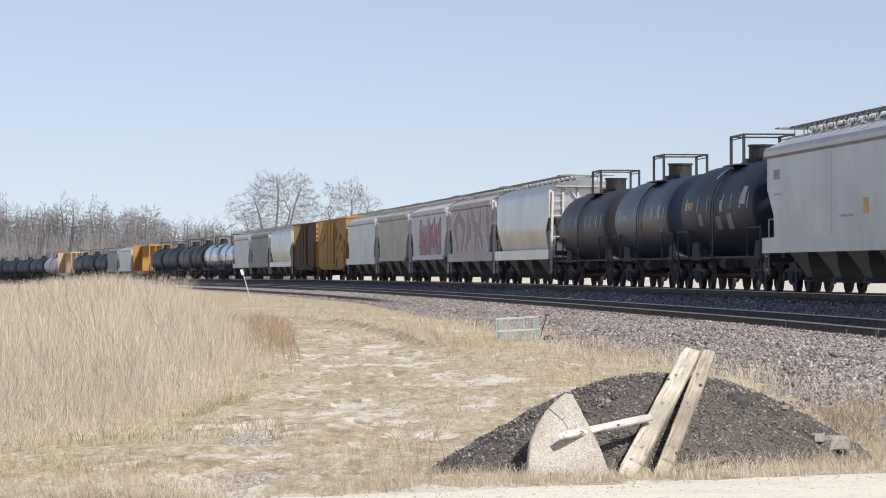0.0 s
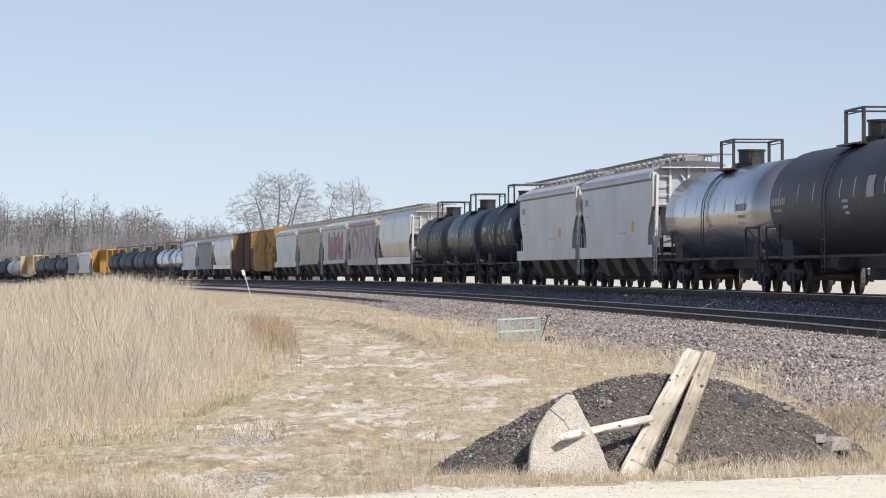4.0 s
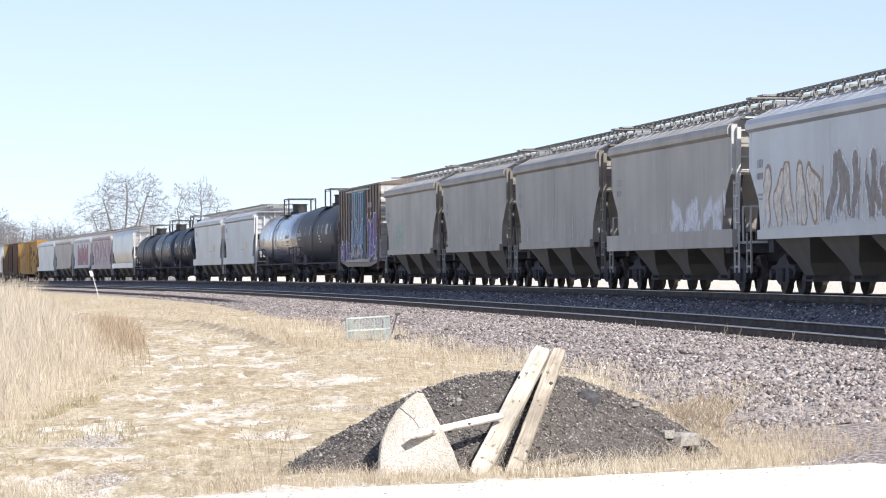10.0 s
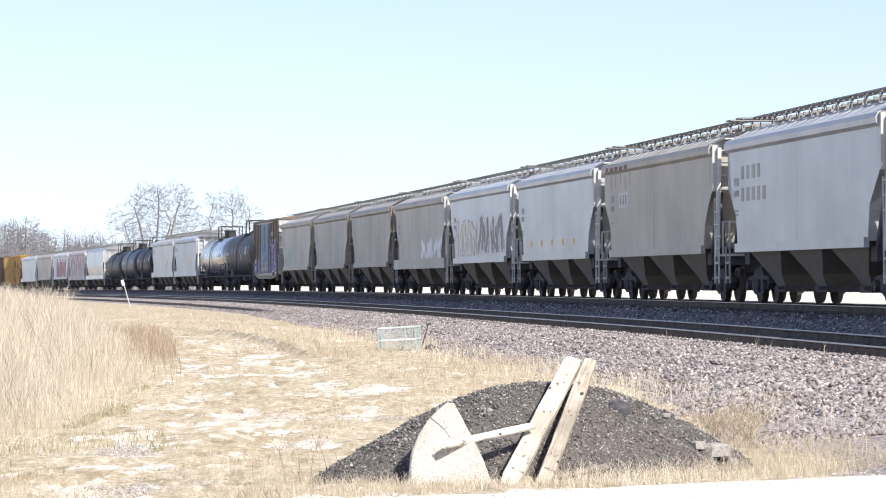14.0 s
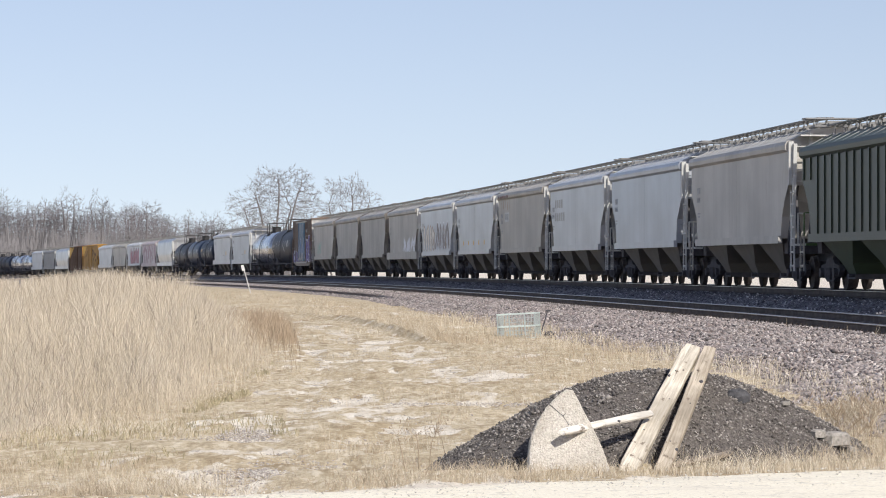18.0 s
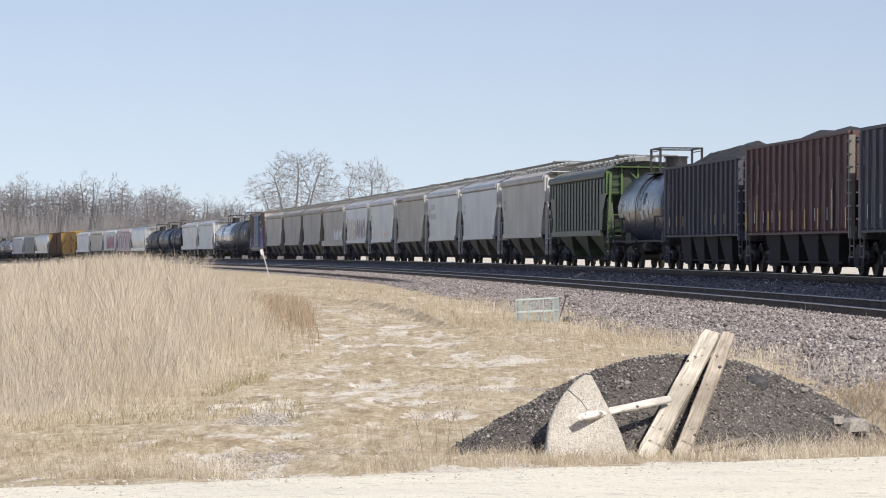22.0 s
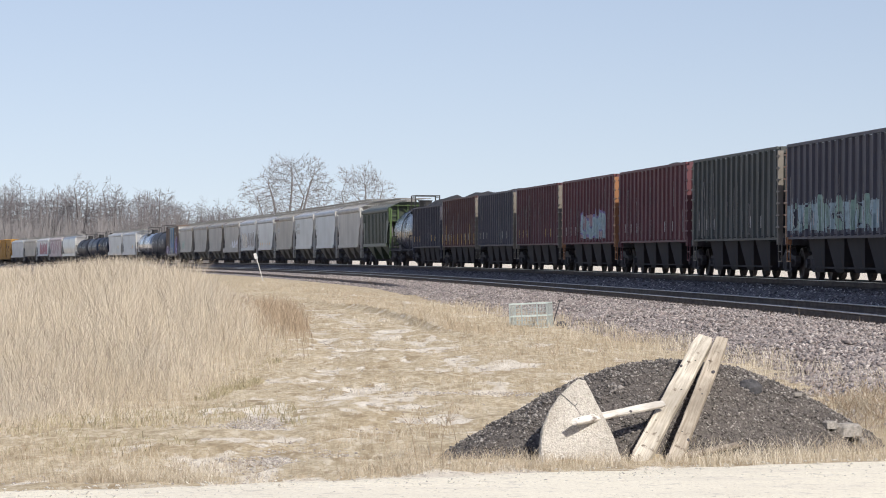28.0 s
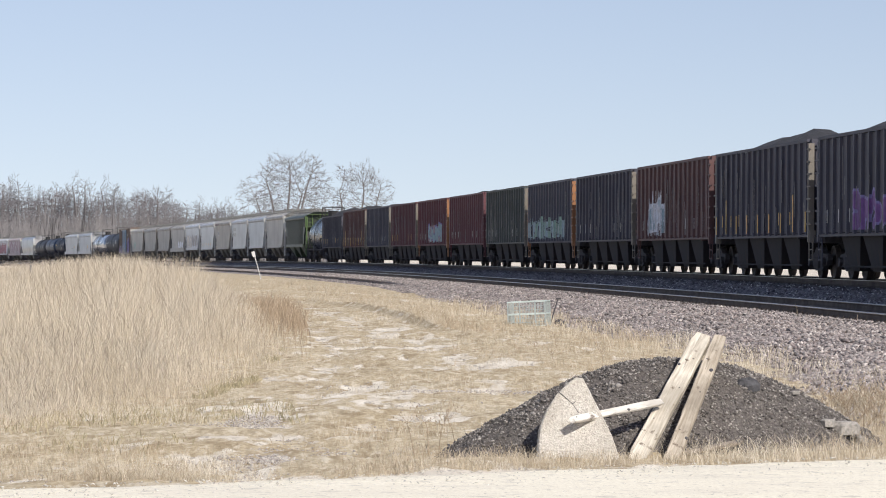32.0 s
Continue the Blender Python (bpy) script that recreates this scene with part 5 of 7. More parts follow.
    car = put(tank_car(19.2, paint=TANK_DULL, label="charcoal tank car with white stencils and a dull shell", D=3.1, top=4.1), 20.0, 19.3)
    tank_marks(car, 3.1, 4.1, [(7.6 - 0.26 * q, 0.17, -0.04, 0.1, MARK_WHITE) for q in range(8)] + [(7.2 - 0.3 * q, 0.2, -0.16, -0.11, MARK_WHITE) for q in range(4)] + [(-5.4, 0.9, -0.05, 0.3, GREYS["warm"]), (-2.4, 0.7, -0.1, -0.05, MARK_WHITE), (-2.4, 0.6, -0.2, -0.15, MARK_WHITE), (-2.5, 0.5, -0.3, -0.25, MARK_WHITE)])
    car = put(boxcar(16.8, BOX_BROWN, BOX_BLUE, label="rusty brown boxcar with faded blue doors and sprayed sides"), 3.0, 17.0)
    box_side = lambda x: 1.624 if abs(x) < 2.3 else 1.559 if min(abs(x + 7.5 - 0.1 - 14.8 * k / 15) for k in range(16)) < 0.115 else 1.504
    graffiti(car, -7.2, -2.6, 1.1, 3.1, SPRAY["violet"], SPRAY["white"], 3, 21, label="violet sprayed shapes", surf=box_side, edge=0.09)
    graffiti(car, -2.2, 2.2, 1.3, 2.9, SPRAY["blue"], SPRAY["white"], 3, 22, label="blue shapes with white sprayed outlines", surf=box_side, edge=0.06)
    graffiti(car, -2.2, 2.2, 1.2, 1.75, SPRAY["pale"], SPRAY["dark"], 4, 27, label="pale sprayed shapes", surf=lambda x: box_side(x) + 0.003, edge=0.04)
    graffiti(car, 2.7, 7.4, 1.1, 2.0, SPRAY["violet"], SPRAY["white"], 4, 23, label="violet sprayed shapes with white outlines", surf=box_side, edge=0.05)
    paint_runs(car, -8, 8, 1.1, 2.7, SPRAY["white"], 40, 2, 1.562)
    paint_runs(car, -8, -2.6, 2.4, 3.6, SPRAY["rust"], 18, 5, 1.562)
    paint_runs(car, -8, 8, 1.1, 2.2, SPRAY["violet"], 40, 6, 1.5625)
    bars(car, [*[(-4.0 - 0.24 * q, 3.5, 0.15, 0.24) for q in range(6)], (-5.0, 3.15, 0.5, 0.14), (1.2, 3.6, 0.5, 0.08)], GREYS["dim"], 1.63)
    # ten grey grain hoppers
    grain = [(-14.4, 17.4, G["dim"], 0, "dusty grey covered hopper with sloped bays"), (-31.7, 17.3, G["smoke"], 0, "dusty brownish-grey covered hopper with sloped bays"), (-49.1, 17.4, G["smoke"], 0, "smoke-stained grey covered hopper with sloped bays"),
             (-67.0, 17.9, G["dim"], 1, "grey covered hopper with pale paint patches along its sill"), (-84.7, 17.7, G["pale"], 0, "pale grey covered hopper with cream and rust shapes sprayed on"), (-102.1, 17.4, G["light"], 0, "light grey covered hopper with small orange marks"),
             (-120.2, 18.1, G["tan"], 0, "rust-streaked tan-grey covered hopper with a stencil panel"), (-137.7, 17.5, G["light"], 0, "light grey covered hopper with worn stencils"), (-155.4, 17.7, G["blue"], 0, "bluish-grey covered hopper with sloped bays"), (-173.6, 18.2, G["warm"], 0, "warm grey covered hopper with dusty sides")]
    for k, (rear, length, paint, full, words) in enumerate(grain):
        end = COAL_PALE if k < 3 else BRIGHT
        car = hop(words, paint, rear, length, sill_full=bool(full), end=end)
        bars(car, [(6.5 + 0.16 * q, 2.95, 0.09, 0.2) for q in range(4)] + [(6.5 + 0.14 * q, 2.68, 0.08, 0.16) for q in range(5)] + [(6.7, 2.3, 0.5, 0.05), (6.7, 2.2, 0.36, 0.05)], MARK_FADED if k > 3 else G["smoke"])
        if k == 0:
            graffiti(car, 1.5, 4.4, 1.7, 2.6, SPRAY["mint"], G["dim"], 4, 61, label="mint sprayed shapes")
        if k in (1, 2, 3):
            paint_runs(car, -7.2, 5.5, 1.55, 2.4, SPRAY["white"] if k == 3 else SPRAY["pale"], 24, 90 + k, 1.553)
        if k == 6:
            for q in range(5):
                bars(car, [(7.1 - 0.78 * q, 3.885 - 0.02 * (q % 2), 0.44 + 0.05 * (q % 3), 0.12)], SPRAY["maroon"], 1.662, "sprayed_block")
            for q in range(5):
                bars(car, [(7.0 - 0.8 * q, 3.3 + 0.07 * (q % 3), 0.1 + 0.03 * (q % 2), 0.4)], SPRAY["tan"], name="rust_stain")
        if k == 3:
            graffiti(car, -7.4, -0.5, 1.55, 2.35, SPRAY["white"], G["light"], 4, 35, label="pale blue-white paint patches")
        if k == 4:
            graffiti(car, 0.8, 6.4, 1.55, 2.85, SPRAY["cream"], SPRAY["tan"], 5, 31, label="cream sprayed shapes", edge=0.09)
            graffiti(car, -6.6, 0.6, 1.65, 3.0, SPRAY["dim"], SPRAY["white"], 6, 32, label="brown and pale blue sprayed shapes", edge=0.08)
            paint_runs(car, -7.0, 6.5, 1.55, 1.9, SPRAY["white"], 60, 81, 1.553)
            paint_runs(car, -7.0, 1.5, 1.6, 2.9, SPRAY["tan"], 30, 82, 1.553)
        if k == 5:
            bars(car, [(-4 + 2.2 * q, 1.75, 0.35, 0.22) for q in range(5)], MARK_YELLOW, name="reflector")
        if k == 6:
            bars(car, [(4.9, 2.75, 1.5, 0.45)], MARK_WHITE, 1.5545, "stencil_panel")
            bars(car, [(4.5, 2.85, 0.18, 0.28), (4.9, 2.85, 0.18, 0.28), (5.3, 2.85, 0.18, 0.28)], G["dark"], 1.5575)
        if k == 7:
            bars(car, [(6.0 - 0.62 * q, 3.1, 0.34, 0.34) for q in range(4)] + [(6.0 - 0.62 * q, 2.55, 0.34, 0.34) for q in range(5)], G["smoke"], 1.5545)
    car = put(covered_hopper(19.0, GREEN, GREEN_SUNLIT, ribs=True, label="dark green ribbed covered hopper with its end coloured sunlit green", H=4.5), -192.7, 19.1)
    car = put(tank_car(13.4, paint=TANK_GLOSS, label="shiny blue-black short tank car with a tall railing", D=2.9, top=3.7), -206.2, 13.5)
    tank_marks(car, 2.9, 3.7, [(5.0 - 0.24 * q, 0.15, 0.02, 0.16, MARK_WHITE) for q in range(6)] + [(4.2, 0.6, -0.2, -0.1, MARK_WHITE), (2.6, 0.5, -0.3, -0.1, MARK_WHITE), (-1.4, 0.45, 0.1, 0.4, BLACK_STEEL), (-0.9, 0.7, -0.3, -0.06, GREYS["pale"]), (-2.2, 0.5, -0.26, -0.02, GREYS["pale"]), (-3.2, 0.6, -0.16, 0.04, GREYS["pale"])])
    # the coal cars
    coal = [(-222.2, 16.0, COAL_BLACK, COAL_GREY, "black ribbed coal hopper heaped with coal", 0.6), (-238.9, 16.7, COAL_BROWN, COAL_PALE, "red-brown ribbed coal hopper with orange stripes", 0.35), (-254.6, 15.7, COAL_GREY, COAL_PALE, "black ribbed coal hopper with a yellow end panel", 0.25),
            (-270.4, 15.8, COAL_MAROON, COAL_PALE, "maroon ribbed coal hopper with a pale end", 0.15), (-286.7, 16.3, COAL_RED, ORANGE, "red ribbed coal hopper with pale blue shapes sprayed on", 0.15), (-303.4, 16.7, COAL_RED, COAL_RED, "oxide-red ribbed coal hopper with red ladders", 0.25),
            (-319.6, 16.2, COAL_GREEN, COAL_PALE, "dark olive ribbed coal hopper with pale ladders", 0.12), (-335.4, 15.8, COAL_GREY, ORANGE, "black ribbed coal hopper with mint shapes sprayed on", 0.12), (-351.7, 16.3, COAL_BLACK, COAL_PALE, "black ribbed coal hopper with a pale weathered end", 0.15),
            (-368.3, 16.6, COAL_BROWN, COAL_BROWN, "red-brown ribbed coal hopper with a white sprayed shapes", 0.25), (-384.5, 16.2, COAL_BLACK, COAL_PALE, "black ribbed coal hopper heaped high with coal", 0.5), (-400.7, 16.2, COAL_BLACK, COAL_GREY, "black ribbed coal hopper with violet shapes sprayed on", 0.5), (-417.0, 16.3, COAL_BLACK, COAL_GREY, "black ribbed coal hopper at the tail, heaped with coal", 0.5)]
    for k, (rear, length, paint, end, words, heap) in enumerate(coal):
        car = put(coal_hopper(round(length - 0.1, 1), paint, end, label=words, heap=heap, H=3.6 if k == 0 else 3.82), rear, length)
        paint_runs(car, -7.4, 7.4, 1.3, 3.5, SPRAY["grey"], 34 if k in (1, 6, 8, 9, 10) else 16, 500 + k, 1.661)
        if k in (1, 10):
            a = (length - 0.1) / 2 - 0.75
            bars(car, [(-a + 0.12 + (2 * a - 0.24) * q / 16, 1.28, 0.12, 1.05 if q in (2, 14) else 0.55) for q in range(0, 17, 2)], MARK_YELLOW, 1.664)
        if k == 2:
            # yellow only where sun reaches the end; the shaded rest stays dark
            part("end_panel", Geo().box(-(length - 0.1) / 2 + 0.58, -(length - 0.1) / 2 + 0.61, -1.4, 1.5, 2.75, 3.7), TAN_FRAME, car, "yellow panel for the sunlit top of the end")
        if k == 4:
            paint_runs(car, -5.4, 1.8, 1.3, 2.4, SPRAY["cyan"], 40, 73, 1.661)
            graffiti(car, -5.4, 1.8, 1.35, 2.4, SPRAY["cyan"], SPRAY["violet"], 5, 41, label="pale blue sprayed shapes", ground=SPRAY["rose"], surf=on_ribs((length - 0.1) / 2 - 0.75))
        if k == 7:
            paint_runs(car, -5.2, 6.9, 1.3, 2.3, SPRAY["cyan"], 60, 71, 1.661)
            graffiti(car, -5.2, 6.9, 1.35, 2.2, SPRAY["mint"], SPRAY["dark"], 6, 42, label="mint sprayed shapes with dark gaps", ground=SPRAY["cyan"], surf=on_ribs((length - 0.1) / 2 - 0.75), edge=0.05)
        if k == 9:
            paint_runs(car, 1.6, 5.0, 1.3, 2.9, SPRAY["white"], 40, 72, 1.661)
            graffiti(car, 1.6, 5.0, 1.4, 2.6, SPRAY["cyan"], SPRAY["white"], 2, 43, label="white sprayed shapes", ground=SPRAY["white"], surf=on_ribs((length - 0.1) / 2 - 0.75))
        if k == 11:
            graffiti(car, -4.0, 3.0, 1.3, 2.2, SPRAY["purple"], SPRAY["violet"], 4, 44, label="violet sprayed shapes", surf=on_ribs((length - 0.1) / 2 - 0.75))
        bars(car, [(-a, 1.5, 0.07, 0.35) for a in (-6, -4.5, -3.1, 3.3, 5.0)], MARK_YELLOW if k in (0, 3, 10) else MARK_WHITE, 1.665, "reflector")


def train_pose(s):
    a = float(np.interp(s, LS, LT))
    x, y, _ = along(s, GAP)
    pitch = math.atan(SLOPE + 2 * BEND * max(s, 0))
    return Matrix.Translation((x, y, float(far_rail(s)))) @ Matrix.Rotation(math.pi / 2 - a, 4, "Z") @ Matrix.Rotation(-pitch, 4, "Y")


build_train()


# ---- trees ----
BARK = plain("grey_brown_bark", (0.19, 0.175, 0.17), 0.95, 0, 0.3, 0.3)
TWIGS = plain("bare_twigs", (0.20, 0.19, 0.195), 0.95, 0, 0.2, 0.5)


def round_tree(seed, height, wide, base=0.34, points=900, reach=0.32, low=0.14, stems=(), twig=0.0105, tuft=8):
    """A leafless tree whose limbs reach out to fill a rounded, uneven crown."""
    rng = np.random.default_rng(seed)
    c = np.array([0, 0, height * (1 + base) / 2])
    half = np.array([wide / 2, wide / 2, height * (1 - base) / 2])
    goals = []
    while len(goals) < points:
        p = rng.uniform(-1, 1, 3)
        q = np.linalg.norm(p)
        lump = 0.92 + 0.26 * fbm(p[0] * 1.4, p[1] * 1.4 + p[2], 0.8, seed * 0.1)
        gap = noise.noise(Vector(p) * 2.2 + Vector((seed, 0, 0)))
        if q < lump and gap > -0.2 and rng.random() < 0.35 + 0.65 * q:
            goals.append(c + p * half)
    goals = np.array(goals)
    step = reach
    nodes, up = [np.array([0, 0, -0.3])], [-1]
    while nodes[-1][2] < height * low:
        nodes.append(nodes[-1] + np.array([rng.normal(0, 0.04), rng.normal(0, 0.04), step]))
        up.append(len(nodes) - 2)
    foot = len(nodes) - 1
    for az, out, high in stems:
        # a main stem that sweeps outwards, then up into the crown
        last, n_st = foot, int(height * high / step)
        for k in range(1, n_st + 1):
            f = k / n_st
            r = out * wide / 2 * f ** 0.8
            wave = 0.25 * math.sin(5 * f + az * 3)
            nodes.append(np.array([math.cos(az) * r + wave * f, math.sin(az) * r, nodes[foot][2] + height * high * f]))
            up.append(last)
            last = len(nodes) - 1
    near = np.full(len(goals), 1e9)
    who = np.zeros(len(goals), int)
    fresh = list(range(len(nodes)))
    for turn in range(150):
        for k in fresh:
            d = np.linalg.norm(goals - nodes[k], axis=1)
            better = d < near
            near[better], who[better] = d[better], k
        alive = near > step * 1.25
        goals, near, who = goals[alive], near[alive], who[alive]
        if not len(goals):
            break
        fresh = []
        for k in np.unique(who):
            pull = goals[who == k] - nodes[k]
            d = (pull / np.linalg.norm(pull, axis=1)[:, None]).mean(0) + rng.normal(0, 0.06, 3) + np.array([0, 0, 0.06])
            nodes.append(nodes[k] + d / (np.linalg.norm(d) + 1e-6) * step)
            up.append(int(k))
            fresh.append(len(nodes) - 1)
    n = len(nodes)
    load, leaf = np.zeros(n), np.ones(n, bool)
    for k in range(n - 1, 0, -1):
        load[k] = max(load[k], 1.0)
        load[up[k]] += load[k]
        leaf[up[k]] = False
    thick = twig * load ** 0.5
    wood, fine = Geo(), Geo()
    for k in range(1, n):
        big = thick[k] > 0.05
        (wood if big else fine).rod(nodes[up[k]], nodes[k], min(thick[up[k]], thick[k] * 1.35), thick[k], 6 if big else 3, caps=False)
        if thick[k] < 0.04:
            d = nodes[k] - nodes[up[k]]
            for q in range(tuft if leaf[k] else 1):
                away = nodes[k] - c
                away = d / (np.linalg.norm(d) + 1e-6) * 0.6 + away / (np.linalg.norm(away) + 1e-6) * 0.4
                e = nodes[k] + away * reach * rng.uniform(0.8, 2.6) + rng.normal(0, reach * 0.5, 3)
                fine.rod(nodes[k], e, twig * 0.9, twig * 0.5, 3, caps=False)
    return wood.mesh("trunk", BARK, True, False), fine.mesh("crown", TWIGS, False, False)


def put_tree(meshes, x, y, turn, size, label, group=""):
    t = thing("bare_tree", label, "tree", Matrix.Translation((x, y, float(ground_z(x, y)))) @ Matrix.Rotation(turn, 4, "Z") @ Matrix.Scale(size, 4), group)
    share("trunk", meshes[0], t)
    share("crown", meshes[1], t)
    return t


def trees():
    big = round_tree(11, 16.2, 12.8, 0.30, 3000, 0.3, 0.1, ((2.7, 0.75, 0.5), (3.6, 0.45, 0.62), (1.3, 0.2, 0.72), (0.3, 0.55, 0.66), (5.2, 0.7, 0.5)))
    second = round_tree(23, 14.6, 9.8, 0.30, 1900, 0.3, 0.1, ((3.0, 0.6, 0.6), (1.2, 0.2, 0.68), (0.1, 0.6, 0.62), (4.9, 0.5, 0.55)))
    put_tree(big, -22.6, 450, 0.0, 1.0, "tall bare spreading tree behind the train")
    put_tree(second, -12.8, 452, 0.0, 1.0, "bare rounded tree beside a taller one behind the train")
    fan = ((2.9, 0.4, 0.6), (0.6, 0.45, 0.62), (4.6, 0.35, 0.66))
    kinds = [round_tree(31, 17, 8.5, 0.24, 950, 0.42, 0.2, fan, 0.021, 4), round_tree(37, 18.5, 7.5, 0.28, 850, 0.42, 0.24, fan[:2], 0.021, 4), round_tree(43, 16, 9.5, 0.22, 1000, 0.42, 0.18, fan, 0.021, 4), round_tree(47, 17.5, 7.0, 0.26, 800, 0.42, 0.28, fan[1:], 0.021, 4)]
    lone = round_tree(59, 16.6, 13.5, 0.16, 900, 0.42, 0.12, ((2.8, 0.75, 0.5), (3.5, 0.4, 0.65), (1.5, 0.1, 0.85), (0.2, 0.7, 0.55), (5.5, 0.6, 0.45)), 0.018)
    put_tree(lone, -62.0, 700, 0.0, 1.0, "bare spreading tree in front of the far wood")
    rng = random.Random(4)
    for k in range(64):
        u = -150 + 100 * (k / 63) + rng.uniform(-2, 2)
        depth = rng.uniform(720, 800)
        size = rng.uniform(0.95, 1.1) * (1.0 if u < -88 else 0.78)
        put_tree(kinds[k % 4], u * depth / 1000, depth, rng.uniform(0, 6.28), size, "tall thin bare tree of the far wood", "bare trees of the far wood")
    for k in range(26):
        u = -95 + 62 * (k / 25) + rng.uniform(-1.5, 1.5)
        depth = rng.uniform(900, 980)
        put_tree(kinds[(k + 1) % 4], u * depth / 1000, depth, rng.uniform(0, 6.28), rng.uniform(0.6, 0.76), "bare tree of the distant wood", "bare trees of the far wood")
    brush = Geo()
    for k in range(13000):
        u = rng.uniform(-160, -36)
        depth = rng.uniform(690, 900)
        x, y = u * depth / 1000, depth
        h = rng.uniform(2.5, 13.0) * (0.55 if u > -80 else 1)
        z = float(ground_z(x, y))
        p = Vector((x, y, z))
        for q in range(2):
            e = p + Vector((rng.uniform(-1.6, 1.6), rng.uniform(-1.6, 1.6), h * rng.uniform(0.6, 1)))
            brush.rod(p, e, 0.09, 0.04, 3, caps=False)
            for w in range(3):
                f = p.lerp(e, rng.uniform(0.3, 0.9))
                brush.rod(f, f + Vector((rng.uniform(-1, 1), rng.uniform(-1, 1), rng.uniform(0.3, 1.6))), 0.045, 0.025, 3, caps=False)
    ob = new("brushwood", brush.mesh("brushwood", plain("grey_brush_twigs", (0.23, 0.22, 0.22), 0.95), False, False))
    tagged(ob, "grey-brown leafless undergrowth of the far wood", "brush", kind="stuff")


# ---- the heap of millings with its slab and boards ----
HEAP = (1.91, 29.82)
ALONG_ROAD = 0.695


def heap_height(x, y):
    c, s = math.cos(ALONG_ROAD), math.sin(ALONG_ROAD)
    dx, dy = x - HEAP[0], y - HEAP[1]
    u, v = dx * c + dy * s, -dx * s + dy * c
    r = math.hypot(u / (2.5 if u < 0 else 2.42), v / (1.25 if v < 0 else 1.05))
    return 0.815 * max(-0.2, 1 - r ** 1.66) + 0.035 * fbm(x, y, 0.5, 8.8) + 0.02 * fbm(x, y, 0.13, 1.2) - 0.03


def heap():
    xs, ys = np.arange(-1.6, 5.4, 0.07), np.arange(26.2, 33.6, 0.09)
    v = [(x, y, heap_height(x, y)) for y in ys for x in xs]
    nx = len(xs)
    f = []
    for j in range(len(ys) - 1):
        for i in range(nx - 1):
            q = (j * nx + i, j * nx + i + 1, (j + 1) * nx + i + 1, (j + 1) * nx + i)
            if max(v[k][2] for k in q) > -0.06:
                f.append(q)
    n = Nodes("dark_asphalt_millings")
    fine, mid_n = n.noise(0.025, detail=5), n.noise(0.2, detail=4)
    c = n.mix(n.ramp(fine, 0.3, 0.7), (0.06, 0.054, 0.05), (0.21, 0.19, 0.175))
    c = n.mix(n.times(n.ramp(mid_n, 0.4, 0.7), 0.4), c, (0.10, 0.085, 0.075))
    n.bump(fine, 0.8, 0.03)
    g = Geo()
    g.v, g.f = v, f
    t = thing("gravel_heap", "dark heap of crushed asphalt millings beside the road", "gravel heap")
    part_ob = new("heap_body", g.mesh("heap_body", n.done(c, 0.95, spec=0.15), True, False))
    part_ob.parent = t
    rng = np.random.default_rng(12)
    stones, sizes = [], []
    while len(stones) < 24000:
        x, y = rng.uniform(-1.0, 5.2), rng.uniform(26.6, 33)
        h = heap_height(x, y)
        if h > 0.0:
            stones.append((x, y, h + 0.004))
            sizes.append(0.012 + 0.03 * rng.random() ** 3 + (0.03 if rng.random() < 0.01 else 0))
    mat = stony("millings_stone", [(0.05, 0.046, 0.044), (0.14, 0.125, 0.115), (0.21, 0.19, 0.172), (0.09, 0.082, 0.076), (0.46, 0.43, 0.39), (0.16, 0.142, 0.13)], 0.03)
    ob = blobs("chip_layer", np.array(stones), sizes, mat, 0.8, t)
    ob["kind"] = "stuff"


def weathered_wood(name, a, b):
    n = Nodes(name)
    grain = n.noise(0.02, (0.06, 1, 1), 5)
    big = n.noise(0.35, (0.5, 1, 1), 4)
    c = n.mix(n.ramp(grain, 0.3, 0.6), a, b)
    c = n.mix(n.times(n.ramp(n.noise(0.05, (0.05, 1, 1), 6, 0.7), 0.60, 0.68), 0.7), c, (0.11, 0.085, 0.06))
    c = n.mix(n.times(n.ramp(big, 0.46, 0.62), 0.6), c, tuple(q * 0.62 for q in a))
    c = n.mix(n.times(n.ramp(n.noise(0.09, (0.6, 1, 1), 5, 0.6), 0.62, 0.70), 0.85), c, (0.10, 0.065, 0.04))
    n.bump(grain, 0.4, 0.006)
    return n.done(c, 0.85)


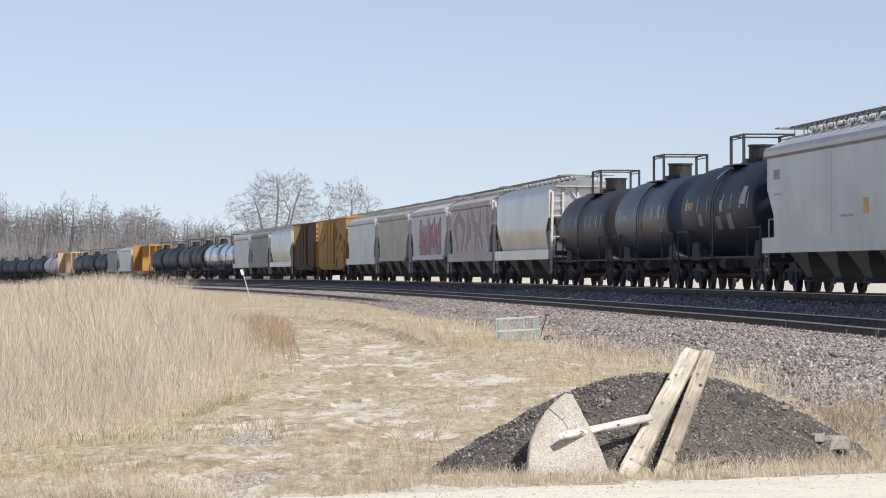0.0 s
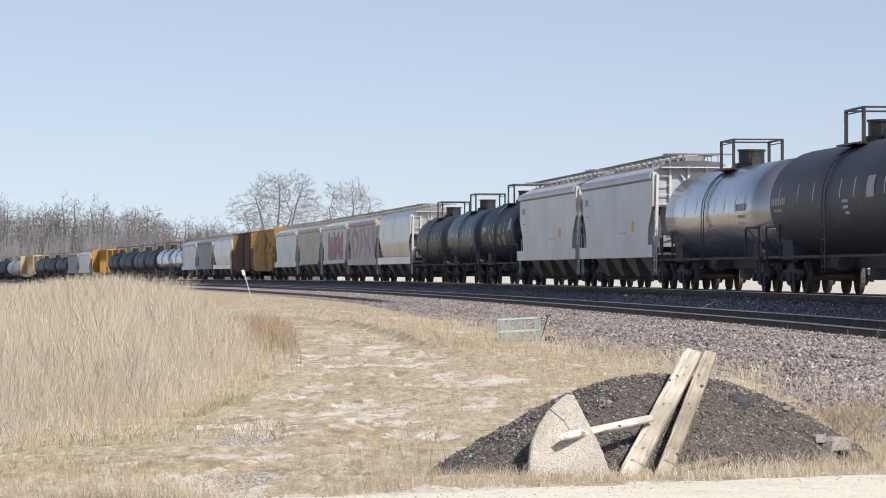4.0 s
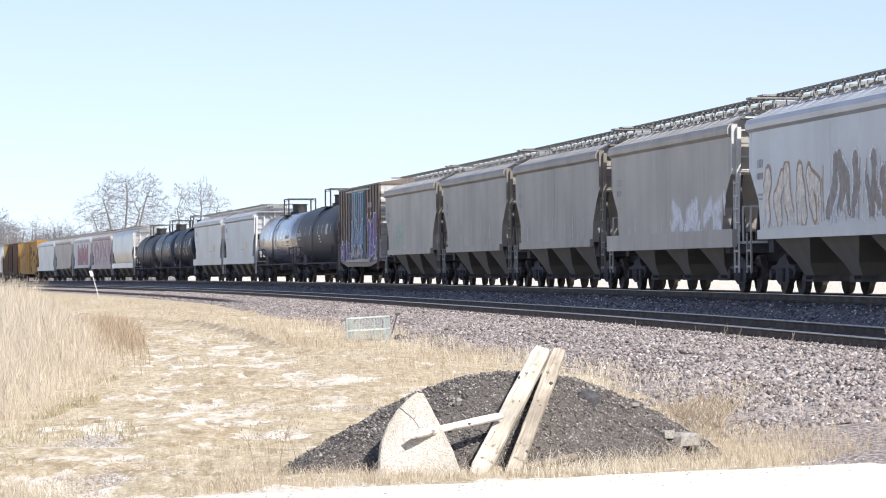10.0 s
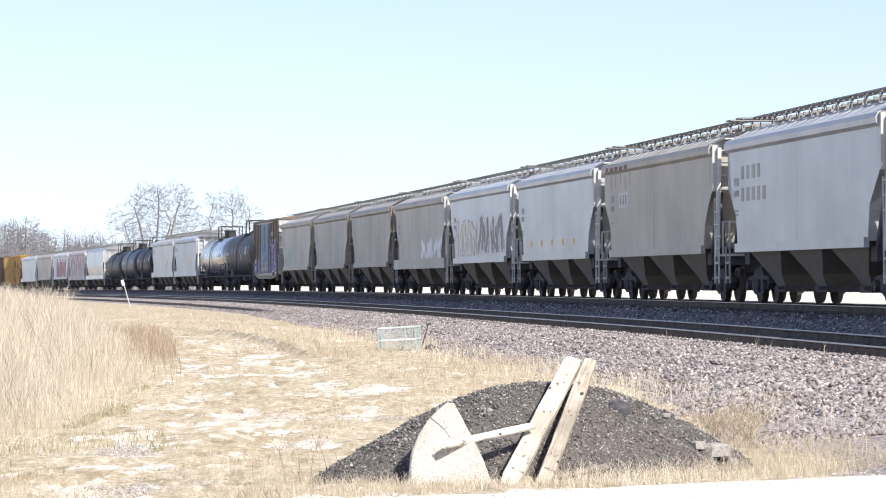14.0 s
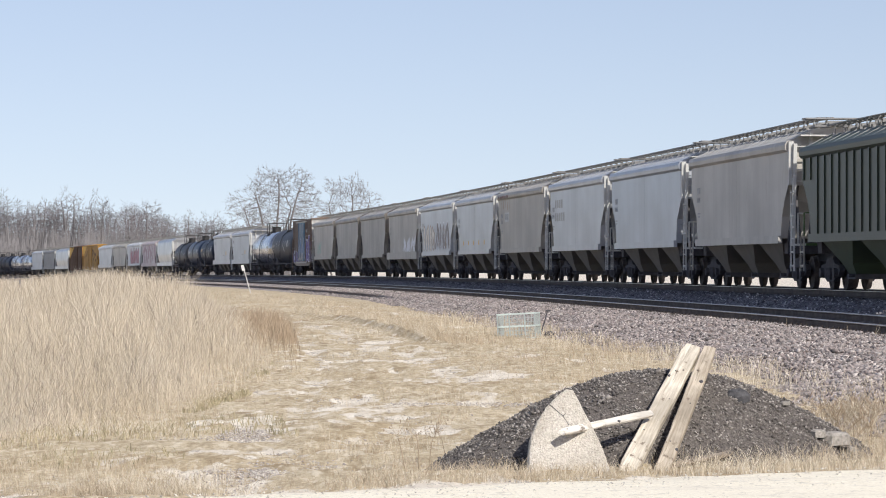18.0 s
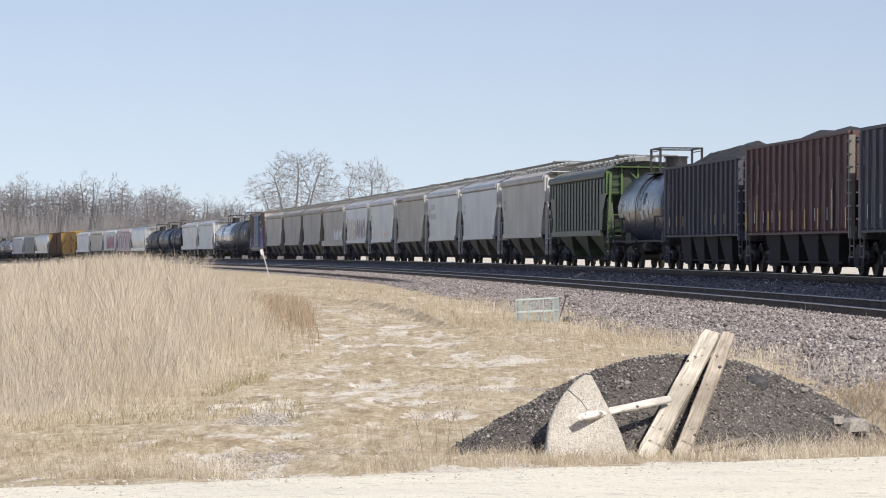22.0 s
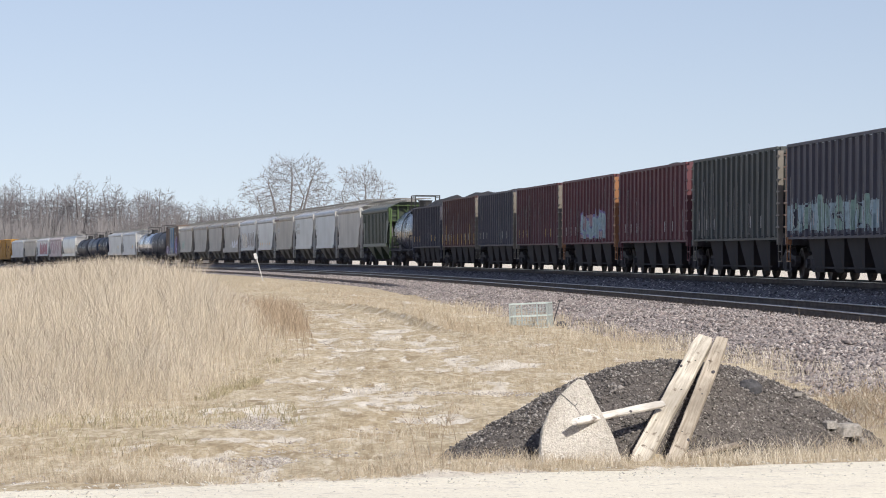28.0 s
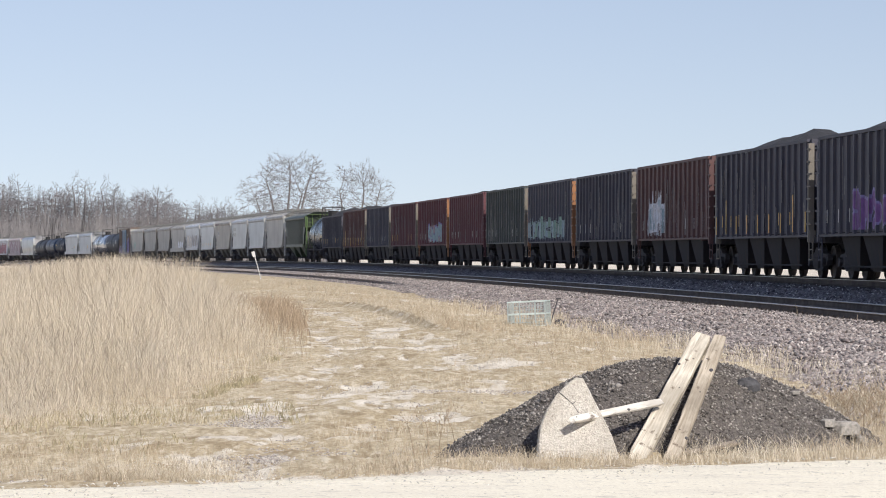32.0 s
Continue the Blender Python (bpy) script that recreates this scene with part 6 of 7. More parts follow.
def board(name, label, a, b, width, thick, roll, material, nails=()):
    """A rough timber from a to b with worn, split ends."""
    a, b = Vector(a), Vector(b)
    d = b - a
    L = d.length
    m = Matrix.Translation(a) @ d.to_track_quat("X", "Z").to_matrix().to_4x4() @ Matrix.Rotation(radians(roll), 4, "X")
    rings, n = [], 16
    w, h, e = width / 2, thick / 2, 0.008
    shape = [(-w + e, -h), (w - e, -h), (w, -h + e), (w, h - e), (w - e, h), (-w + e, h), (-w, h - e), (-w, -h + e)]
    for k in range(n + 1):
        x = L * k / n
        s = (1.0 if 0 < k < n else 0.84) * (1 + 0.07 * fbm(x, L, 0.45, width * 40))
        rings.append([(x + (0.03 * fbm(y, z, 0.03, 5) if k in (0, n) else 0), y * s * (1 + 0.03 * fbm(x, y, 0.2, 2)), z * s + 0.006 * fbm(x, z, 0.3, 4)) for y, z in shape])
    t = thing(name, label, "board", m)
    part("timber", Geo().loft(rings), material, t)
    # knots and splits
    rng = random.Random(int(L * 1000))
    for k in range(2 if width > 0.1 else 1):
        x, y, q = rng.uniform(0.1, 0.95) * L, rng.choice((-1, 1)) * rng.uniform(0.45, 0.9) * w, rng.uniform(0.012, 0.024)
        part("knot", Geo().loft([[(x + q * r * 1.6 * math.cos(i * 0.785), y + q * r * math.sin(i * 0.785), h + z) for i in range(8)] for r, z in ((1.0, -0.012), (0.9, 0.004), (0.5, 0.007))]), UNDER, t, "dark knot in the wood")
    for x, y in nails:
        part("nail_hole", Geo().rod((x, y, h - 0.02), (x, y, h + 0.004), 0.006, n=7), UNDER, t, "rusty nail hole")
    return t


def boards_and_slab():
    pale = weathered_wood("pale_bleached_wood", (0.42, 0.365, 0.28), (0.73, 0.67, 0.56))
    brown = weathered_wood("tan_weathered_wood", (0.30, 0.25, 0.185), (0.56, 0.49, 0.39))
    white = weathered_wood("whitened_wood", (0.55, 0.51, 0.44), (0.78, 0.75, 0.69))
    dark = weathered_wood("dark_rotten_wood", (0.17, 0.14, 0.11), (0.34, 0.29, 0.235))
    board("board", "thick pale bleached board leaning on the heap", (1.50, 27.70, -0.02), (2.20, 29.7, 0.972), 0.16, 0.075, 14, pale, ((0.7, 0.03), (1.3, -0.04), (1.8, 0.03), (1.84, -0.03)))
    board("board", "narrow tan weathered board leaning beside a paler one", (1.79, 27.72, -0.02), (2.345, 29.7, 0.952), 0.125, 0.07, 12, brown, ((0.5, 0.02), (1.2, -0.02), (1.8, 0.03)))
    board("board", "whitened short board propped level against a leaning board", (0.97, 27.60, 0.33), (1.745, 28.4, 0.448), 0.07, 0.035, 40, white, ((0.06, 0.01),))
    board("board", "dark rotten strip of wood lying at the foot of the heap", (1.93, 27.95, max(0.0, heap_height(1.93, 27.95)) + 0.04), (2.45, 28.72, heap_height(2.45, 28.72) + 0.05), 0.055, 0.04, 10, dark)
    # the broken slab
    n = Nodes("pebbled_concrete")
    fine, mid_n = n.noise(0.012, detail=4), n.noise(0.25)
    v = n.node("ShaderNodeTexVoronoi", Scale=75.0)
    n.link(n.space(), v.inputs["Vector"])
    c = n.mix(n.ramp(fine, 0.3, 0.7), (0.50, 0.465, 0.405), (0.74, 0.70, 0.63))
    pebble = n.tree.nodes.new("ShaderNodeSeparateColor")
    n.link(v.outputs["Color"], pebble.inputs["Color"])
    c = n.mix(n.times(n.ramp(pebble.outputs["Red"], 0.6, 1.0), 0.35), c, (0.33, 0.295, 0.25))
    c = n.mix(n.times(n.ramp(n.noise(0.03, detail=6, rough=0.7), 0.54, 0.66), 0.55), c, (0.27, 0.24, 0.20))
    c = n.mix(n.times(n.ramp(mid_n, 0.45, 0.7), 0.4), c, (0.30, 0.26, 0.20))
    n.bump(fine, 1.0, 0.02)
    outline = [(-0.30, -0.06), (-0.29, 0.10), (-0.265, 0.24), (-0.21, 0.37), (-0.14, 0.475), (-0.05, 0.565), (0.02, 0.615), (0.065, 0.605), (0.12, 0.49), (0.19, 0.33), (0.255, 0.16), (0.32, -0.06)]
    rings = []
    for y, s in ((-0.065, 0.95), (-0.058, 0.985), (-0.04, 1.0), (0.05, 1.0), (0.06, 0.97)):
        rings.append([(x * s + 0.012 * fbm(x, z + y * 3, 0.08, 6), y + 0.006 * fbm(x, z, 0.1, 3), 0.28 + (z - 0.28) * s + 0.012 * fbm(z, x, 0.07, 9)) for x, z in outline])
    t = thing("concrete_slab", "broken pale concrete slab leaning against the heap", "concrete slab", Matrix.Translation((1.02, 27.72, 0.0)) @ Matrix.Rotation(radians(8), 4, "Z") @ Matrix.Rotation(radians(-20), 4, "X") @ Matrix.Scale(1.14, 4))
    part("slab_body", Geo().loft(rings), n.done(c, 0.95, spec=0.15), t)
    g = Geo()
    for a, b in (((-0.13, 0.505), (-0.02, 0.40)), ((-0.02, 0.40), (0.02, 0.33)), ((-0.02, 0.40), (0.0, 0.42))):
        g.bar((a[0], -0.0665, a[1]), (b[0], -0.0665, b[1]), 0.003, 0.004)
    part("crack", g, UNDER, t, "thin dark crack")
    # chunk of concrete at the heap's end
    grey = plain("weathered_concrete", (0.32, 0.30, 0.27), 0.95, 0, 0.35, 0.03)
    rock = new("broken_concrete_chunk", Geo().loft([[(0.15 * math.cos(q) * s * (1 + 0.5 * fbm(math.cos(q), math.sin(q), 0.6, 2)), 0.11 * math.sin(q) * s, z + 0.02 * fbm(q, s, 0.4, 3)) for q in [k * 1.0472 + 0.3 for k in range(6)]] for s, z in ((1.0, -0.05), (1.02, 0.035), (0.82, 0.06))]).mesh("broken_concrete_chunk", grey))
    stone = new("dark_stone", Geo().loft([[(0.085 * math.cos(q) * s * (1 + 0.4 * fbm(math.cos(q), s, 0.5, 4)), 0.07 * math.sin(q) * s, z + 0.02 * fbm(q, s, 0.4, 1)) for q in [k * 0.6283 for k in range(10)]] for s, z in ((1.0, -0.04), (1.05, 0.02), (0.8, 0.06), (0.4, 0.075))]).mesh("dark_stone", plain("dark_bluish_stone", (0.07, 0.07, 0.075), 0.9, 0, 0.5, 0.04)))
    stone.location = (2.58, 29.6, heap_height(2.58, 29.6) + 0.01)
    tagged(stone, "fist-sized grey stone lying on the dark heap", "stone")
    rock.location = (3.48, 29.95, max(0.0, heap_height(3.48, 29.95)) + 0.05)
    tagged(rock, "small pale chunk of broken concrete by the heap", "rubble")
    for x, y, q, turn in ((3.32, 29.85, 0.6, 1.0), (3.62, 30.05, 0.55, 2.2), (3.05, 30.1, 0.3, 2.9)):
        copy_thing(rock, Matrix.Translation((x, y, max(0.0, heap_height(x, y)) + 0.02)) @ Matrix.Rotation(turn, 4, "Z") @ Matrix.Scale(q, 4))


ballast_stones()
trees()
heap()
boards_and_slab()


# ---- small things along the line ----
def wire_basket():
    steel = plain("whitish_galvanised_wire", (0.60, 0.68, 0.65), 0.5, 0.2, 0.1)
    dull = plain("dull_galvanised_wire", (0.40, 0.45, 0.44), 0.55, 0.2, 0.15)
    t = thing("wire_basket", "empty galvanised wire basket standing tilted in dry grass", "wire basket", Matrix.Translation((1.72, 76.5, -0.05)) @ Matrix.Rotation(radians(-12), 4, "Z") @ Matrix.Rotation(radians(-3), 4, "Y"))
    w, d, h = 0.86, 0.6, 0.56
    for z in (0.0, 0.28, h):
        g = Geo()
        for a, b in (((-w / 2, -d / 2), (w / 2, -d / 2)), ((w / 2, -d / 2), (w / 2, d / 2)), ((w / 2, d / 2), (-w / 2, d / 2)), ((-w / 2, d / 2), (-w / 2, -d / 2))):
            g.bar((*a, z), (*b, z), 0.035 if z else 0.025)
        part("hoop", g, steel, t)
    for k in range(13):
        x = -w / 2 + w * k / 12
        for y in (-d / 2, d / 2):
            part("upright_wire", Geo().bar((x, y, 0), (x, y, h), 0.009), dull, t)
    for z in (0.09, 0.18, 0.37, 0.46):
        for y in (-d / 2, d / 2):
            part("level_wire", Geo().bar((-w / 2, y, z), (w / 2, y, z), 0.007), dull, t)
    for x in (-0.16, 0.2):
        part("stiffener", Geo().bar((x, -d / 2 - 0.01, 0), (x, -d / 2 - 0.01, h), 0.022), dull, t)
    for k in range(1, 8):
        y = -d / 2 + d * k / 8
        for x in (-w / 2, w / 2):
            part("upright_wire", Geo().bar((x, y, 0), (x, y, h), 0.009), dull, t)
    for x in (-w / 2, w / 2):
        for y in (-d / 2, d / 2):
            part("corner_post", Geo().bar((x, y, 0), (x, y, h), 0.03), dull, t)
    # an iron bar leaning over the ballast behind it, and a dark lump beside it
    bar = new("iron_bar", Geo().rod((0, 0, -0.2), (0.16, 0.1, 0.34), 0.016, n=7).box(0.11, 0.23, 0.08, 0.13, 0.32, 0.36).mesh("iron_bar", UNDER))
    bar.location = (2.28, 79.0, 0.2)
    tagged(bar, "dark iron bar stuck slantwise in the ballast", "iron bar")
    lump = new("dark_scrap", Geo().loft([[(0.09 * math.cos(q) * s * (1 + 0.5 * fbm(math.cos(q), 0, 0.5, 1)), 0.07 * math.sin(q) * s, z * 0.6) for q in [k * 0.785 for k in range(8)]] for s, z in ((1, -0.05), (1.1, 0.05), (0.8, 0.12), (0.3, 0.16))]).mesh("dark_scrap", UNDER))
    lump.location = (2.42, 76.6, 0.02)
    tagged(lump, "small black scrap lying beside the wire basket", "scrap")


def sign_post():
    wood = plain("grey_post_paint", (0.5, 0.5, 0.48), 0.7)
    white = plain("white_sign_sheet", (0.62, 0.62, 0.6), 0.5, 0, 0.05)
    x, y = -12.3, 214.0
    t = thing("track_sign", "small white sign on a leaning thin post", "sign", Matrix.Translation((x, y, float(ground_z(x, y)) + 0.05)) @ Matrix.Rotation(radians(-16), 4, "Y"))
    part("post", Geo().box(-0.027, 0.027, -0.03, 0.03, -0.2, 1.72), wood, t)
    part("plate", Geo().box(-0.13, 0.07, -0.06, -0.04, 1.42, 1.78), white, t)
    part("plate_fold", Geo().box(-0.13, -0.118, -0.04, 0.05, 1.42, 1.78), white, t)
    stake = new("wooden_stake", Geo().box(-0.04, 0.04, -0.04, 0.04, -0.3, 1.1).mesh("wooden_stake", BARK))
    stake.location = (-16.3, 129.0, float(ground_z(0, 129)))
    stake.rotation_euler = (0, radians(3), 0)
    tagged(stake, "thin dark wooden stake in the grass", "stake")


STRAW = Nodes("dry_straw_blades")
_r = STRAW.tree.nodes.new("ShaderNodeValToRGB")
for _i, _c in enumerate([(0.37, 0.32, 0.245), (0.74, 0.685, 0.57)]):
    _r.color_ramp.elements[_i].position, _r.color_ramp.elements[_i].color = _i, (*_c, 1)
_e = _r.color_ramp.elements.new(0.5)
_e.color = (0.54, 0.48, 0.375, 1)
_e = _r.color_ramp.elements.new(0.75)
_e.color = (0.64, 0.575, 0.465, 1)
STRAW.link(STRAW.island(), _r.inputs["Fac"])
STRAW.bsdf.inputs["Subsurface Weight"].default_value = 0.0
_patch = STRAW.times(STRAW.ramp(STRAW.noise(3.0, (1, 0.4, 1), 4), 0.36, 0.62), 0.7)
STRAW = STRAW.done(STRAW.mix(_patch, _r.outputs["Color"], (0.35, 0.275, 0.185)), 0.8, spec=0.2)
REED = Nodes("pale_reed_blades")
_r = REED.tree.nodes.new("ShaderNodeValToRGB")
for _i, _c in enumerate([(0.44, 0.38, 0.29), (0.72, 0.645, 0.515)]):
    _r.color_ramp.elements[_i].position, _r.color_ramp.elements[_i].color = _i, (*_c, 1)
_e = _r.color_ramp.elements.new(0.5)
_e.color = (0.58, 0.51, 0.40, 1)
REED.link(REED.island(), _r.inputs["Fac"])
_patch = REED.times(REED.ramp(REED.noise(2.6, (1, 0.4, 1), 4), 0.40, 0.60), 0.65)
_grey = REED.times(REED.ramp(REED.noise(0.8, (1, 0.3, 1), 4), 0.46, 0.62), 0.55)
REED = REED.done(REED.mix(_grey, REED.mix(_patch, _r.outputs["Color"], (0.43, 0.37, 0.275)), (0.46, 0.42, 0.35)), 0.8, spec=0.2)
STEM = stony("grey_brown_grass_stems", [(0.26, 0.21, 0.165), (0.40, 0.34, 0.275), (0.52, 0.46, 0.38)], 0.05)
WEED = stony("brown_weed_stems", [(0.27, 0.20, 0.135), (0.38, 0.295, 0.20), (0.50, 0.40, 0.285)], 0.05)
GREENISH = stony("greenish_grass_blades", [(0.30, 0.27, 0.16), (0.40, 0.35, 0.215), (0.50, 0.43, 0.29)], 0.05)


def blades(name, roots, heights, widths, material, lean=0.35, seed=1, plume=0.0):
    """Bent, tapering blades: two quads and a tip each; taller ones carry a feathery head."""
    rng = np.random.default_rng(seed)
    roots = np.asarray(roots, float)
    n = len(roots)
    a, b = rng.uniform(0, 2 * np.pi, n), rng.uniform(-0.9, 0.9, n)
    h, w = np.asarray(heights)[:, None], np.asarray(widths)[:, None]
    bend = np.stack([np.cos(a), np.sin(a)], 1) * lean * rng.uniform(0.2, 1.2, n)[:, None]
    side = np.stack([np.cos(b), np.sin(b)], 1)
    pts = []
    for f, wd in ((0.0, 1.0), (0.5, 0.9), (0.85, 0.7 + plume)):
        c = roots[:, :2] + bend * h * f * f
        z = roots[:, 2:] + h * f * (1 - 0.12 * f)
        for s in (-0.5, 0.5):
            pts.append(np.concatenate([c + side * w * wd * s, z], 1))
    pts.append(np.concatenate([roots[:, :2] + bend * h, roots[:, 2:] + h * 0.88], 1))
    v = np.stack(pts, 1).reshape(-1, 3)
    tri = np.array([(0, 1, 3), (0, 3, 2), (2, 3, 5), (2, 5, 4), (4, 5, 6)])
    f = (tri[None] + (np.arange(n) * 7)[:, None, None]).reshape(-1, 3)
    return raw_mesh(name, v, f, material)


def spread(rng, n, y0, y1, x_of, power=1.0):
    ys = y0 + (y1 - y0) * rng.random(n) ** power
    return ys, x_of(ys, rng.random(n))


def grasses():
    rng = np.random.default_rng(77)
    # tall reeds left of the dirt track
    ys = 31 + 150 * rng.random(300000) ** 1.3
    edge = np.interp(ys, [p[0] for p in REED_EDGE], [p[1] for p in REED_EDGE])
    left = -0.155 * ys - 1.0
    u = rng.random(len(ys))
    xs = edge + (left - edge) * u ** 1.1 + rng.normal(0, 0.3, len(ys))
    depth = np.clip((edge - xs) / (1.2 + 0.012 * ys), 0, 1)
    near = np.clip((ys - 31) / 22, 0, 1)
    tall = (0.12 + 0.98 * depth ** 0.8 * near ** 0.9) * (0.22 + 0.9 * rng.random(len(ys)) ** 1.35)
    tall *= np.interp(xs / ys, [-0.14, -0.122, -0.104, -0.08, -0.066], [0.85, 0.95, 1.22, 1.16, 0.85])
    patch = np.array([fbm(x, y * 0.5, 2.4, 3.3) for x, y in zip(xs, ys)])
    clump = np.array([fbm(x, y * 0.4, 0.7, 6.3) for x, y in zip(xs, ys)])
    tall *= np.clip(1 + 0.4 * patch + 0.35 * clump, 0.4, 1.35)
    keep = rng.random(len(ys)) < np.clip(0.62 + 0.8 * patch + 0.7 * clump, 0.1, 1) * np.clip(0.25 + 1.5 * depth, 0, 1)
    roots = np.stack([xs, ys, ground_z(xs, ys) - 0.03], 1)
    wide = rng.uniform(0.0014, 0.0027, len(ys)) * (1 + ys / 80)
    dark = rng.random(len(ys)) < 0.15
    ob = blades("tall_dry_grass", roots[keep & ~dark], tall[keep & ~dark], wide[keep & ~dark], REED, 0.34, 3, 0.5)
    tagged(ob, "tall pale dry grass with feathery heads", "grass", kind="stuff")
    ob = blades("grass_stems", roots[keep & dark], tall[keep & dark] * 1.06, wide[keep & dark] * 0.9, STEM, 0.36, 13, 0.9)
    tagged(ob, "grey-brown upright grass stems with seed heads", "grass", kind="stuff")
    # brown weeds at the bend of the track
    n = 4200
    ys = rng.normal(83, 9, n)
    xs = np.interp(ys, [p[0] for p in REED_EDGE], [p[1] for p in REED_EDGE]) + 0.35 - np.abs(rng.normal(0, 1.3, n))
    ob = blades("brown_weeds", np.stack([xs, ys, ground_z(xs, ys)], 1), rng.uniform(0.15, 0.62, n), rng.uniform(0.004, 0.009, n), WEED, 0.45, 8)
    tagged(ob, "brown dead weeds at the edge of the dirt track", "weeds", kind="stuff")
    # short turf
    n = 250000
    ys = 25 + 185 * rng.random(n) ** 2.1
    xs = -0.14 * ys - 0.5 + (0.14 * ys + 0.5 + 0.10 * ys + 3) * rng.random(n)
    mids = np.interp(ys, [p[0] for p in TRACK_MID], [p[1] for p in TRACK_MID])
    toe = np.interp(ys, LY, LX) - 5.4
    ok = (ys > 24.95 + 0.62 * (xs + 1.18) + 0.25) & (xs < toe + rng.normal(0, 0.35, n))
    ok &= rng.random(n) > 1.15 * worn(xs, ys)
    ok &= rng.random(n) > 0.3 * np.clip(1 - abs(xs - mids) / 2.0, 0, 1)
    patch = np.array([fbm(x, y * 0.4, 1.3, 5.1) for x, y in zip(xs, ys)])
    ok &= rng.random(n) < np.clip(0.6 + patch, 0.1, 1)
    h = (0.03 + 0.08 * rng.random(n) ** 2) * (1 + 0.7 * np.clip(patch, -0.5, 1))
    beside = np.clip((xs - mids - 1.4) / 2.0, 0, 1)
    h *= 1 + 0.8 * beside
    roots = np.stack([xs, ys, ground_z(xs, ys) - 0.01 + relief(xs, ys)], 1)
    ob = blades("dry_turf", roots[ok], h[ok], rng.uniform(0.0025, 0.005, ok.sum()) * np.clip(ys[ok] / 40, 0.8, 3), STRAW, 0.7, 4)
    tagged(ob, "short dry straw-coloured turf", "grass", kind="stuff")
    # tufts that overhang the turf bank
    n = 5000
    ys = 68 + 48 * rng.random(n)
    xs = np.interp(ys, [p[0] for p in LEDGE], [p[1] for p in LEDGE]) + 0.12 + np.abs(rng.normal(0, 0.5, n))
    patch = np.array([fbm(x, y * 0.3, 0.9, 4.6) for x, y in zip(xs, ys)])
    ok = patch > -0.05
    ob = blades("bank_tufts", np.stack([xs, ys, ground_z(xs, ys) + relief(xs, ys) - 0.02], 1)[ok], rng.uniform(0.08, 0.26, n)[ok], rng.uniform(0.004, 0.009, n)[ok], STRAW, 0.55, 14, 0.2)
    tagged(ob, "tufts of dry grass along the turf bank", "grass", kind="stuff")
    # longer grass along the foot of the bank, round the heap and the basket
    n = 9000
    ys = 27 + 75 * rng.random(n) ** 1.5
    toe = np.interp(ys, LY, LX) - 5.5
    xs = toe - np.abs(rng.normal(0, 0.75, n)) + 0.35
    patch = np.array([fbm(x, y, 1.1, 9.1) for x, y in zip(xs, ys)])
    ok = (ys > 24.95 + 0.62 * (xs + 1.18) + 0.15) & (rng.random(n) < np.clip(0.25 + 1.5 * patch, 0.02, 1))
    ob = blades("bank_grass", np.stack([xs, ys, ground_z(xs, ys) + relief(xs, ys)], 1)[ok], (rng.uniform(0.08, 0.34, n) * (1 + 0.5 * patch))[ok], rng.uniform(0.003, 0.006, ok.sum()) * np.clip(ys[ok] / 40, 0.8, 3), STRAW, 0.5, 6, 0.2)
    tagged(ob, "knee-high dry grass at the foot of the ballast bank", "grass", kind="stuff")
    n = 4000
    q = rng.random(n)
    xs = -0.9 + 7.5 * q
    ys = 24.85 + 0.62 * (xs + 1.18) + 0.2 + np.abs(rng.normal(0, 0.5, n)) + 0.15
    hh = np.array([heap_height(x, y) for x, y in zip(xs, ys)])
    ok = hh < 0.12
    ob = blades("roadside_grass", np.stack([xs, ys, np.maximum(hh, 0) - 0.01], 1)[ok], rng.uniform(0.03, 0.14, n)[ok], rng.uniform(0.0025, 0.0045, n)[ok], STRAW, 0.6, 9, 0.2)
    tagged(ob, "dry grass along the edge of the gravel road", "grass", kind="stuff")
    n = 5200
    ys = 28 + 9 * rng.random(n)
    xs = -5.0 + 3.6 * rng.random(n)
    ys[2600:] = 38 + 18 * rng.random(2600)
    xs[2600:] = np.interp(ys[2600:], [p[0] for p in REED_EDGE], [p[1] for p in REED_EDGE]) - np.abs(rng.normal(0, 0.22, 2600))
    patch = np.array([fbm(x, y * 0.3, 1.2, 2.1) for x, y in zip(xs, ys)])
    ok = patch > 0.12
    ob = blades("green_grass", np.stack([xs, ys, ground_z(xs, ys)], 1)[ok], rng.uniform(0.03, 0.1, n)[ok], rng.uniform(0.006, 0.01, n)[ok], GREENISH, 0.6, 10)
    tagged(ob, "first dull green grass among the straw", "grass", kind="stuff")


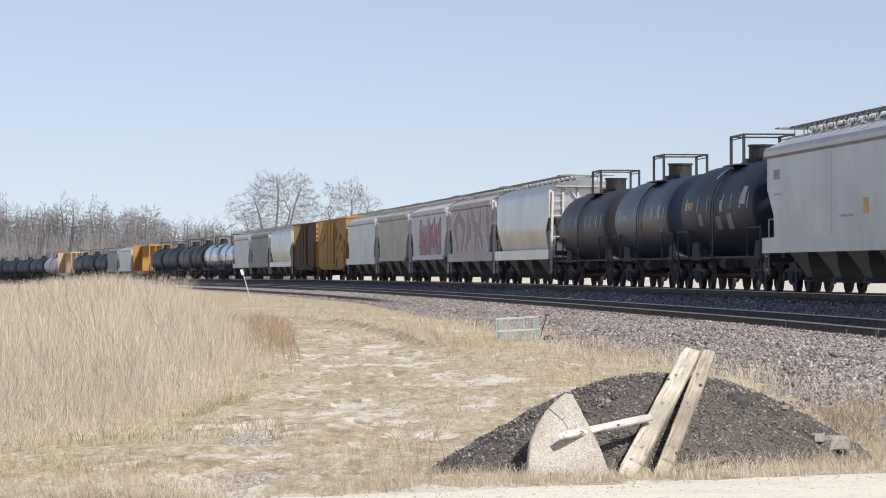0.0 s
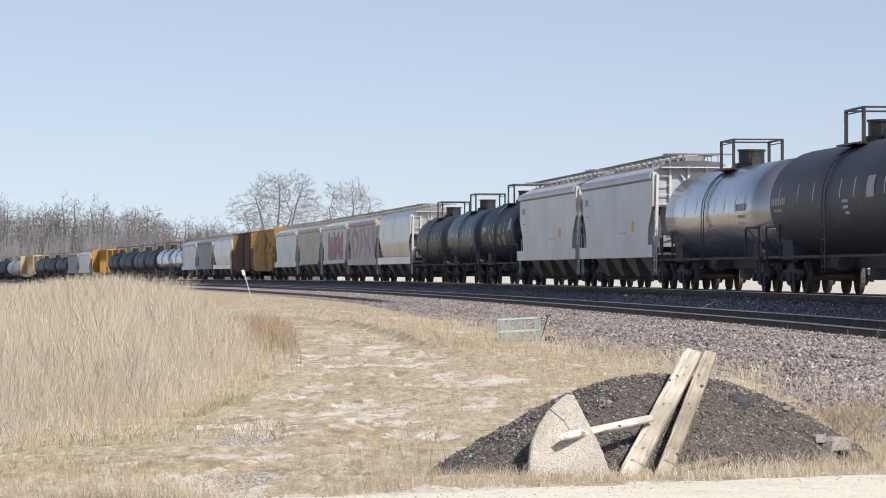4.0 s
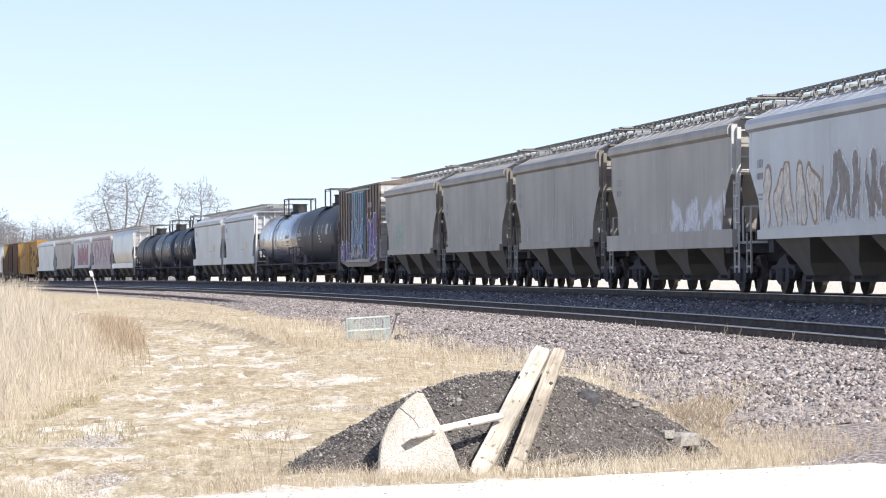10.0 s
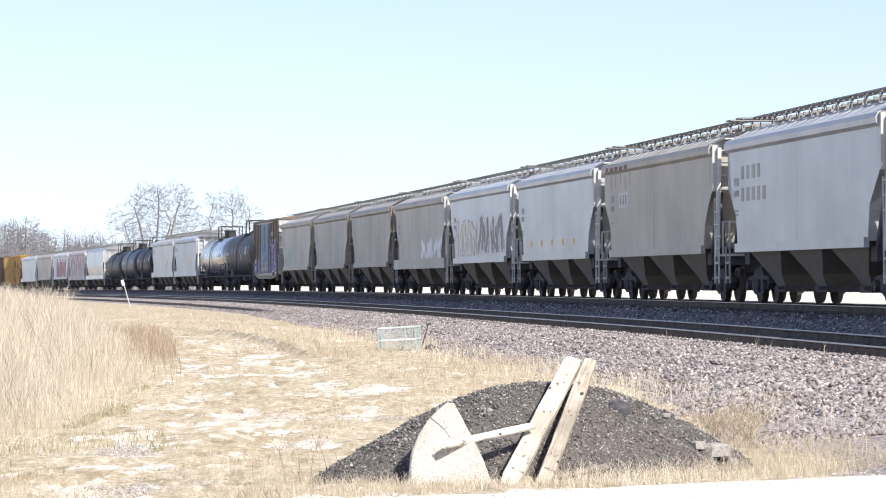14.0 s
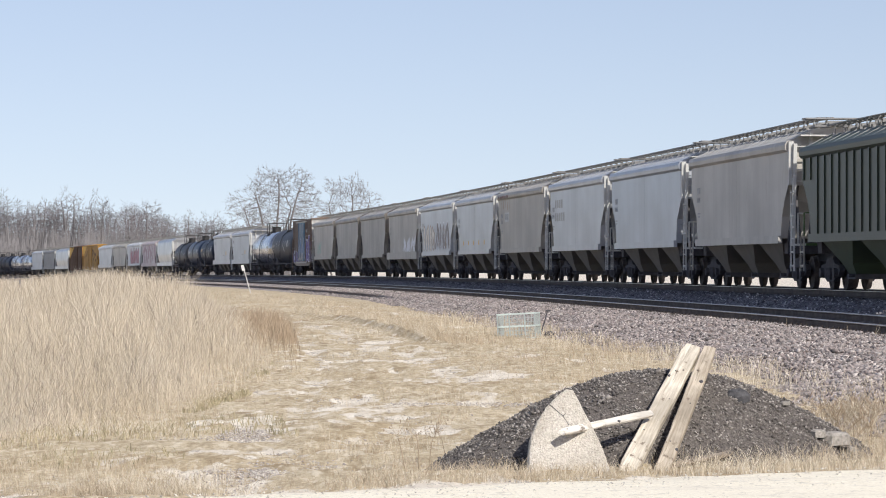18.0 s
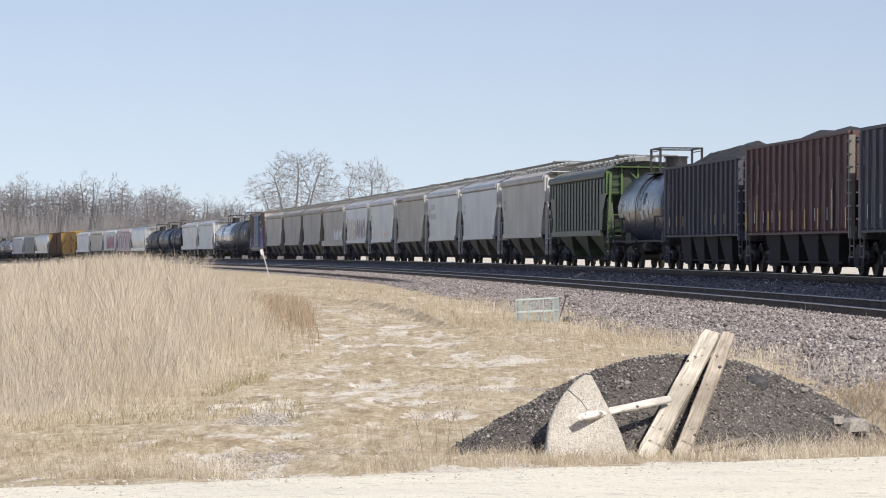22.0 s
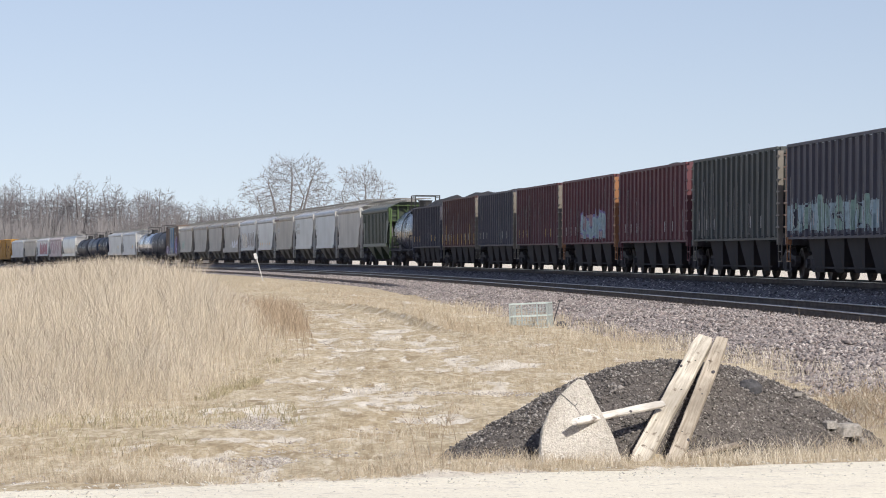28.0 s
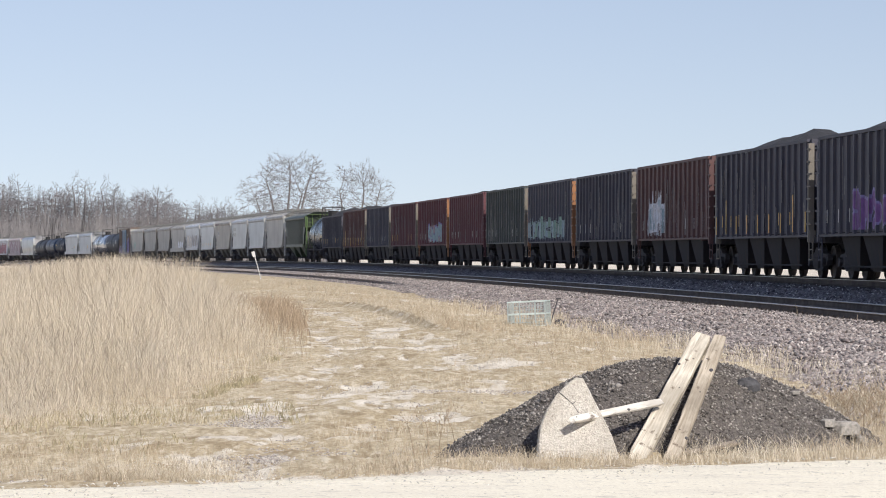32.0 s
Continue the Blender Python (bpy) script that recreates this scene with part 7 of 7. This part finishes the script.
def stones_on_track():
    rng = np.random.default_rng(21)
    n = 9500
    ys = 25 + 70 * rng.random(n) ** 1.8
    xs = np.interp(ys, [p[0] for p in TRACK_MID], [p[1] for p in TRACK_MID]) + rng.normal(-0.2, 0.7, n)
    ys[:3600], xs[:3600] = rng.normal(34.8, 1.5, 3600), rng.normal(-1.9, 0.32, 3600)
    ys[3600:4800], xs[3600:4800] = rng.normal(27.9, 0.6, 1200), rng.normal(-1.44, 0.25, 1200)
    ys[4800:5600], xs[4800:5600] = rng.normal(41.0, 0.35, 800), rng.uniform(-0.9, 1.1, 800)
    ok = ys > 24.95 + 0.62 * (xs + 1.18)
    mat = stony("track_stone", [(0.24, 0.21, 0.195), (0.52, 0.47, 0.42), (0.74, 0.69, 0.62), (0.34, 0.30, 0.27), (0.62, 0.57, 0.50)], 0.04)
    ob = blobs("track_stones", np.stack([xs, ys, ground_z(xs, ys) - 0.02], 1)[ok], 0.014 + 0.03 * rng.random(ok.sum()) ** 2.0, mat, 0.5)
    tagged(ob, "loose stones on the dirt track", "stones", kind="stuff")
    n = 5000
    xs = rng.uniform(-6, 8, n)
    ys = 24.75 + 0.62 * (xs + 1.18) - 3.5 * rng.random(n) ** 1.5
    ob = blobs("road_stones", np.stack([xs, ys, np.full(n, 0.05)], 1), 0.008 + 0.026 * rng.random(n) ** 3, stony("road_stone", [(0.40, 0.37, 0.33), (0.70, 0.66, 0.58), (0.88, 0.84, 0.75)], 0.03), 0.5)
    tagged(ob, "loose limestone pieces on the gravel road", "stones", kind="stuff")
    rock = new("dark_rock", Geo().loft([[(0.055 * math.cos(q) * s * (1 + 0.3 * fbm(math.cos(q), s, 0.5, 7)), 0.05 * math.sin(q) * s, z) for q in [k * 0.6283 for k in range(10)]] for s, z in ((0.8, -0.02), (1.05, 0.02), (0.9, 0.05), (0.35, 0.062))]).mesh("dark_rock", plain("dark_rock", (0.06, 0.055, 0.055), 0.9, 0, 0.4, 0.03)))
    rock.location = (4.72, 25.3, 0.045)
    tagged(rock, "fist-sized dark rock lying on the pale gravel road", "rock")
    # pale stones that stand in for flecks of sun between the tracks
    n = 1100
    ss = 38 + 90 * rng.random(n) ** 1.4
    off = 1.9 + rng.normal(0, 0.5, n)
    pts = []
    for s, o in zip(ss, off):
        prof = bed_profile(s)
        pts.append(along(s, o, np.interp(o, [p[0] for p in prof], [p[1] for p in prof]) + 0.03))
    ob = blobs("pale_gravel", np.array(pts), rng.uniform(0.03, 0.075, n), stony("sun_fleck_stone", [(0.55, 0.55, 0.56), (0.85, 0.85, 0.86)], 0.04))
    tagged(ob, "pale gravel spilled between the two tracks", "gravel", kind="stuff")


def dry_weed(x, y, z, height, stems, label, seed, wide=0.35, twig=0.0035, side=6):
    """A dead weed: thin branched stems with seed heads."""
    rng = random.Random(seed)
    t = thing("dry_weed", label, "weed", Matrix.Translation((x, y, z)))
    for k in range(stems):
        g = Geo()
        top = Vector((rng.uniform(-wide, wide), rng.uniform(-wide, wide) * 0.5, height * rng.uniform(0.6, 1.0)))
        mid = top * 0.5 + Vector((rng.uniform(-0.04, 0.04), 0, 0.04))
        root = Vector((rng.uniform(-0.05, 0.05), rng.uniform(-0.05, 0.05), -0.03))
        g.rod(root, mid, twig, twig * 0.8, 4, caps=False).rod(mid, top, twig * 0.8, twig * 0.5, 4, caps=False)
        for q in range(side):
            p = mid.lerp(top, rng.uniform(0.1, 1))
            e = p + Vector((rng.uniform(-0.12, 0.12), rng.uniform(-0.1, 0.1), rng.uniform(0.03, 0.14)))
            g.rod(p, e, twig * 0.6, twig * 0.4, 3, caps=False).rod(e - Vector((0, 0, 0.008)), e + Vector((0, 0, 0.014)), twig * 1.5, twig * 0.5, 4)
        part("stem", g, WEED if k % 3 == 0 else STRAW, t)


def weeds():
    for k, (s, off, h, n) in enumerate(((49.5, -1.15, 0.34, 5), (51.2, -1.12, 0.30, 4), (44.0, -1.2, 0.3, 3), (58.0, -1.1, 0.2, 2), (63.5, -1.1, 0.22, 2), (62.3, -1.1, 0.18, 1), (66.4, -1.1, 0.2, 1), (72.5, -1.1, 0.18, 1))):
        prof = bed_profile(s)
        z = float(np.interp(off, [p[0] for p in prof], [p[1] for p in prof]))
        x, y, _ = along(s, off)
        dry_weed(x, y, z, h + 0.08, n, "dry pale weed growing beside the rail", 100 + k, 0.1, 0.005, 5 if k < 2 else 0)
    rng = random.Random(9)
    for k in range(18):
        x, y = 4.05 + rng.gauss(0, 0.6), 34.2 + rng.gauss(0, 1.6)
        dry_weed(x, y, 0.02, rng.uniform(0.16, 0.4), 7, "brown branched dead weed on the ballast bank", 200 + k, 0.3)
    for k in range(9):
        x, y = rng.uniform(0.5, 3.0), rng.uniform(33, 60)
        dry_weed(x, y, 0.0, rng.uniform(0.2, 0.42), 3, "thin dead weed in dry grass", 300 + k, 0.15)
    for k in range(4):
        dry_weed(-0.35 + 0.11 * k, 28.3 + 0.3 * k, 0.0, 0.3, 2, "thin dead weed in dry grass", 400 + k, 0.1)


weeds()
wire_basket()
sign_post()
grasses()
stones_on_track()


# ---- what moves: the train rolls away along the far track ----
def motions():
    for car, start in CONSIST:
        rows = []
        for t in range(0, 33, 2):
            rows.append((t, train_pose(start + 14.684 * t + 0.00574 * t * t)))
        walk(car, rows)


motions()
